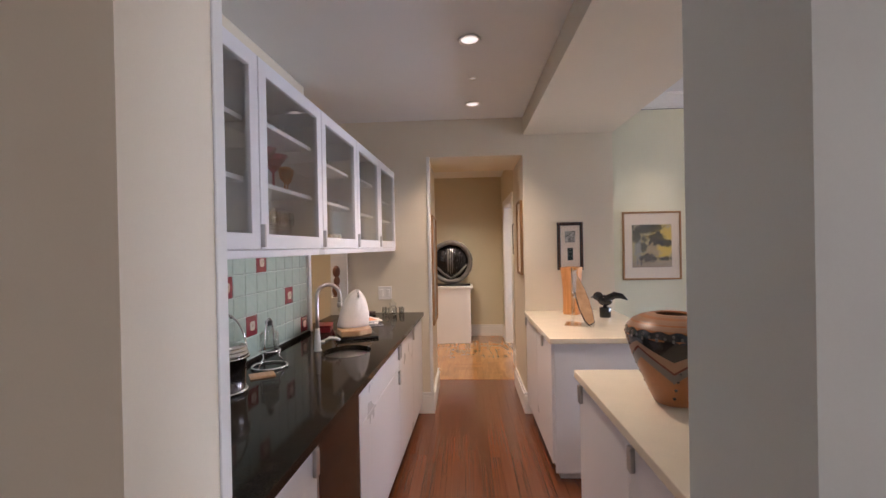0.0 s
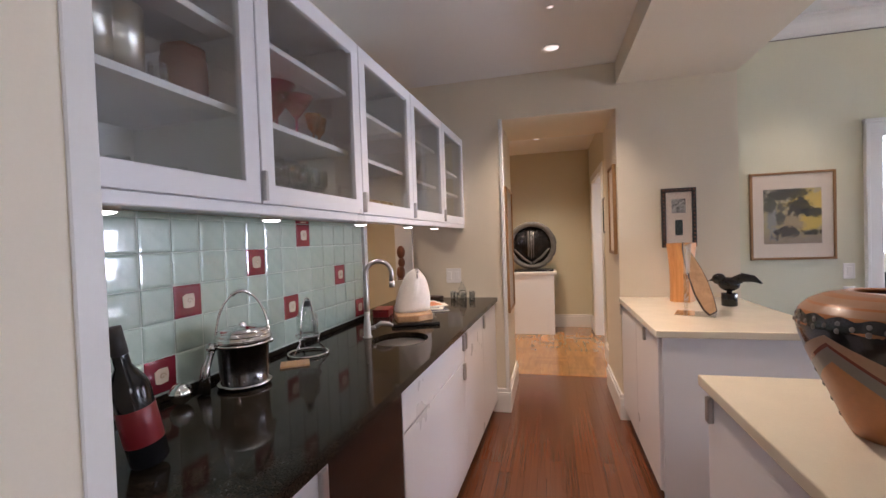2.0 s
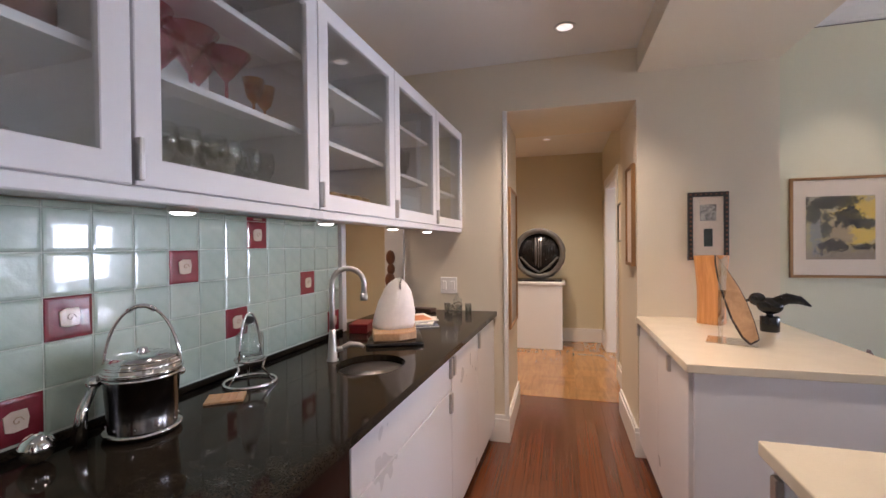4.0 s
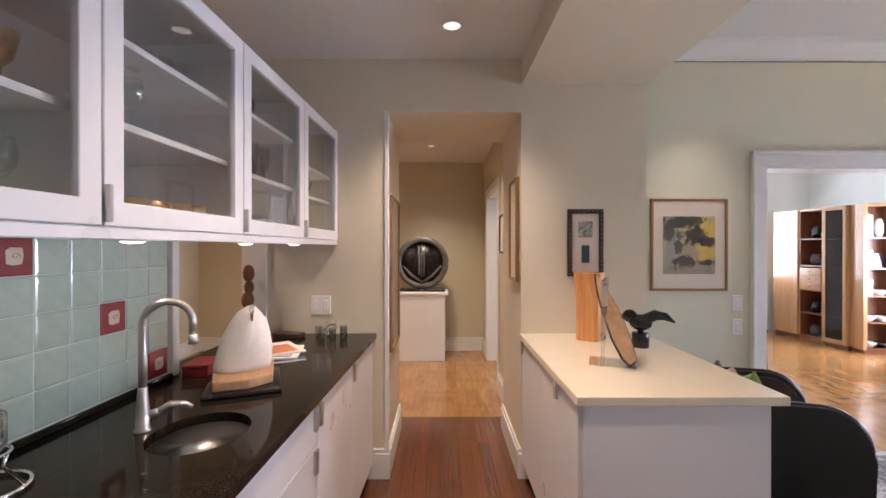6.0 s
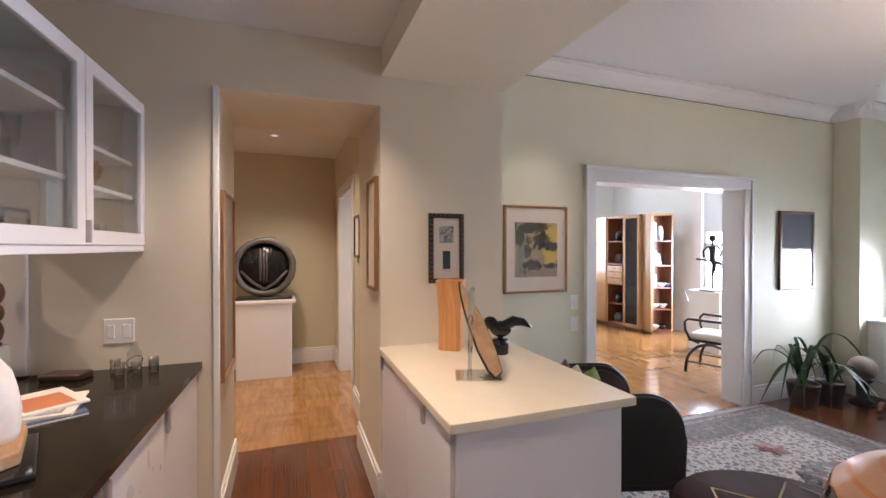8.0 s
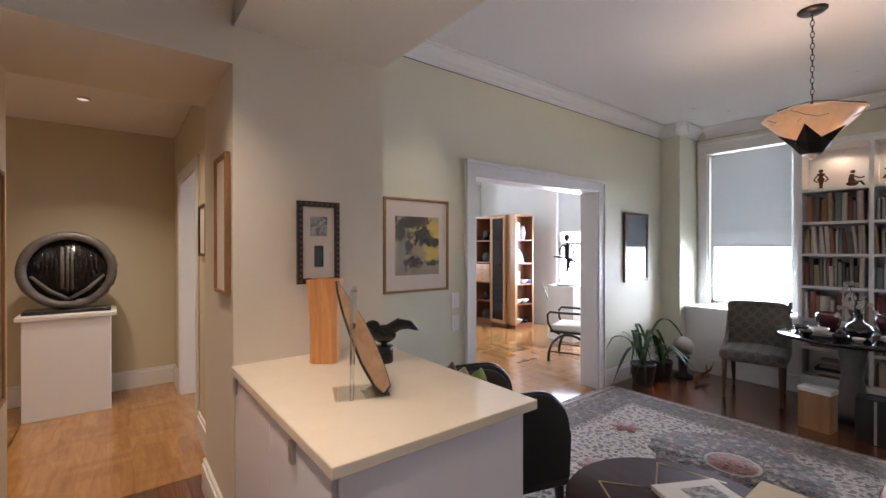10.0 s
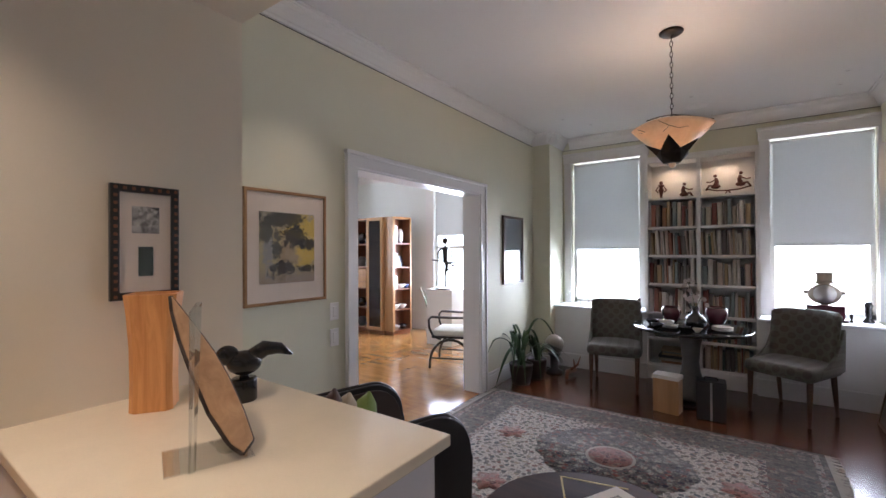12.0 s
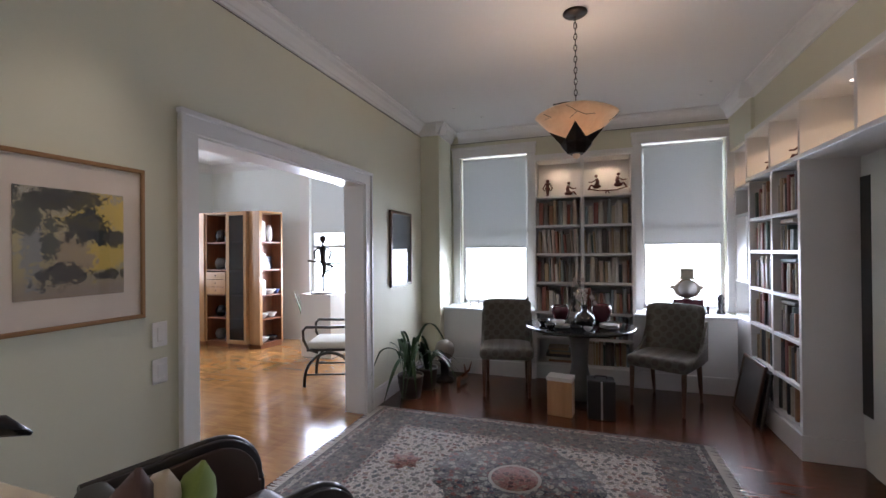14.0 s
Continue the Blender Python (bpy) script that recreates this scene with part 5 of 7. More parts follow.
def curved_back(w, z0, z1, depth, thick, bow, n=10, m=8, lean=0.10):
    """An upholstered chair back, bowed round the sitter and leaning back; it stands along x and faces +y."""
    bm = bmesh.new()
    grid = []
    for side in (0, 1):
        rows = []
        for j in range(m + 1):
            v = j / m
            z = z0 + (z1 - z0) * v
            row = []
            for i in range(n + 1):
                u = i / n * 2 - 1
                half = w / 2 * (0.93 + 0.07 * v)
                x = u * half
                y = bow * (abs(u) ** 2.5) - lean * v - (thick if side else 0.0)
                edge = 1 - 0.35 * max(0, (abs(u) - 0.85) / 0.15) ** 2
                if side:
                    y = y + thick * (1 - edge)
                zz = z - (0.02 * max(0, (abs(u) - 0.8) / 0.2) ** 2 if j == m else 0)
                row.append(bm.verts.new((x, y, zz)))
            rows.append(row)
        grid.append(rows)
    a, b = grid
    for j in range(m):
        for i in range(n):
            bm.faces.new((a[j][i], a[j][i + 1], a[j + 1][i + 1], a[j + 1][i]))
            bm.faces.new((b[j][i + 1], b[j][i], b[j + 1][i], b[j + 1][i + 1]))
    for j in range(m):
        bm.faces.new((a[j][0], a[j + 1][0], b[j + 1][0], b[j][0]))
        bm.faces.new((a[j + 1][n], a[j][n], b[j][n], b[j + 1][n]))
    for i in range(n):
        bm.faces.new((a[m][i], a[m][i + 1], b[m][i + 1], b[m][i]))
        bm.faces.new((a[0][i + 1], a[0][i], b[0][i], b[0][i + 1]))
    bmesh.ops.recalc_face_normals(bm, faces=bm.faces[:])
    bmesh.ops.bevel(bm, geom=[e for e in bm.edges if e.calc_face_angle(0) > 0.9], offset=0.012, segments=2, affect="EDGES")
    return smooth(bm)


def side_chair(m, label):
    r = thing("side_chair", label, "chair", m, "chairs beside the round table")
    part("seat", pad(-0.265, -0.27, 0.36, 0.265, 0.27, 0.475, 0.05), "rosette", r)
    part("backrest", moved(curved_back(0.52, 0.40, 0.90, 0.1, 0.07, 0.10), pose(0, -0.21, 0)), "rosette", r)
    for s in (-1, 1):
        wing = prism([(-0.27, 0.40), (0.16, 0.40), (0.12, 0.455), (0.0, 0.48), (-0.12, 0.545), (-0.20, 0.66), (-0.25, 0.76), (-0.29, 0.76)], -0.014, 0.014, 0.006)
        part("wing", smooth(moved(wing, Matrix(((0, 0, 1, s * 0.255), (1, 0, 0, 0), (0, 1, 0, 0), (0, 0, 0, 1))))), "rosette", r)
    for x, y, dx, dy in ((-0.22, 0.22, 0, 0.015), (0.22, 0.22, 0, 0.015), (-0.21, -0.2, 0, -0.07), (0.21, -0.2, 0, -0.07)):
        part("leg", tube([(x, y, 0.39), (x + dx, y + dy * 0.5, 0.2), (x + dx, y + dy, 0.0)], 0.02, 8, [0.024, 0.02, 0.014]), "walnut", r, "tapered dark wooden leg")
    return r


# front legs and back legs give each chair's place and turn
side_chair(P(5.28, 3.70, 0, 100), "grey-green rosette upholstered side chair with dark tapered legs")
side_chair(P(5.30, 2.22, 0, 62), "grey-green rosette upholstered side chair turned towards the rug")

rt = thing("round_table", "dark polished round pedestal table by the windows", "table", P(5.13, 2.98))
part("tabletop", lathe([(0, 0.69), (0.40, 0.69), (0.47, 0.695), (0.495, 0.705), (0.5, 0.715), (0.495, 0.722), (0.48, 0.725), (0, 0.725)], 56), "black_stone", rt, "dark polished round top")
part("pedestal", lathe([(0.125, 0.03), (0.125, 0.10), (0.11, 0.20), (0.082, 0.30), (0.070, 0.40), (0.085, 0.56), (0.11, 0.67), (0.12, 0.69), (0, 0.69)], 28), "grey_stone", rt)
part("foot", lathe([(0.19, 0), (0.19, 0.02), (0.17, 0.035), (0.11, 0.05), (0, 0.05)], 32), "bronze", rt)

# on the round table
TZ = 0.7255
v = thing("vase_of_orchids", "dark glazed bottle vase with pale orchid sprays", "vase", P(5.05, 2.93, TZ))
part("vase", lathe([(0.05, 0), (0.085, 0.03), (0.095, 0.07), (0.075, 0.11), (0.03, 0.14), (0.024, 0.18), (0.034, 0.2), (0.028, 0.2), (0.02, 0.18), (0, 0.14)], 24), "dark_glaze", v)
random.seed(3)
stems, blooms = [], []
for a, b, h in ((-0.03, 0.03, 0.34), (0.03, 0.06, 0.42), (0.0, -0.05, 0.30), (-0.02, 0.08, 0.26)):
    stems.append(tube([(0, 0, 0.16), (a * 0.4, b * 0.4, 0.16 + (h - 0.16) * 0.5), (a, b, h)], 0.003, 5))
    for k in range(6):
        c = Vector((a, b, h)) + Vector((random.uniform(-0.04, 0.04), random.uniform(-0.05, 0.05), random.uniform(-0.10, 0.03)))
        for q in range(5):
            an = q * 1.257 + k
            blooms.append(ball(0.0095, (c.x + 0.012 * math.sin(an) * 0.4, c.y + 0.011 * math.cos(an), c.z + 0.011 * math.sin(an)), (0.35, 1, 1), 8, 5))
part("stems", add(*stems), "leaf", v)
part("blossoms", add(*blooms), "petal", v, "pale speckled orchid blossoms")
for x, y, s, mt, nm in ((5.30, 3.16, 1.0, "magenta_china", "dark red glazed lidded jar"), (5.33, 2.78, 1.1, "magenta_china", "dark red glazed tall bowl")):
    r = thing("jar", nm, "jar", P(x, y, TZ))
    part("body", moved(lathe([(0.045, 0), (0.07, 0.03), (0.09, 0.10), (0.085, 0.145), (0.07, 0.16), (0.066, 0.158), (0.078, 0.10), (0, 0.01)], 24), Matrix.Diagonal((s, s, s, 1))), mt, r)
for x, y, h in ((4.99, 2.72, 3), (4.92, 3.12, 2)):
    for k in range(h):
        single("plate", lathe([(0.035, 0), (0.055, 0.006), (0.082, 0.016), (0.085, 0.018), (0.08, 0.02), (0.05, 0.011), (0, 0.008)], 28), "white_china", "white china plate in a small stack on the table", "plate", P(x, y, TZ + k * 0.012), "plates on the round table")
for x, y, s, mt, nm in ((4.98, 3.16, 1.0, "white_china", "white patterned china bowl"), (4.85, 3.22, 0.8, "dark_glaze", "small dark glazed cup"), (4.80, 3.0, 0.8, "dark_glaze", "small dark glazed cup"), (5.05, 3.30, 0.9, "dark_glaze", "small dark glazed dish"), (4.83, 2.9, 0.6, "white_china", "tiny white china cup")):
    single("bowl", moved(lathe([(0.03, 0), (0.034, 0.008), (0.06, 0.04), (0.066, 0.06), (0.062, 0.06), (0.052, 0.035), (0, 0.012)], 22), Matrix.Diagonal((s, s, s, 1))), mt, nm + " on the table", "bowl", P(x, y, TZ))

# boxes and bags under the table
bx = thing("wooden_crate", "upright pale wooden box with a white lid", "box", P(4.77, 3.13, 0, -8))
part("box", box(-0.07, -0.105, 0, 0.07, 0.105, 0.30, 0.004), "maple", bx)
part("lid", box(-0.075, -0.11, 0.30, 0.075, 0.11, 0.335, 0.004), "paper", bx, "white paper lid")
bg = thing("black_case", "upright black case with a pale centre band", "case", P(4.80, 2.80, 0, 4))
part("body", box(-0.08, -0.11, 0, 0.08, 0.11, 0.33, 0.006), "black_leather", bg)
part("band", box(-0.084, -0.008, 0.004, -0.08, 0.008, 0.325, 0.001), "handle", bg, "pale metal centre band")
part("handle", tube([(0, -0.05, 0.328), (0, -0.045, 0.352), (0, 0.045, 0.352), (0, 0.05, 0.328)], 0.006, 6), "black_leather", bg)

# things on the window ledges
cl = thing("mantel_ornament", "stepped clock-like ornament on a dark red base on the ledge", "ornament", P(5.93, 1.93, 0.766))
part("base", add(box(-0.09, -0.16, 0, 0.09, 0.16, 0.025, 0.004), box(-0.075, -0.14, 0.025, 0.075, 0.14, 0.14, 0.006), box(-0.085, -0.15, 0.14, 0.085, 0.15, 0.155, 0.003)), "magenta_china", cl, "dark red lacquered plinth")
part("dial_body", moved(lathe([(0.0, -0.05), (0.088, -0.05), (0.10, -0.03), (0.10, 0.03), (0.088, 0.05), (0, 0.05)], 28), pose(0, 0, 0.255, 0, 90, 0) @ Matrix.Diagonal((1, 1.25, 1, 1))), "aged_brass", cl)
part("dial", moved(lathe([(0, 0), (0.085, 0), (0.085, 0.006), (0, 0.006)], 28), pose(-0.05, 0, 0.26, 0, -90, 0)), "handle", cl, "pale round dial")
for ey in (-0.13, 0.13):
    part("ear", ball(0.03, (0, ey, 0.27), (1, 1, 0.8)), "aged_brass", cl)
part("crown", add(box(-0.05, -0.075, 0.355, 0.05, 0.075, 0.375, 0.004), box(-0.04, -0.06, 0.375, 0.04, 0.06, 0.45, 0.006), box(-0.05, -0.075, 0.45, 0.05, 0.075, 0.465, 0.004)), "aged_brass", cl)
for x, y, h, mt, nm in ((5.95, 4.42, 0.16, "clear", "small clear bud vase"), (5.95, 4.16, 0.09, "white_china", "small pale figurine"), (5.92, 4.26, 0.05, "terracotta", "tiny dark pot"), (5.95, 3.58, 0.12, "bronze", "small dark bronze tree"), (5.95, 1.62, 0.2, "dark_glaze", "small dark figurine"), (5.92, 1.74, 0.08, "bronze", "low dark carved boat"), (5.95, 2.3, 0.07, "clear", "small clear glass dish")):
    s = h / 0.16
    single("ledge_ornament", moved(lathe([(0.028, 0), (0.03, 0.01), (0.012, 0.04), (0.022, 0.08), (0.018, 0.11), (0.024, 0.13), (0.012, 0.16), (0, 0.16)], 16), Matrix.Diagonal((s, s * 1.2, s, 1))), mt, nm + " on the window ledge", "ornament", P(x, y, 0.766), "ornaments on the ledges")


# small figures in the lit niches: plain turned and bent shapes
def niche_figure(m, kind, label):
    if kind == "stand":
        bm = add(lathe([(0.028, 0), (0.03, 0.01), (0.012, 0.02), (0.018, 0.07), (0.030, 0.10), (0.014, 0.13), (0.03, 0.145), (0.034, 0.16), (0.008, 0.165), (0, 0.166)], 14), ball(0.02, (0, 0, 0.185)), tube([(0, -0.03, 0.14), (0, -0.055, 0.10), (0, -0.03, 0.075)], 0.007, 6), tube([(0, 0.03, 0.14), (0, 0.055, 0.10), (0, 0.03, 0.075)], 0.007, 6))
    else:
        bm = add(ball(0.03, (0, 0, 0.035), (1, 1.5, 0.8)), tube([(0, 0, 0.04), (0, 0.01, 0.09), (0, 0.0, 0.125)], 0.02, 8, [0.028, 0.02, 0.016]), ball(0.018, (0, -0.004, 0.15)), tube([(0, 0, 0.11), (0, -0.05, 0.085), (0, -0.085, 0.09)], 0.007, 6), tube([(0, 0, 0.04), (0, -0.06, 0.05), (0, -0.09, 0.0)], 0.01, 6))
    return single("figurine", bm, "figure_a", label, "figurine", m, "figurines in the lit niches")


niche_figure(P(5.92, 3.33, 2.0405), "stand", "dark red painted standing figurine in a lit niche")
niche_figure(P(5.92, 3.10, 2.0405), "sit", "dark red painted crouching figurine in a lit niche")
niche_figure(P(5.92, 2.80, 2.10, 180), "sit", "dark red painted seated figurine on a seesaw")
niche_figure(P(5.92, 2.58, 2.11), "sit", "dark red painted seated figurine on a seesaw")
ss = thing("toy_seesaw", "little carved seesaw with curved rockers in a lit niche", "toy", P(5.92, 2.69, 2.0405))
part("beam", tube([(0, -0.19, 0.075), (0, -0.1, 0.05), (0, 0, 0.045), (0, 0.1, 0.05), (0, 0.19, 0.07)], 0.007, 6), "figure_a", ss)
part("stand", add(tube([(0, 0, 0.05), (0, -0.03, 0)], 0.006, 6), tube([(0, 0, 0.05), (0, 0.03, 0)], 0.006, 6)), "figure_a", ss)
for x, kind in ((4.62, "sit"), (5.08, "sit")):
    niche_figure(P(x, 1.44, 2.0625, 120), kind, "small dark carved animal in a display niche")
pt = thing("green_ornament", "dark green stepped ornament in a display niche", "ornament", P(3.86, 1.42, 2.0625))
part("body", add(box(-0.03, -0.02, 0, 0.03, 0.02, 0.15, 0.004), box(0.03, -0.02, 0, 0.10, 0.02, 0.10, 0.004)), "leaf", pt)
single("gourd_vase", lathe([(0.03, 0), (0.06, 0.03), (0.07, 0.08), (0.04, 0.14), (0.02, 0.2), (0.026, 0.22), (0, 0.2)], 18), "figure_a", "dark red gourd vase on a corner shelf", "vase", P(5.6, 1.36, 1.778))
single("carved_stone", lathe([(0.03, 0), (0.04, 0.04), (0.03, 0.12), (0.045, 0.16), (0.03, 0.2), (0, 0.21)], 14), "carved", "small brown carved stone on a corner shelf", "ornament", P(5.62, 1.36, 1.128))

# framed picture leaning on the bookcase
lf = thing("leaning_frame", "dark framed picture leaning against the bookcase", "picture", pose(5.19, 1.655, 0.0, -11, 0, 180))
part("frame", ring_frame(-0.25, 0.0, 0.25, 0.50, 0.03, -0.012, 0.012), "walnut", lf)
part("picture", box(-0.225, -0.004, 0.025, 0.225, 0.004, 0.475), "print_grey", lf)
lf2 = thing("leaning_frame", "second dark frame stacked behind the leaning picture", "picture", pose(5.02, 1.622, 0.0, -9, 0, 180))
part("frame", ring_frame(-0.16, 0.0, 0.16, 0.46, 0.025, -0.012, 0.012), "black_wood", lf2)
part("picture", box(-0.14, -0.004, 0.02, 0.14, 0.004, 0.44), "black_wood", lf2)

# pendant bowl lamp
pl = thing("pendant_lamp", "alabaster bowl pendant with dark star-shaped bronze fitting, lit", "lamp", P(3.69, 2.95))
part("canopy", lathe([(0, 2.918), (0.075, 2.918), (0.075, 2.912), (0.06, 2.90), (0.012, 2.893), (0, 2.893)], 28), "bronze", pl)
chain = part("chain", tube([(0, 0, 2.895), (0, 0, 2.89)], 0.004, 6), "bronze", pl)
link = mesh_of("link", moved(tube([(0.009 * math.cos(a * math.pi / 6), 0, 0.021 * math.sin(a * math.pi / 6)) for a in range(13)], 0.0025, 5), Matrix.Identity(4)), "bronze")
for k in range(15):
    ob = new("link", link)
    ob.parent = chain
    ob.matrix_local = pose(0, 0, 2.872 - k * 0.035, 0, 0, 90 * (k % 2))


def lobed(bm):
    """Lifts the rim of the bowl in three soft lobes."""
    for w in bm.verts:
        q = math.hypot(w.co.x, w.co.y) / 0.25
        w.co.z += 0.007 * q * q * math.cos(3 * (math.atan2(w.co.y, w.co.x) - math.pi))
    return smooth(bm)


part("bowl", lobed(lathe([(0.04, 2.10), (0.09, 2.125), (0.15, 2.172), (0.20, 2.22), (0.235, 2.258), (0.25, 2.272), (0.245, 2.277), (0.228, 2.263), (0.19, 2.226), (0.14, 2.18), (0.085, 2.137), (0.04, 2.115)], 60)), "alabaster", pl, "glowing veined alabaster bowl")
part("stem", tube([(0, 0, 2.36), (0, 0, 2.1)], 0.006, 8), "bronze", pl)
for k in range(3):
    a = radians(120 * k + 30)
    part("arm", tube([(0, 0, 2.36), (0.12 * math.cos(a), 0.12 * math.sin(a), 2.33), (0.24 * math.cos(a), 0.24 * math.sin(a), 2.288)], 0.004, 6), "bronze", pl)


def star():
    """Folded bronze star under the bowl: five pointed leaves that bend up along it."""
    bm = bmesh.new()
    n = 5
    at = lambda r, k, z: bm.verts.new((r * math.cos(math.pi + 2 * math.pi * k / n), r * math.sin(math.pi + 2 * math.pi * k / n), z))
    up = bm.verts.new((0, 0, 2.095))
    low = bm.verts.new((0, 0, 2.03))
    tips = [at(0.172, k, 2.182 + 0.012 * math.cos(3 * 2 * math.pi * k / n)) for k in range(n)]
    mids = [at(0.10, k + 0.5, 2.118) for k in range(n)]
    fold = [at(0.098, k, 2.092) for k in range(n)]
    knee = [at(0.098, k + 0.5, 2.09) for k in range(n)]
    foot = [at(0.055, k, 2.034) for k in range(n)]
    for k in range(n):
        a, b, t, f = mids[k - 1], mids[k], tips[k], fold[k]
        c, d, e, g = knee[k - 1], knee[k], foot[k], foot[(k + 1) % n]
        for tri in ((t, a, f), (t, f, b), (f, a, c), (f, d, b), (f, c, e), (f, e, d), (d, e, g), (e, low, g), (t, b, up), (t, up, a)):
            bm.faces.new(tri)
    bmesh.ops.recalc_face_normals(bm, faces=bm.faces[:])
    return bm


part("star", star(), "bronze", pl, "dark folded bronze star")
part("finial", lathe([(0, 2.0), (0.018, 2.01), (0.024, 2.03), (0.03, 2.05), (0, 2.06)], 14), "alabaster", pl)
for k, pts in enumerate(([(0.98, 2.95), (0.8, 3.2), (0.66, 2.98)], [(0.8, 3.2), (0.72, 3.45), (0.76, 3.7)], [(0.95, 2.3), (0.8, 2.45), (0.82, 2.2)], [(0.7, 4.5), (0.85, 4.7), (0.98, 4.6)], [(0.7, 0.3), (0.85, 0.6), (0.98, 0.5)])):
    pp = []
    for q, ang in pts:
        rr = 0.05 + 0.2 * q
        pp.append((rr * 1.02 * math.cos(ang), rr * 1.02 * math.sin(ang), 2.092 + 0.178 * q + 0.007 * q * q * math.cos(3 * (ang - math.pi)) - 0.003))
    part("vein", tube(pp, 0.0017, 5), "walnut", pl)
lamp("pendant_bulb", "POINT", P(3.69, 2.95, 2.245), 12, (1.0, 0.72, 0.45), 0.05)


# ---- pictures on the walls ----
def picture(name, label, x0, z0, x1, z1, y, w, frame_mat, mat_w, art, art_box=None, depth=0.025):
    r = thing(name, label, "picture", P((x0 + x1) / 2, y, z0))
    a, h = (x1 - x0) / 2, z1 - z0
    part("frame", ring_frame(-a, 0, a, h, w, -depth, 0.0), frame_mat, r)
    if mat_w:
        part("mat", box(-a + w, -depth * 0.55, w, a - w, -0.002, h - w), "mat_board", r, "pale mat board")
    for (ax0, az0, ax1, az1), mt in art:
        part("artwork", box(ax0, -depth * 0.55 - 0.002, az0, ax1, -depth * 0.55 + 0.001, az1), mt, r)
    g = part("glazing", box(-a + w, -depth * 0.8, w, a - w, -depth * 0.8 + 0.002, h - w), "picture_glass", r, "clear picture glass")
    g.visible_shadow = False
    return r


f1 = picture("framed_print", "small print with two images in a studded dark wooden frame", 1.02, 1.278, 1.245, 1.70, 4.418, 0.028, "black_wood", True, [((-0.045, 0.245, 0.045, 0.345), "etching"), ((-0.024, 0.085, 0.024, 0.195), "green_print")])
stud = mesh_of("stud", box(-0.006, -0.004, -0.006, 0.006, 0.0, 0.006, 0.002), "cherry")
for k in range(15):
    for sx in (-0.0985, 0.0985):
        ob = new("stud", stud)
        ob.parent = f1
        ob.matrix_local = P(sx, -0.025, 0.014 + k * 0.0282)
for k in range(1, 7):
    for z in (0.014, 0.408):
        ob = new("stud", stud)
        ob.parent = f1
        ob.matrix_local = P(-0.0985 + k * 0.0282, -0.025, z)
picture("framed_watercolour", "watercolour of trees in a gilt wooden frame with a wide mat", 1.715, 1.15, 2.265, 1.805, NY - 0.002, 0.018, "gold", True, [((-0.185, 0.12, 0.185, 0.53), "watercolour")])
fr3 = picture("dark_framed_picture", "dark blue picture behind glass in a dark wooden frame", 4.74, 1.075, 5.26, 1.85, NY - 0.002, 0.03, "walnut", False, [((-0.232, 0.028, 0.232, 0.747), "dark_print")])
# edge-on panels in the passage
for x, y0, y1, z0, z1, mt, nm in ((-0.118, 4.47, 4.95, 0.78, 1.80, "pale_panel", "tall pale framed panel on the passage wall"),):
    r = thing("wall_panel", nm, "picture", P(x, 0))
    part("frame", moved(ring_frame(y0, z0, y1, z1, 0.02, -0.03, -0.001), pose(0, 0, 0, 0, 0, 90)), "gold", r)
    part("panel", box(0.004, y0 + 0.02, z0 + 0.02, 0.018, y1 - 0.02, z1 - 0.02), mt, r)
for y0, y1, z0, z1, fm in ((4.46, 4.74, 1.235, 1.915, "gold"), (5.62, 5.92, 1.40, 1.775, "black_wood")):
    xw = 0.728 if y0 < 5 else 0.818
    r = thing("framed_print", "framed print hung on the passage wall", "picture", P(xw, 0))
    part("frame", moved(ring_frame(-y1, z0, -y0, z1, 0.022, -0.026, 0.0), pose(0, 0, 0, 0, 0, -90)), fm, r)
    part("artwork", box(-0.014, y0 + 0.02, z0 + 0.02, -0.002, y1 - 0.02, z1 - 0.02), "mat_board", r)


def switch_plate(x, z, y, w, h, rockers, kind="switch"):
    r = thing("light_switch", "ivory wall plate with rocker switches" if kind == "switch" else "ivory wall plate with a socket", "switch", P(x, y, z))
    part("plate", box(-w / 2, -0.006, -h / 2, w / 2, 0, h / 2, 0.003), "plastic", r)
    for k in range(rockers):
        cx = (k - (rockers - 1) / 2) * w / rockers
        part("rocker", box(cx - 0.016, -0.011, -0.033, cx + 0.016, -0.005, 0.033, 0.003), "plastic", r)


switch_plate(-0.535, 1.095, 4.42, 0.125, 0.12, 2)
switch_plate(2.345, 1.06, NY, 0.075, 0.115, 1)
switch_plate(2.345, 0.89, NY, 0.075, 0.115, 1)


# ---- armchair behind the counter ----
def arm_outline(x0, x1, z0, z1, r, n=10):
    """A side panel with a broadly rounded front top corner; x is forwards."""
    return [(x0, z0), (x1, z0), (x1 + 0.01, (z0 + z1) / 2)] + [(x1 - r + r * math.cos(radians(90 * k / n)), z1 - r + r * math.sin(radians(90 * k / n))) for k in range(n + 1)] + [(x0, z1 - 0.005)]


def upright(bm, y):
    """Stands an x-y outline up in the x-z plane at y."""
    return moved(bm, Matrix(((1, 0, 0, 0), (0, 0, -1, y), (0, 1, 0, 0), (0, 0, 0, 1))))


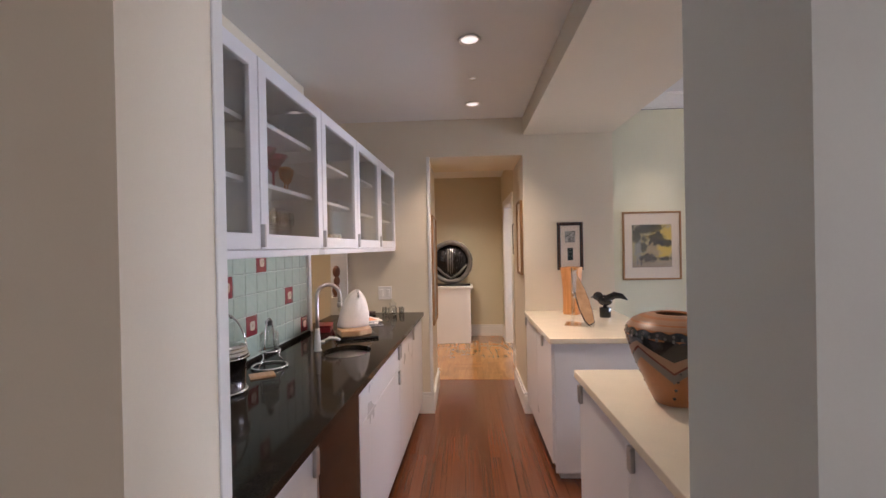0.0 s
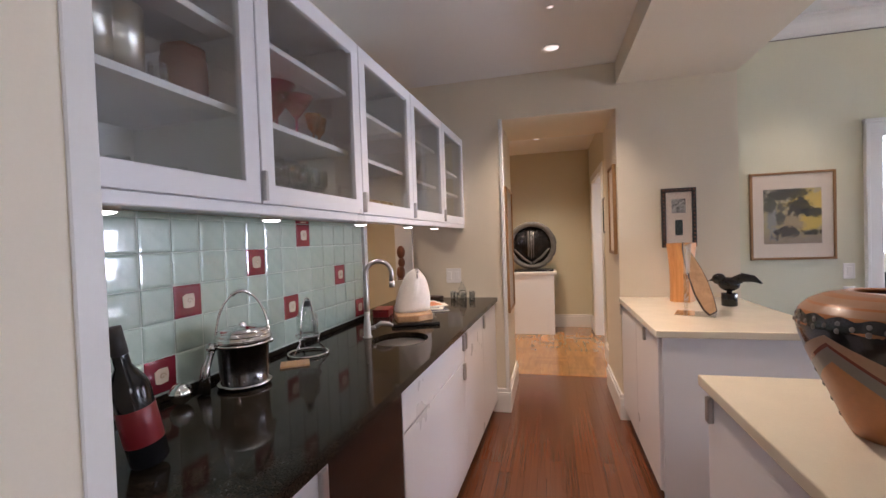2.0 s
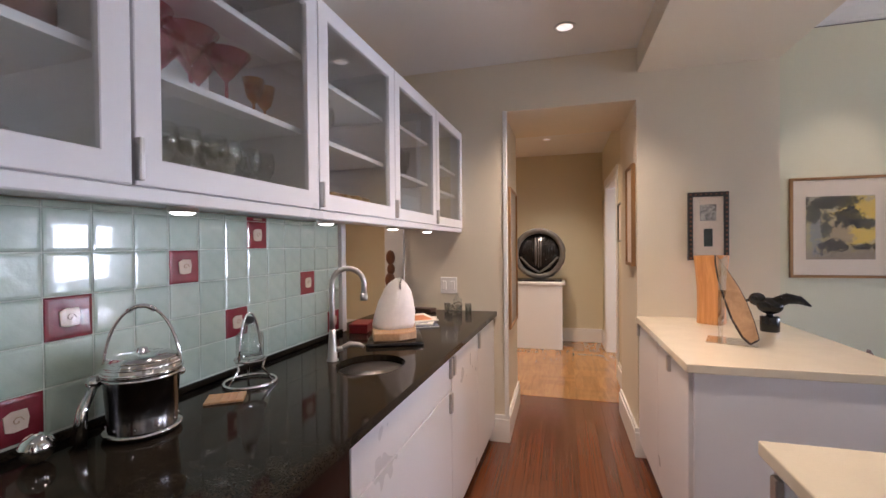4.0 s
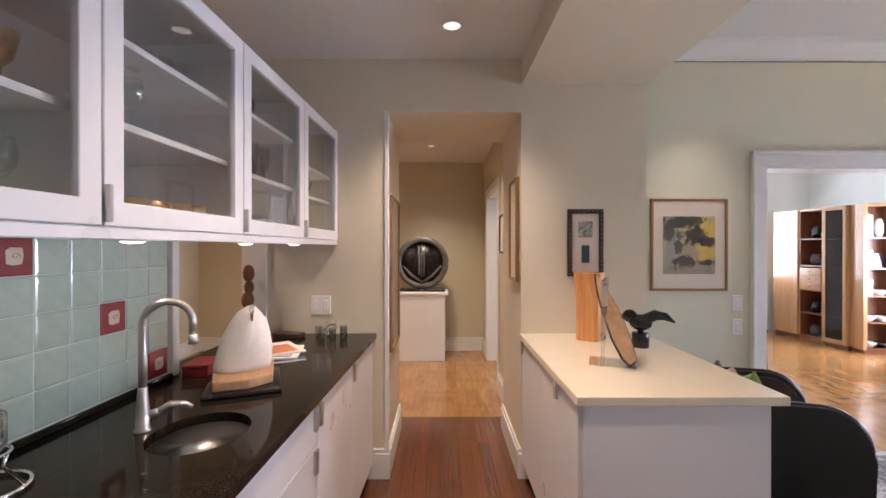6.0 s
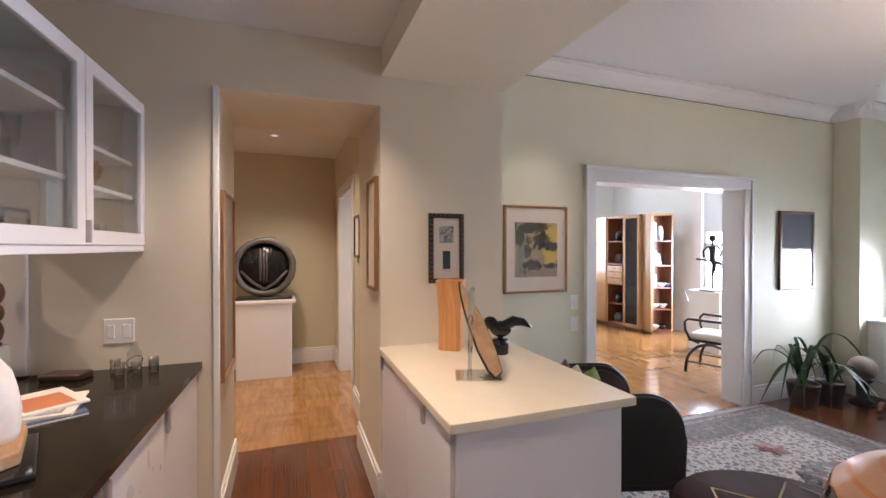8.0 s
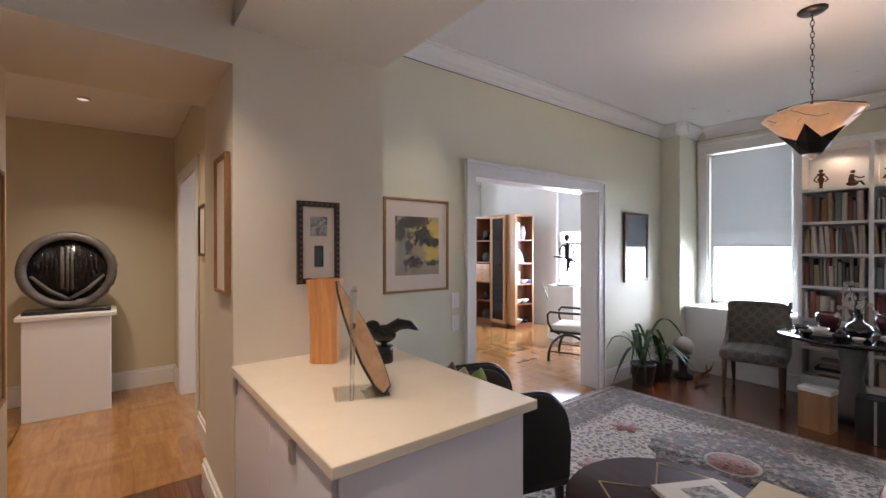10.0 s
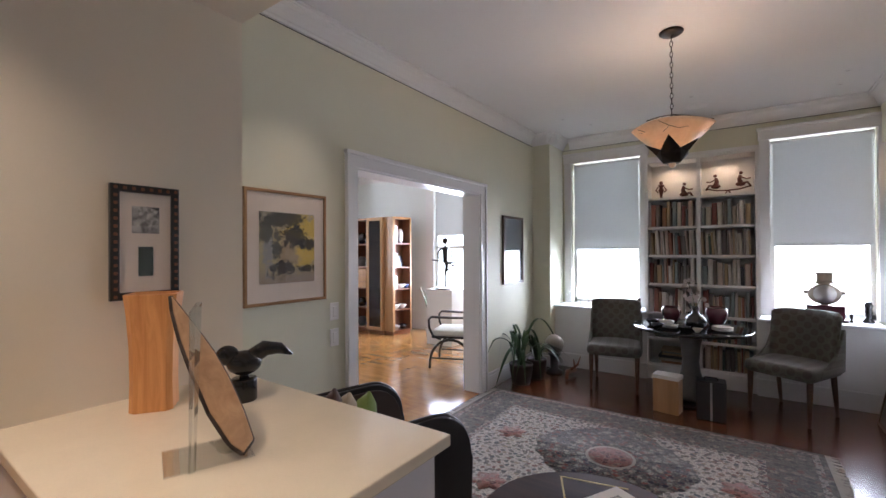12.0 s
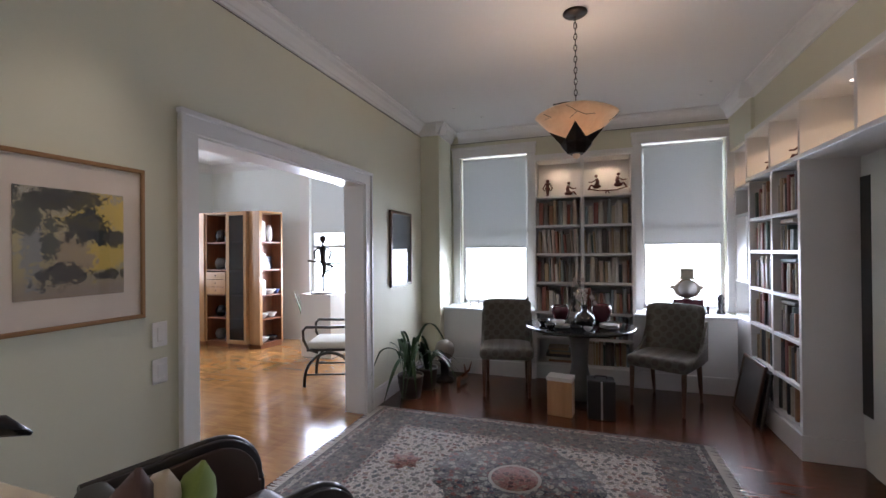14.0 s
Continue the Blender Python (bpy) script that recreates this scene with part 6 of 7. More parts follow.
cc = thing("club_armchair", "black leather armchair with rounded arms, its back against the counter", "armchair", P(1.66, 4.07, 0, -17))
part("backrest", smooth(box(0.0, -0.29, 0.28, 0.09, 0.29, 0.735, 0.03, 4)), "black_leather", cc)
for sy in (-1, 1):
    ap = part("arm", upright(prism(arm_outline(0.02, 0.60, 0.28, 0.73, 0.20), -0.028, 0.028, 0.006), sy * 0.29), "black_leather", cc)
    part("inner_pad", upright(prism(arm_outline(0.09, 0.575, 0.34, 0.705, 0.18), -0.008, 0.008, 0.005), sy * 0.253), "brown_leather", ap, "dark brown leather inner pad")
    rim = [(x, sy * 0.29, z) for x, z in arm_outline(0.02, 0.60, 0.28, 0.73, 0.20)[2:]]
    part("piping", tube(rim, 0.012, 8), "black_wood", ap, "glossy black top rail")
part("seat", smooth(box(0.09, -0.244, 0.30, 0.61, 0.244, 0.50, 0.045, 4)), "brown_leather", cc, "dark brown leather seat cushion")
part("front_rail", box(0.50, -0.26, 0.24, 0.595, 0.26, 0.30, 0.006), "black_wood", cc)
part("side_rail", box(0.02, -0.315, 0.245, 0.60, -0.27, 0.279, 0.006), "black_wood", cc)
part("side_rail", box(0.02, 0.27, 0.245, 0.60, 0.315, 0.279, 0.006), "black_wood", cc)
for x in (0.06, 0.555):
    for y in (-0.28, 0.28):
        part("leg", tube([(x, y, 0.27), (x + (0.02 if x > 0.3 else -0.02), y, 0.012)], 0.02, 8, [0.028, 0.017]), "black_wood", cc)


def cushion(m, material, label):
    bm = box(-0.17, -0.05, -0.17, 0.17, 0.05, 0.17, 0.0)
    bmesh.ops.subdivide_edges(bm, edges=bm.edges[:], cuts=6, use_grid_fill=True)
    for w in bm.verts:
        k = max(abs(w.co.x), abs(w.co.z)) / 0.17
        w.co.y *= 0.25 + 1.05 * (1 - k ** 3) if k < 1 else 0.12
    return single("cushion", smooth(bm), material, label, "cushion", m @ Matrix.Diagonal((0.84, 1, 0.84, 1)), "cushions in the armchair")


cushion(pose(1.83, 4.12, 0.62, 10, 24, 60), "yellow_cloth", "cream cushion leaning in the black armchair")
cushion(pose(1.93, 4.09, 0.60, 14, 28, 50), "green_cloth", "green and orange cushion leaning in the black armchair")
cushion(pose(1.745, 4.12, 0.64, 10, 34, 70), "brown_cloth", "brown cushion leaning in the black armchair")

# low round coffee table with brass inlay
kt = thing("coffee_table", "low round dark walnut coffee table with brass inlay lines", "coffee table", P(2.03, 3.02))
part("tabletop", lathe([(0, 0.40), (0.40, 0.40), (0.42, 0.415), (0.42, 0.432), (0.412, 0.44), (0, 0.44)], 56), "walnut_top", kt)
part("base", lathe([(0.30, 0), (0.32, 0.03), (0.30, 0.06), (0.26, 0.36), (0.30, 0.40), (0, 0.40)], 40), "walnut", kt)
pts = [(-0.35, 0.16), (-0.22, 0.10), (-0.06, 0.30), (0.08, 0.12), (0.30, 0.22), (0.36, -0.05)]
for (a, b), (c, d) in zip(pts, pts[1:]):
    l, an = math.hypot(c - a, d - b), math.degrees(math.atan2(d - b, c - a))
    part("inlay", box(0, -0.004, 0.4395, l, 0.004, 0.4412), "brass", kt, at=P(a, b, 0, an))
mg = thing("magazine", "white catalogue with a lilac picture on its cover", "magazine", P(2.16, 2.98, 0.4415, 62))
part("page_block", box(-0.11, -0.15, 0, 0.11, 0.15, 0.022, 0.002), "paper", mg)
part("cover_picture", box(-0.03, -0.10, 0.022, 0.06, 0.05, 0.0228), "etching", mg)
part("title_bar", box(-0.09, -0.12, 0.022, -0.075, 0.04, 0.0226), "handle", mg)
single("small_box", box(-0.07, -0.045, 0, 0.07, 0.045, 0.03, 0.004), "cherry", "small reddish wooden box on the coffee table", "box", P(1.93, 2.82, 0.4405, 30))

# strap-leaved plants in the corner
def strap_plant(m, n, length, label, seed, pot=0.13, wall=9.0):
    random.seed(seed)
    r = thing("potted_plant", label, "plant", m, "potted plants in the corner")
    part("pot", lathe([(pot * 0.72, 0), (pot * 0.78, 0.01), (pot * 0.98, 0.15), (pot, 0.2), (pot * 1.04, 0.205), (pot * 1.03, 0.225), (pot * 0.94, 0.225), (pot * 0.9, 0.2), (0, 0.19)], 28), "terracotta", r)
    part("soil", lathe([(0, 0.192), (pot * 0.9, 0.195), (pot * 0.9, 0.2), (0, 0.205)], 20), "soil", r)
    for k in range(n):
        a = random.uniform(0, 2 * math.pi)
        l, w = length * random.uniform(0.75, 1.25), random.uniform(0.008, 0.0135)
        bm = bmesh.new()
        prev = None
        top = random.uniform(0.4, 0.8) * l
        droop = random.uniform(-0.5, 0.25) * top
        reach = l * random.uniform(0.7, 1.05)
        for i in range(14):
            t = i / 13
            rad = 0.02 + reach * (0.55 * t + 0.45 * t * t)
            z = max(0.02 if rad > pot else 0.2, 0.2 + 2 * t * (1 - t) * 1.6 * top + t * t * droop)
            half = w * (0.6 + 0.9 * math.sin(math.pi * min(1, t * 0.9 + 0.08))) * (1 - 0.85 * max(0, t - 0.75) / 0.25)
            side = Vector((-math.sin(a), math.cos(a), 0))
            c = Vector((rad * math.cos(a), min(rad * math.sin(a), wall), z))
            row = [bm.verts.new(c - half * side), bm.verts.new(c - Vector((0, 0, half * 0.5))), bm.verts.new(c + half * side)]
            if prev:
                for q in range(2):
                    bm.faces.new((prev[q], prev[q + 1], row[q + 1], row[q])).smooth = True
            prev = row
        bmesh.ops.solidify(bm, geom=bm.faces[:], thickness=0.0015)
        part("leaf", bm, "leaf", r)
    return r


strap_plant(P(4.77, 4.56), 14, 0.72, "dark green plant with long arching strap leaves in a dark pot", 21, 0.125, 0.18)
strap_plant(P(5.06, 4.50), 11, 0.52, "trailing strap-leaved plant in a dark glazed pot", 9, 0.11, 0.24)
br = thing("watering_ball", "round tan sphere on a dark stand behind the plants", "ornament", P(5.40, 4.42))
part("sphere", ball(0.115, (0, 0, 0.335), (1, 0.95, 1), 24, 16), "pale_panel", br)
part("stand", lathe([(0.10, 0), (0.10, 0.02), (0.045, 0.05), (0.05, 0.19), (0.08, 0.225), (0, 0.235)], 20), "black_wood", br)
da = thing("driftwood", "twisted reddish driftwood pieces on the floor", "driftwood", P(5.34, 4.18))
part("branch", add(tube([(-0.2, 0.0, 0.03), (-0.05, 0.05, 0.06), (0.1, 0.0, 0.05), (0.22, 0.06, 0.14)], 0.02, 8, [0.018, 0.026, 0.02, 0.008]), tube([(0.0, 0.04, 0.06), (0.03, -0.05, 0.14), (0.1, -0.06, 0.22)], 0.014, 7, [0.018, 0.012, 0.005])), "cherry", da)


# ---- the far room ----
def cabinet_unit(m, w, d, h, kind, label):
    r = thing("display_cabinet", label, "cabinet", m, "maple display cabinets")
    wood_name = "maple" if kind in ("panel", "glass") else "cherry"
    for x in (0, w - 0.025):
        side = part("side_panel", box(x, 0.008, 0.06, x + 0.025, d, h, 0.002), wood_name, r)
        part("edge_strip", box(x, 0, 0.06, x + 0.025, 0.0075, h, 0.001), "maple", side, "pale maple edge strip")
    part("back_panel", box(0.025, d - 0.015, 0.06, w - 0.025, d, h), "cherry", r)
    part("top_panel", box(0, 0, h - 0.03, w, d, h, 0.002), "maple", r)
    part("plinth", box(0.01, 0.02, 0, w - 0.01, d, 0.06), "cherry", r)
    for z in (0.06, 0.42, 0.78, 1.16, 1.58):
        part("shelf", box(0.025, 0.01, z, w - 0.025, d - 0.015, z + 0.02), "cherry", r)
    if kind == "glass":
        dd = part("door", add(box(0.0, -0.022, 0.06, 0.05, -0.002, h, 0.002), box(w - 0.05, -0.022, 0.06, w, -0.002, h, 0.002), box(0.05, -0.022, 0.06, w - 0.05, -0.002, 0.12, 0.002), box(0.05, -0.022, h - 0.06, w - 0.05, -0.002, h, 0.002)), "maple", r)
        part("pane", box(0.05, -0.014, 0.12, w - 0.05, -0.011, h - 0.06), "dark_pane", dd, "dark reflecting glass pane").visible_shadow = False
    if kind == "panel":
        part("door", box(0.0, -0.022, 0.06, w, -0.002, h, 0.003), "maple", r, "plain maple door")
    if kind == "drawers":
        for k in range(3):
            dw = part("drawer", box(0.03, -0.012, 0.80 + k * 0.115, w - 0.03, 0.01, 0.91 + k * 0.115, 0.003), "maple", r)
            part("knob", ball(0.010, (w / 2, -0.02, 0.855 + k * 0.115)), "black_wood", dw)
    return r


CH = 2.06
# four units in a row that turns the corner
cabinet_unit(P(5.97, 9.05, 0, -90), 0.495, 0.38, CH, "panel", "maple cabinet with a plain door")
cabinet_unit(P(5.97, 8.55, 0, -90), 0.435, 0.38, CH, "drawers", "open cherry and maple shelf unit with small drawers")
cabinet_unit(P(5.97, 8.11, 0, -90), 0.375, 0.38, CH, "glass", "maple display cabinet with a glazed door")
OU = P(5.985, 7.49, 0, -9)
ou = cabinet_unit(OU, 0.40, 0.235, CH, "open", "open cherry shelf unit at the end of the row")
part("end_panel", box(-0.02, 0.004, 0.06, -0.001, 0.235, CH, 0.002), "maple", ou, "broad pale maple end panel")


def pot_bm(sx, sz):
    return moved(lathe([(0.04, 0), (0.06, 0.03), (0.07, 0.09), (0.05, 0.14), (0.035, 0.16), (0.03, 0.155), (0.045, 0.1), (0, 0.02)], 18), Matrix.Diagonal((sx, sx, sz, 1)))


def dish_bm(r):
    return lathe([(r * 0.4, 0), (r * 0.5, 0.01), (r, 0.06), (r * 1.03, 0.075), (r * 0.96, 0.075), (r * 0.5, 0.03), (0, 0.02)], 20)


for z, hb in ((1.601, 0.32), (1.181, 0.26), (0.801, 0.24)):
    for k in range(3):
        single("book", box(0, 0, 0, 0.024, 0.16, hb - 0.01 * k, 0.002), "paper", "white spined book at the end of an open shelf", "book", OU @ P(0.035 + 0.026 * k, 0.03, z), "books on the far shelves")
single("vase", pot_bm(0.7, 1.6), "white_china", "white cylindrical vase on an open shelf", "vase", OU @ P(0.24, 0.11, 1.601))
single("picture_stand", box(0, 0, 0, 0.14, 0.02, 0.2, 0.004), "dark_glaze", "small dark picture standing on an open shelf", "picture", OU @ pose(0.17, 0.12, 1.181, -8))
single("dish", dish_bm(0.10), "white_china", "white and blue china dish on an open shelf", "dish", OU @ P(0.24, 0.11, 0.801))
single("dish", dish_bm(0.06), "blue_china", "small blue china dish in front of a white one", "dish", OU @ P(0.33, 0.07, 0.801))
for dx in (0.12, 0.28):
    single("dish", dish_bm(0.075), "white_china", "shallow white dish on an open shelf", "dish", OU @ P(dx, 0.11, 0.441), "white dishes on the far shelf")
single("bowl", dish_bm(0.085), "white_china", "white folded china bowl on the bottom shelf", "bowl", OU @ P(0.12, 0.11, 0.081))
single("bowl", dish_bm(0.085), "dark_glaze", "dark glazed bowl on the bottom shelf", "bowl", OU @ P(0.28, 0.11, 0.081))
random.seed(8)
for z in (0.081, 0.441, 1.181, 1.601):
    single("pottery", pot_bm(1.2, random.uniform(0.9, 1.4)), random.choice(("white_china", "carved", "dark_glaze")), "glazed pot on an open shelf", "pottery", P(6.14, 8.42, z), "pots on the far shelves")
    single("pottery", pot_bm(0.8, random.uniform(0.6, 1.1)), random.choice(("white_china", "carved", "blue_china")), "glazed pot on an open shelf", "pottery", P(6.12, 8.24, z), "pots on the far shelves")
    single("glass_piece", pot_bm(0.9, random.uniform(0.8, 1.4)), random.choice(("clear", "white_china", "amber_glass")), "coloured glass behind the glazed door", "glassware", P(6.16, 7.92, z), "glass in the far cabinet")
dp = thing("plinth", "tall white plinth by the far window", "plinth", P(6.02, 6.42))
part("block", box(-0.2, -0.24, 0, 0.2, 0.24, 0.86, 0.004), "trim", dp)
dn = thing("dancer_sculpture", "thin dark bronze acrobat figure on a round base", "sculpture", P(6.0, 6.42, 0.86, 41) @ Matrix.Diagonal((1.25, 1.15, 1.02, 1)))
fig = add(lathe([(0.0, 0), (0.15, 0), (0.15, 0.012), (0.14, 0.02), (0, 0.02)], 28), tube([(0, 0, 0.02), (0.0, 0.0, 0.22)], 0.012, 6), tube([(0, 0, 0.22), (0, -0.02, 0.36), (0, 0.0, 0.44)], 0.02, 8, [0.014, 0.026, 0.03]), tube([(0, 0, 0.42), (0, 0, 0.52), (0, 0.005, 0.64)], 0.04, 8, [0.036, 0.034, 0.05]), ball(0.042, (0, 0, 0.745), (1, 1, 1.2)), tube([(0, 0, 0.64), (0, 0, 0.71)], 0.014, 6), tube([(0, 0.05, 0.63), (0, 0.10, 0.56), (0, 0.09, 0.47)], 0.014, 6), tube([(0, -0.05, 0.63), (0, -0.10, 0.56), (0, -0.07, 0.46)], 0.014, 6), tube([(0, -0.22, 0.40), (0, 0.0, 0.42), (0, 0.18, 0.45)], 0.012, 6), tube([(0, 0.02, 0.43), (0, -0.12, 0.36), (0, -0.02, 0.28), (0, 0.02, 0.22)], 0.02, 8, [0.03, 0.022, 0.016, 0.012]))
part("figure", fig, "bronze", dn)
dn2 = thing("side_plant", "small pale green plant on the floor near the window", "plant", P(6.3, 6.95))
for k in range(8):
    a = k * 0.8
    part("leaf", smooth(tube([(0, 0, 0.1), (0.05 * math.cos(a), 0.05 * math.sin(a), 0.5), (0.16 * math.cos(a), 0.16 * math.sin(a), 0.85 - 0.05 * (k % 3))], 0.01, 5, [0.008, 0.014, 0.003])), "leaf", dn2)
part("pot", lathe([(0.06, 0), (0.09, 0.15), (0.08, 0.15), (0, 0.12)], 18), "white_china", dn2)

# curule armchair with black frame
ac = thing("open_armchair", "black curved-leg open armchair with a white seat", "armchair", P(5.03, 5.60, 0, 21))
part("seat", pad(-0.24, -0.24, 0.40, 0.24, 0.24, 0.475, 0.025), "white_cloth", ac, "white upholstered seat")
part("seat_rail", box(-0.245, -0.245, 0.375, 0.245, 0.245, 0.40, 0.005), "black_wood", ac)
for s in (-1, 1):
    part("arched_leg", tube([(s * 0.24, 0.27 * math.cos(radians(a)), 0.36 * math.sin(radians(a)) ** 0.8 if a not in (0, 180) else 0.0) for a in range(0, 181, 12)], 0.017, 8), "black_wood", ac)
    part("arm", tube([(s * 0.25, -0.26, 0.64), (s * 0.26, 0.0, 0.635), (s * 0.26, 0.24, 0.64), (s * 0.26, 0.275, 0.60), (s * 0.255, 0.27, 0.50), (s * 0.25, 0.22, 0.40), (s * 0.245, 0.12, 0.365)], 0.016, 8), "black_wood", ac)
    part("back_post", tube([(s * 0.25, -0.18, 0.37), (s * 0.25, -0.25, 0.5), (s * 0.25, -0.27, 0.66), (s * 0.25, -0.29, 0.80)], 0.016, 8), "black_wood", ac)
    part("stretcher", tube([(s * 0.24, -0.24, 0.13), (s * 0.24, 0.24, 0.13)], 0.010, 8), "black_wood", ac)
part("back_pad", pad(-0.23, -0.30, 0.52, 0.23, -0.25, 0.82, 0.02), "white_cloth", ac, "white upholstered back")


dk = thing("desk_chair", "dark wooden chair with a hand slot in its rounded back", "chair", P(4.0, 7.1, 0, 178))
part("backrest", add(box(-0.20, -0.21, 0.46, 0.20, -0.18, 0.70, 0.012, 2), box(-0.20, -0.21, 0.70, -0.12, -0.18, 0.77, 0.008, 2), box(0.12, -0.21, 0.70, 0.20, -0.18, 0.77, 0.008, 2), box(-0.185, -0.21, 0.77, 0.185, -0.18, 0.82, 0.014, 3)), "black_wood", dk)
part("seat", smooth(box(-0.21, -0.20, 0.42, 0.21, 0.21, 0.46, 0.014, 3)), "black_wood", dk)
for lx2, ly2 in ((-0.18, -0.18), (0.18, -0.18), (-0.18, 0.17), (0.18, 0.17)):
    part("leg", tube([(lx2, ly2, 0.43), (lx2 * 1.1, ly2 * 1.1, 0.0)], 0.017, 8, [0.02, 0.014]), "black_wood", dk)


# ---- things on the granite counter ----
kb = thing("ice_bucket", "silver ice bucket with a domed lid, swing handle and tongs", "ice bucket", in_g(-0.72, -2.17, CT, -50) @ Matrix.Diagonal((1.12, 1.12, 1.08, 1)))
part("body", lathe([(0.066, 0), (0.071, 0.003), (0.071, 0.010), (0.067, 0.014), (0.070, 0.07), (0.074, 0.13), (0.077, 0.134), (0.077, 0.142), (0.072, 0.146), (0, 0.146)], 40), "pewter", kb)
part("lid", lathe([(0.080, 0.144), (0.081, 0.150), (0.077, 0.154), (0.078, 0.160), (0.074, 0.164), (0.075, 0.170), (0.069, 0.174), (0.068, 0.180), (0.05, 0.186), (0.02, 0.189), (0.012, 0.192), (0.010, 0.20), (0, 0.202)], 40), "chrome", kb, "stepped silver lid")
part("handle", tube([(0, 0.076 * math.cos(radians(a)), 0.135 + 0.165 * math.sin(radians(a))) for a in range(0, 181, 10)], 0.0036, 8), "chrome", kb)
part("grip", tube([(0, 0.035 * math.cos(radians(a)), 0.264 + 0.036 * math.sin(radians(a))) for a in range(40, 141, 20)], 0.0062, 8), "chrome", kb)
for rr, z in ((0.079, 0.152), (0.074, 0.164), (0.066, 0.176)):
    part("lid_ring", tube([(rr * math.cos(a * 0.19635), rr * math.sin(a * 0.19635), z) for a in range(33)], 0.0036, 7), "chrome", kb)
for sy in (-1, 1):
    part("handle_lug", ball(0.010, (0, sy * 0.076, 0.135), u=10, v=8), "chrome", kb)
for z in (0.012, 0.138):
    part("band", lathe([(0.066, z - 0.005), (0.0765, z - 0.004), (0.078, z), (0.0765, z + 0.004), (0.066, z + 0.005)], 40), "chrome", kb)
for k in range(10):
    part("rivet", ball(0.003, (0.069 * math.cos(k * 0.628), 0.069 * math.sin(k * 0.628), 0.028), u=8, v=5), "chrome", kb)
part("tongs", add(tube([(0.02, -0.085, 0.13), (0.03, -0.105, 0.08), (0.035, -0.115, 0.005)], 0.006, 8, [0.007, 0.008, 0.012]), tube([(0.03, -0.08, 0.13), (0.05, -0.095, 0.08), (0.055, -0.10, 0.005)], 0.006, 8, [0.007, 0.008, 0.012]), ball(0.016, (0.024, -0.084, 0.135))), "chrome", kb)
ws = thing("decanter_stand", "wire stand on a ring foot holding a small glass decanter", "stand", in_g(-0.73, -1.78, CT) @ Matrix.Diagonal((1.4, 1.4, 1.4, 1)))
part("ring", tube([(0.06 * math.cos(a * 0.2618), 0.06 * math.sin(a * 0.2618), 0.005) for a in range(25)], 0.004, 6), "chrome", ws)
part("inner_ring", tube([(0.036 * math.cos(a * 0.2618), 0.036 * math.sin(a * 0.2618), 0.06) for a in range(25)], 0.003, 6), "chrome", ws)
for k in range(3):
    a = k * 2.094 + 0.3
    part("wire_leg", tube([(0.06 * math.cos(a), 0.06 * math.sin(a), 0.005), (0.03 * math.cos(a), 0.03 * math.sin(a), 0.04), (0.036 * math.cos(a), 0.036 * math.sin(a), 0.06)], 0.003, 6), "chrome", ws)
part("loop", tube([(0, 0.036 * math.cos(radians(a)), 0.06 + 0.115 * math.sin(radians(a))) for a in range(0, 181, 15)], 0.003, 6), "chrome", ws)
dc = thing("decanter", "small clear glass decanter with a dark stopper", "decanter", in_g(-0.73, -1.78, CT + 0.0895) @ Matrix.Diagonal((1.35, 1.35, 1.35, 1)))
part("flask", lathe([(0.03, 0), (0.033, 0.01), (0.033, 0.06), (0.014, 0.075), (0.012, 0.09), (0.009, 0.09), (0.010, 0.075), (0.028, 0.058), (0.028, 0.008), (0, 0.006)], 18), "clear", dc)
part("stopper", lathe([(0.009, 0.088), (0.013, 0.092), (0.013, 0.105), (0, 0.107)], 12), "black_wood", dc)
wc = thing("wooden_coaster", "small striped wooden coaster on the granite counter", "coaster", in_g(-0.69, -1.93, CT, 35))
for k in range(5):
    part("strip", box(-0.055 + 0.022 * k, -0.04, 0, -0.0335 + 0.022 * k, 0.04, 0.008, 0.0015), "maple" if k % 2 == 0 else "slab_wood", wc)
for x, y, tilt, red in ((-0.545, -2.66, 9, True), (-0.66, -2.76, 0, False)):
    wb = thing("wine_bottle", "dark wine bottle with a red label" if red else "dark green wine bottle", "bottle", in_g(x, y, CT + 0.007 * (tilt > 0)) @ pose(0, 0, 0, tilt, -tilt * 0.6, 0), "wine bottles on the counter")
    part("glass", lathe([(0.034, 0), (0.038, 0.006), (0.038, 0.17), (0.034, 0.19), (0.016, 0.225), (0.0145, 0.295), (0.016, 0.297), (0.016, 0.31), (0, 0.31)], 24), "black_stone", wb)
    part("label", lathe([(0.0385, 0.05), (0.0388, 0.052), (0.0388, 0.13), (0.0385, 0.132)], 24), "red_paint" if red else "paper", wb, "red paper label" if red else "paper label")
    part("capsule", lathe([(0.0152, 0.25), (0.0168, 0.252), (0.0168, 0.312), (0, 0.314)], 18), "black_leather", wb)
sb = thing("glass_ball", "small silvered glass ball on the counter", "ornament", in_g(-0.79, -2.36, CT))
part("ball", ball(0.033, (0, 0, 0.033)), "chrome", sb)

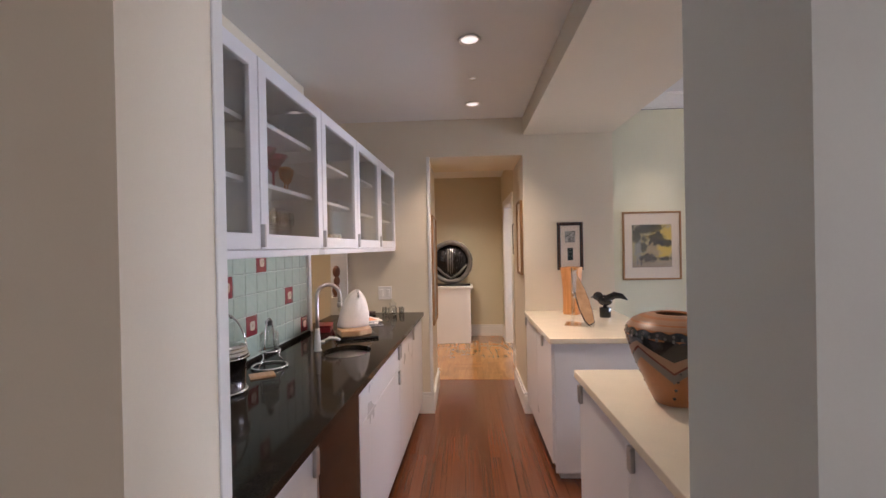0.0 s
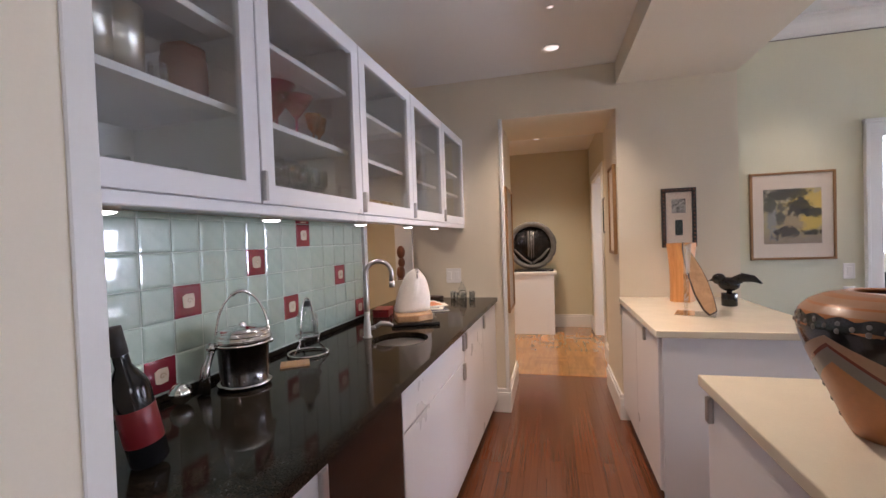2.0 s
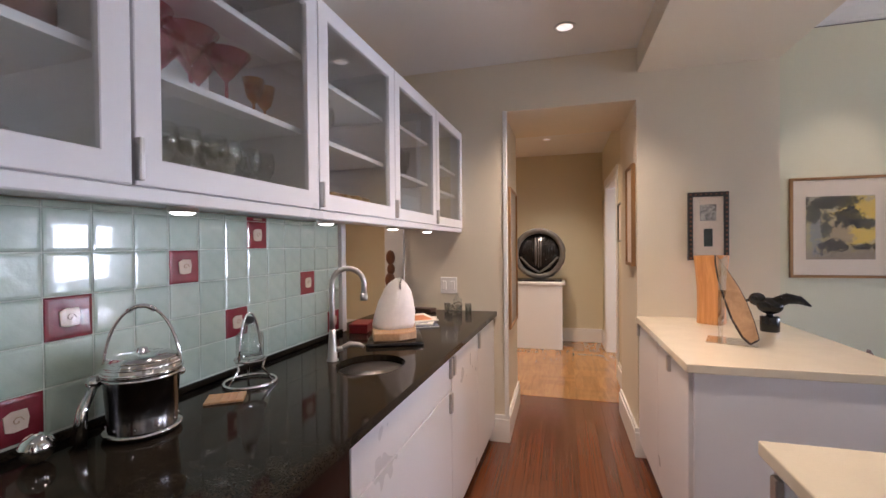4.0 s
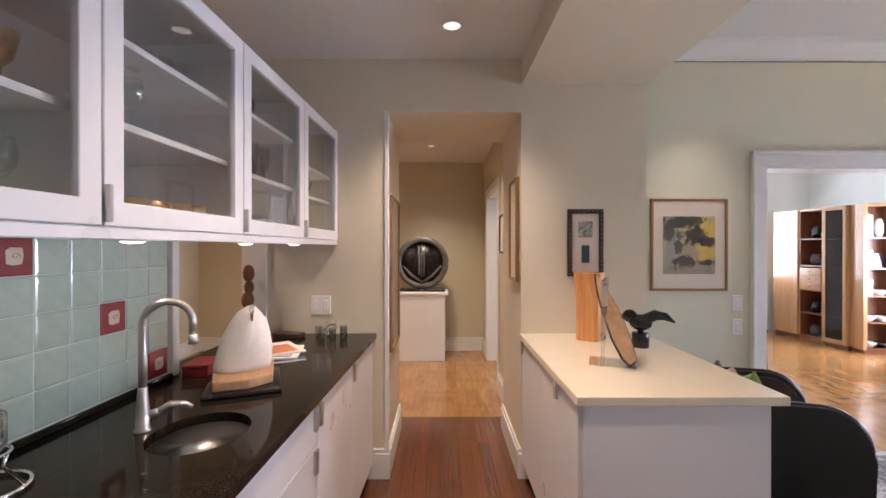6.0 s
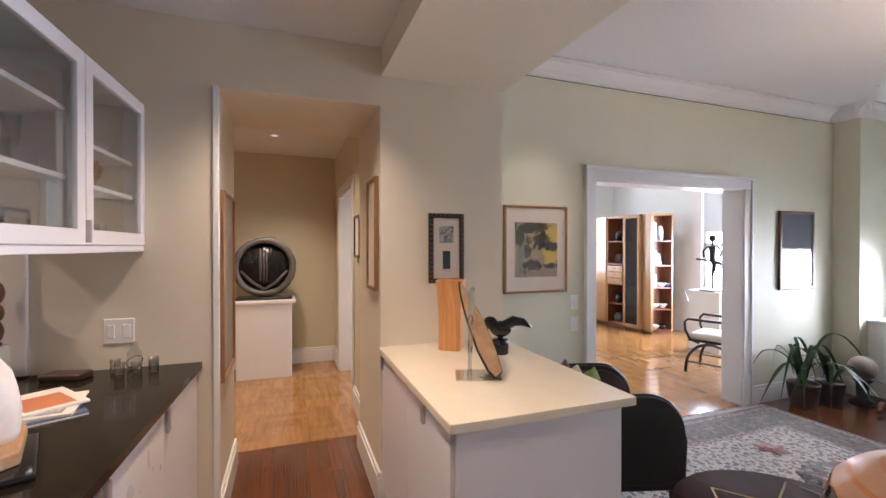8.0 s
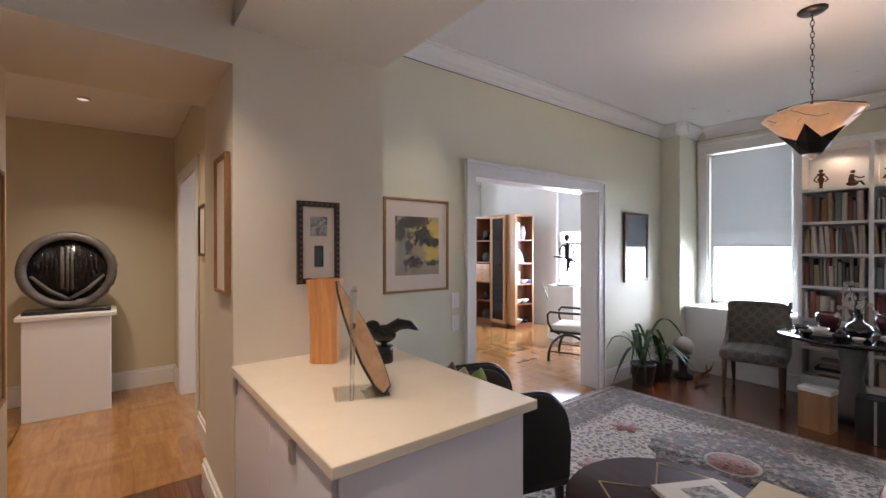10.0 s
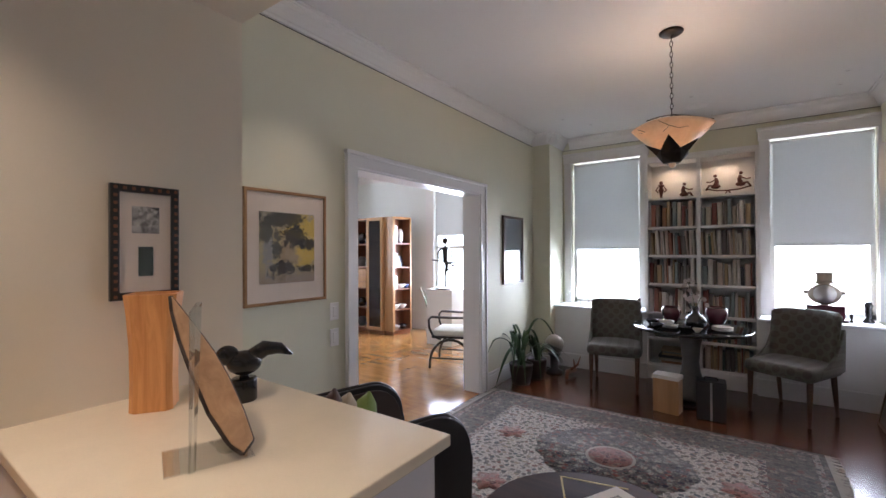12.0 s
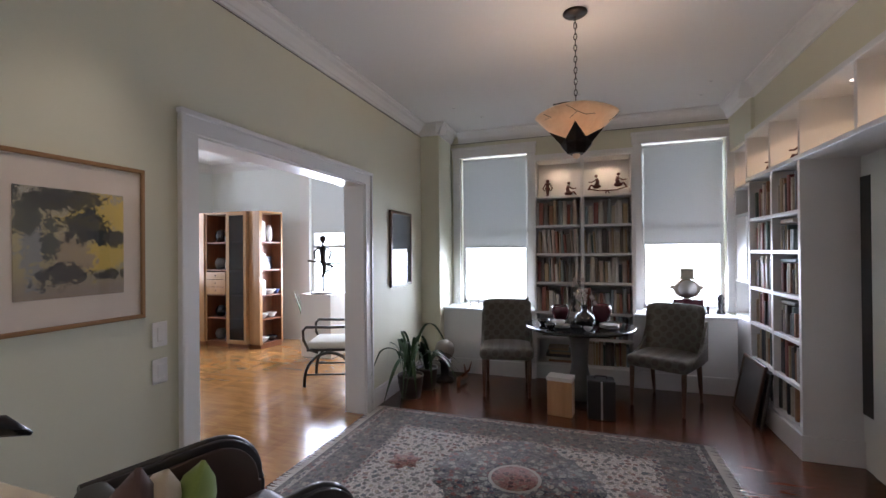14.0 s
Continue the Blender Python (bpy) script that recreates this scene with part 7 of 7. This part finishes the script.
tray = thing("serving_tray", "low black lacquer tray on the counter", "tray", in_g(-0.52, -1.02, CT, 24))
part("tray_board", smooth(box(-0.135, -0.165, 0, 0.135, 0.165, 0.018, 0.008, 3)), "black_stone", tray)
sbm = prism([(-0.10, -0.15), (0.02, -0.155), (0.105, -0.10), (0.11, 0.12), (0.06, 0.155), (-0.09, 0.15), (-0.115, 0.0)], 0, 0.038, 0.006)
slab = thing("wood_slab", "live-edge pale wooden slab with bark under the stone", "wood slab", in_g(-0.53, -1.0, CT + 0.0185, 24))
part("slab", sbm, "slab_wood", slab)
ob_bm = lathe([(0.104, 0), (0.11, 0.02), (0.106, 0.08), (0.096, 0.14), (0.08, 0.19), (0.058, 0.225), (0.03, 0.25), (0.0, 0.258)], 28)
for w in ob_bm.verts:
    w.co.y *= 0.58
    k = w.co.z / 0.258
    w.co.x += 0.02 * k if w.co.x > 0 else 0.05 * k
    w.co += 0.008 * noise.noise_vector(w.co * 12)
single("onyx_sculpture", smooth(ob_bm), "white_stone", "smooth white onyx sculpture like a curled flame", "sculpture", in_g(-0.54, -1.0, CT + 0.0568, 30))
rx = thing("red_box", "small dark red lacquered box on the counter", "box", in_g(-0.79, -0.86, CT, 12))
part("body", box(-0.05, -0.08, 0, 0.05, 0.08, 0.035, 0.003), "red_paint", rx)
part("lid", box(-0.053, -0.083, 0.035, 0.053, 0.083, 0.05, 0.004), "red_paint", rx)
for k, (x, y, rz, mt) in enumerate(((-0.56, -0.58, 30, "blue_china"), (-0.57, -0.56, 12, "paper"), (-0.60, -0.52, 40, "orange_cloth"))):
    mgz = thing("magazine", "magazine in a loose stack on the granite counter", "magazine", in_g(x, y, CT + 0.009 * k, rz), "magazines on the counter")
    part("page_block", box(-0.10, -0.135, 0.0, 0.10, 0.135, 0.007, 0.001), "paper", mgz)
    part("cover", box(-0.10, -0.135, 0.007, 0.10, 0.135, 0.0085), mt if k != 2 else "paper", mgz)
    part("cover_picture", box(-0.07, -0.11, 0.0085, 0.07, 0.06, 0.0089), "orange_cloth" if k == 2 else "etching", mgz)
single("leather_case", smooth(box(-0.045, -0.085, 0, 0.045, 0.085, 0.03, 0.008, 3)), "brown_leather", "dark brown leather case on the counter", "case", in_g(-0.69, -0.14, CT, 78))
gc = thing("glass_caddy", "clear glass bottle in a small metal holder", "bottle", in_g(-0.45, -0.09, CT))
part("bottle", lathe([(0.028, 0), (0.03, 0.01), (0.03, 0.09), (0.014, 0.11), (0.012, 0.13), (0.018, 0.135), (0.0, 0.14)], 18), "clear", gc)
part("band", tube([(0.031 * math.cos(a * 0.349), 0.031 * math.sin(a * 0.349), 0.045 + 0.02 * math.sin(a * 0.349)) for a in range(19)], 0.003, 6), "pewter", gc)
for x, y in ((-0.53, -0.08), (-0.38, -0.07), (-0.36, -0.13), (-0.49, -0.15), (-0.42, -0.16)):
    ob = new("shot_glass", GLASS_MESHES["small_glass"])
    ob.matrix_world = in_g(x, y, CT)
    tagged(ob, "small clear glass on the granite counter", "glass", "small glasses on the counter")
wf = single("carved_gourd", add(ball(0.045, (0, 0, 0.06), (0.8, 0.9, 1.25)), ball(0.036, (0.005, 0.008, 0.14), (0.8, 0.9, 1.2)), ball(0.042, (0, 0.012, 0.225), (0.8, 0.9, 1.3)), lathe([(0.03, 0), (0.03, 0.012), (0, 0.012)], 16)), "cherry", "carved three-lobed reddish wooden sculpture in the pass-through", "sculpture", in_g(-0.955, -0.12, CT + 0.16))
single("ledge_block", box(-0.04, -0.04, 0, 0.04, 0.04, 0.16, 0.003), "wall_cream", "small cream block under the wooden sculpture", "block", in_g(-0.955, -0.12, CT))

# ---- things on the white counters ----
def painted_bowl():
    """Squat painted clay jar: bands and chevrons laid as their own strips of the wall."""
    r = thing("painted_clay_jar", "large painted clay jar with chevrons and black dotted shoulder", "jar", P(0.962, 2.182, CT, 20) @ Matrix.Diagonal((0.97, 0.97, 1.13, 1)))
    prof = [(0.062, 0.0), (0.07, 0.004), (0.085, 0.03), (0.115, 0.09), (0.145, 0.15), (0.165, 0.20), (0.17, 0.225), (0.163, 0.25), (0.145, 0.268), (0.115, 0.281), (0.08, 0.289), (0.062, 0.29)]

    def radius(z):
        for (r0, z0), (r1, z1) in zip(prof, prof[1:]):
            if z0 <= z <= z1 and z1 > z0:
                return r0 + (r1 - r0) * (z - z0) / (z1 - z0)
        return prof[-1][0]

    part("body", lathe(prof + [(0.058, 0.284), (0.10, 0.276), (0.14, 0.255), (0.155, 0.22), (0.10, 0.09), (0, 0.02)], 64), "clay_orange", r)

    def band(name, lo, hi, material, lift, label=""):
        bm = bmesh.new()
        n, rows = 96, []
        for i in range(n + 1):
            a = 2 * math.pi * i / n
            z0, z1 = lo(a), hi(a)
            rows.append([bm.verts.new(((radius(z) + lift) * math.cos(a), (radius(z) + lift) * math.sin(a), z)) for z in (z0, z0 * 0.75 + z1 * 0.25, (z0 + z1) / 2, z0 * 0.25 + z1 * 0.75, z1)])
        for p0, p1 in zip(rows, rows[1:]):
            for k in range(4):
                bm.faces.new((p0[k], p1[k], p1[k + 1], p0[k + 1])).smooth = True
        bmesh.ops.remove_doubles(bm, verts=bm.verts[:], dist=1e-5)
        part(name, bm, material, r, label)

    zig = lambda a: abs(((a * 4 / (2 * math.pi)) % 1.0) * 2 - 1)  # four chevrons round the jar
    band("grey_chevron", lambda a: 0.085 + 0.075 * zig(a), lambda a: 0.115 + 0.075 * zig(a), "clay_grey", 0.0012)
    band("red_chevron", lambda a: 0.115 + 0.075 * zig(a), lambda a: 0.123 + 0.075 * zig(a), "clay_red", 0.0012)
    band("pale_chevron", lambda a: 0.123 + 0.075 * zig(a), lambda a: 0.158 + 0.055 * zig(a), "clay_cream", 0.0012)
    band("black_shoulder", lambda a: 0.158 + 0.055 * zig(a), lambda a: 0.243 + 0.008 * abs(math.sin(a * 9)), "clay_black", 0.0012)
    band("pale_rim", lambda a: 0.252, lambda a: 0.2885, "clay_cream", 0.0012)
    dots = []
    for k in range(40):
        a = 2 * math.pi * k / 40
        for z in (0.225, 0.238) if k % 2 else (0.231,):
            dots.append(ball(0.006, ((radius(z) - 0.002) * math.cos(a), (radius(z) - 0.002) * math.sin(a), z), u=8, v=5))
    part("shoulder_dots", add(*dots), "clay_grey", r, "ring of grey dots")
    spots = []
    for c in range(4):
        a = 2 * math.pi * (c / 4) + 0.785
        for k in range(4):
            z = 0.035 + 0.03 * k
            aa = a + 0.05 * k
            spots.append(ball(0.0075, ((radius(z) - 0.0045) * math.cos(aa), (radius(z) - 0.0045) * math.sin(aa), z), u=8, v=5))
    part("spots", add(*spots), "clay_black", r, "black spots")


painted_bowl()
vs = thing("wooden_vase", "tall squared vase of orange grained wood", "vase", P(1.10, 4.24, CT, -35))
vb = bmesh.new()
rings = []
for z, a in ((0, 0.062), (0.002, 0.064), (0.10, 0.062), (0.22, 0.064), (0.33, 0.071), (0.395, 0.078), (0.397, 0.072), (0.33, 0.062), (0.28, 0.058)):
    rings.append([vb.verts.new((a * sx * (1 if abs(sx) == 1 else 1), a * sy * 0.9, z)) for sx, sy in ((-1, -0.75), (-0.75, -1), (0.75, -1), (1, -0.75), (1, 0.75), (0.75, 1), (-0.75, 1), (-1, 0.75))])
for a, b in zip(rings, rings[1:]):
    for k in range(8):
        vb.faces.new((a[k], a[(k + 1) % 8], b[(k + 1) % 8], b[k]))
vb.faces.new(rings[0][::-1])
vb.faces.new(rings[-1])
bmesh.ops.recalc_face_normals(vb, faces=vb.faces[:])
part("vessel", vb, "orange_wood", vs)

gs = thing("slab_sculpture", "leaf-shaped wood slice with bark edge on an acrylic stand", "sculpture", P(1.03, 3.73, CT))
leaf_pts = [(0.0, 0.0), (0.04, 0.02), (0.05, 0.10), (0.052, 0.2), (0.045, 0.28), (0.028, 0.36), (0.0, 0.47), (-0.014, 0.42), (-0.028, 0.33), (-0.035, 0.22), (-0.036, 0.12), (-0.02, 0.03)]
leaf_pts = [(1.0 * a + 0.004, b * 1.08) for a, b in leaf_pts]
ly = Vector((-0.07, 0.64, 0.765)).normalized()
lx = ly.cross(Vector((0, 0, 1))).normalized()
lz = lx.cross(ly).normalized()
lean = Matrix.Translation((0.033, -0.105, 0.016)) @ Matrix((lx, lz.cross(lx), lz)).transposed().to_4x4()
part("slice", moved(prism(leaf_pts, -0.008, 0.008, 0.003), lean), "slab_wood", gs, "pale wood slice")
edge = []
for (a, b), (c, d) in zip(leaf_pts, leaf_pts[1:] + leaf_pts[:1]):
    edge.append(tube([(a, b, 0), ((a + c) / 2, (b + d) / 2, 0), (c, d, 0)], 0.0088, 6, [0.0060, 0.0066, 0.0060]))
part("bark_edge", moved(add(*edge), lean), "bark", gs, "weathered bark edge")
part("acrylic_base", moved(box(-0.10, -0.09, 0.003, 0.10, 0.07, 0.008, 0.001), pose(0, 0, 0, 0, 0, -20)), "clear", gs, "clear acrylic base")
part("acrylic_fin", moved(prism([(-0.10, 0.0), (-0.08, 0.0), (-0.02, 0.30), (0.0, 0.40), (-0.09, 0.385)], -0.006, 0.006), pose(-0.02, 0.0, 0.006, 90, 0, 55)), "clear", gs, "clear acrylic fin")

bd = thing("bird_sculpture", "polished black stone bird on a round black block", "sculpture", P(1.315, 4.05, CT, -35))
part("block", smooth(lathe([(0, 0), (0.042, 0), (0.044, 0.004), (0.044, 0.076), (0.042, 0.08), (0, 0.08)], 28)), "black_stone", bd)
body_bm = add(ball(0.052, (0, 0, 0.135), (1.15, 0.85, 0.85), 20, 14), ball(0.036, (-0.055, 0, 0.165), (1.1, 0.9, 1), 18, 12), tube([(0.02, 0, 0.15), (0.07, 0.02, 0.178), (0.12, 0.03, 0.172), (0.165, 0.03, 0.145)], 0.02, 10, [0.03, 0.03, 0.022, 0.004]), tube([(0, 0, 0.078), (0, 0, 0.10)], 0.016, 10), tube([(-0.085, 0, 0.16), (-0.115, 0, 0.15)], 0.006, 8, [0.012, 0.002]))
part("bird", body_bm, "black_stone", bd)

# ---- the hall ----
pd = thing("plinth", "white box plinth in the hall with a thin top board", "plinth", P(-0.025, 7.40))
part("block", box(-0.295, -0.22, 0, 0.295, 0.22, 0.85, 0.004), "trim", pd)
part("top_board", box(-0.335, -0.24, 0.85, 0.335, 0.24, 0.885, 0.004), "trim", pd)
disc = thing("stone_disc_sculpture", "round carved dark stone disc with a pleated centre on a slab", "sculpture", P(-0.03, 7.38, 0.8855))
part("base_slab", box(-0.30, -0.12, 0, 0.30, 0.12, 0.03, 0.005), "carved_dark", disc)


def rough_ring():
    bm = lathe([(0.285, -0.06), (0.315, -0.075), (0.338, -0.05), (0.35, 0.0), (0.338, 0.05), (0.31, 0.06), (0.28, 0.05), (0.27, 0.0), (0.285, -0.06)], 110)
    for w in bm.verts:
        a = math.atan2(w.co.y, w.co.x)
        rough = 0.25 + 0.75 * max(0.0, math.cos(a + 0.9))  # the chiselling is coarsest on one shoulder
        w.co += rough * (0.010 * noise.noise_vector(w.co * 18) + 0.012 * noise.noise_vector(w.co * 55))
    return moved(bm, pose(0, 0, 0.375, 90, 0, 0))


part("rim", rough_ring(), "carved", disc, "rough grey chiselled rim")
part("face", moved(lathe([(0, -0.01), (0.29, -0.01), (0.29, 0.02), (0, 0.02)], 56), pose(0, 0, 0.375, 90, 0, 0)), "carved_dark", disc)
random.seed(31)
xr = -0.225
while xr < 0.225:
    wr = random.uniform(0.008, 0.017)
    top = 0.375 + math.sqrt(max(0.0, 0.255 ** 2 - xr * xr)) * random.uniform(0.75, 0.98)
    low = 0.375 - 0.20 + abs(xr) * 0.85
    pale = abs(xr) < 0.05
    part("fluted_rib", tube([(xr, -0.016, low), (xr * 0.99, -0.03, (low + top) / 2), (xr, -0.014, top)], wr, 6, [wr * 0.6, wr, wr * 0.7]), "carved" if pale else "carved_dark", disc)
    xr += wr * 2 + random.uniform(0.003, 0.010)
for sx in (-1, 1):
    part("chevron_band", tube([(sx * 0.25, -0.03, 0.33), (sx * 0.13, -0.04, 0.20), (0, -0.04, 0.115)], 0.014, 8, [0.012, 0.018, 0.015]), "carved", disc)



# ---- the rug ----
RX0, RX1, RY0, RY1 = 1.35, 4.455, 2.11, 4.685
rug = thing("area_rug", "patterned wool rug in faded blue, cream and rose with a fringe", "rug", P((RX0 + RX1) / 2, (RY0 + RY1) / 2))
hw, hd = (RX1 - RX0) / 2, (RY1 - RY0) / 2
part("ground_weave", box(-hw, -hd, 0.0, hw, hd, 0.008, 0.002), "rug_border", rug)


def inset(name, d0, d1, material, z, label=""):
    a, b, c, d = hw - d0, hd - d0, hw - d1, hd - d1
    part(name, add(box(-a, -b, 0.006, a, -d, z), box(-a, d, 0.006, a, b, z), box(-a, -d, 0.006, -c, d, z), box(c, -d, 0.006, a, d, z)), material, rug, label)


inset("outer_guard", 0.035, 0.075, "rug_stripe", 0.0088)
inset("inner_guard", 0.34, 0.385, "rug_stripe", 0.0088)
part("field", box(-hw + 0.385, -hd + 0.385, 0.006, hw - 0.385, hd - 0.385, 0.0092), "rug_field", rug)
mx, my = 3.57 - (RX0 + RX1) / 2, 3.335 - (RY0 + RY1) / 2
med = lambda a: 1 + 0.03 * math.cos(16 * a) + 0.06 * math.cos(4 * a)
part("medallion", lathe([(0, 0.009), (0.50, 0.009), (0.50, 0.0099), (0, 0.0099)], 64, mx, my, wave=med), "rug_medallion", rug)
for f in rug.children[-1].data.polygons:
    f.use_smooth = False
part("medallion_ring", lathe([(0, 0.0095), (0.165, 0.0095), (0.165, 0.0104), (0, 0.0104)], 40, mx, my), "fringe", rug)
part("medallion_heart", lathe([(0, 0.010), (0.145, 0.010), (0.145, 0.0109), (0, 0.0109)], 40, mx, my), "rug_rose", rug)
for x, y in ((-0.75, 0.55), (-0.75, -0.55), (0.75, 0.6), (0.75, -0.6), (0.0, 0.75), (0.0, -0.75)):
    if abs(mx + x) < hw - 0.5 and abs(my + y) < hd - 0.45:
        part("rosette", lathe([(0, 0.009), (0.10, 0.009), (0.10, 0.0098), (0, 0.0098)], 24, mx + x, my + y, wave=lambda a: 1 + 0.2 * math.cos(6 * a)), "rug_rose", rug)
random.seed(4)
for s in (-1, 1):
    bms = []
    for k in range(240):
        x = -hw + 2 * hw * (k + 0.5) / 240
        l = 0.075 * random.uniform(0.8, 1.1)
        bms.append(((x, s * hd), (x + random.uniform(-0.012, 0.012), s * (hd + l))))
    bm = bmesh.new()
    for (a, b), (c, d) in bms:
        w = 0.0055
        q = [bm.verts.new(v) for v in ((a - w, b, 0.001), (a + w, b, 0.001), (c + w * 0.6, d, 0.001), (c - w * 0.6, d, 0.001), (a - w, b, 0.006), (a + w, b, 0.006), (c + w * 0.6, d, 0.003), (c - w * 0.6, d, 0.003))]
        for f in ((4, 5, 6, 7), (0, 1, 5, 4), (1, 2, 6, 5), (2, 3, 7, 6), (3, 0, 4, 7)):
            bm.faces.new([q[i] for i in f])
    part("fringe", bm, "fringe", rug, "pale cotton fringe")

# ---- floor boards ----
PW = 0.0762
unit = mesh_of("plank", box(-0.5, -0.5, -0.018, 0.5, 0.5, 0.0), "plank")
random.seed(17)


def lay(x0, x1, y0, y1, keep):
    """Strips along y; the nearest are boards of their own, the rest come back as a list."""
    rest, n = [], max(1, round((x1 - x0) / PW))
    w = (x1 - x0) / n
    for i in range(n):
        y = y0 - random.uniform(0, 1.2)
        while y < y1:
            l = random.uniform(0.9, 2.2)
            a, b = max(y, y0), min(y + l, y1)
            if b - a > 0.03:
                m = pose(x0 + w * (i + 0.5), (a + b) / 2, 0) @ Matrix.Diagonal((w - 0.0012, b - a - 0.0012, 1, 1))
                if keep:
                    ob = new("plank", unit)
                    ob.parent = floor
                    ob.matrix_local = m
                else:
                    rest.append(m)
            y += l
    return rest


lay(-0.32, 0.80, 1.0, 5.38, True)
lay(0.80, 1.60, 1.2, 4.77, True)
lay(1.60, 2.54, 4.0, 4.77, True)
lay(4.2, 6.1, 1.2, 4.77, True)
rest = lay(1.60, 4.2, 1.2, 4.0, False) + lay(2.54, 4.2, 4.0, 4.77, False) + lay(-1.0, -0.32, 1.45, 4.42, False) + lay(-3.2, 4.3, -3.2, 1.0, False)


def joined(name, mats, material, label):
    verts, faces = [], []
    for m in mats:
        o = len(verts)
        verts += [m @ Vector(c) for c in ((-0.5, -0.5, 0), (0.5, -0.5, 0), (0.5, 0.5, 0), (-0.5, 0.5, 0), (-0.5, -0.5, -0.018), (0.5, -0.5, -0.018), (0.5, 0.5, -0.018), (-0.5, 0.5, -0.018))]
        faces += [tuple(o + i for i in f) for f in ((0, 1, 2, 3), (0, 4, 5, 1), (1, 5, 6, 2), (2, 6, 7, 3), (3, 7, 4, 0))]
    me = bpy.data.meshes.new(name)
    me.from_pydata(verts, [], faces)
    me.materials.append(M[material])
    return tagged(new(name, me), label, "floor", kind="stuff")


joined("floor_boards", rest, "plank_joined", "reddish oak strip floor boards")
# parquet of the hall and the far room, in squares of turned blocks
blocks = []
S, NB = 0.36, 5


def parquet(x0, x1, y0, y1):
    i = 0
    x = x0
    while x < x1 - 0.01:
        y, j = y0, 0
        while y < y1 - 0.01:
            for k in range(NB):
                o = (k + 0.5) * S / NB
                cx, cy, lx, ly = (x + o, y + S / 2, S / NB, S) if (i + j) % 2 else (x + S / 2, y + o, S, S / NB)
                blocks.append(pose(cx, cy, 0) @ Matrix.Diagonal((lx - 0.0002, ly - 0.0002, 1, 1)))
            y, j = y + S, j + 1
        x, i = x + S, i + 1


parquet(-3.2, -0.33, 5.05, 7.75)
parquet(-0.33, 0.82, 5.39, 7.75)
parquet(-3.2, -1.03, 1.46, 5.05)
parquet(1.1, 6.75, 4.77 + 0.0, 9.25)
joined("parquet_floor", blocks, "parquet_joined", "golden oak block parquet laid in squares")
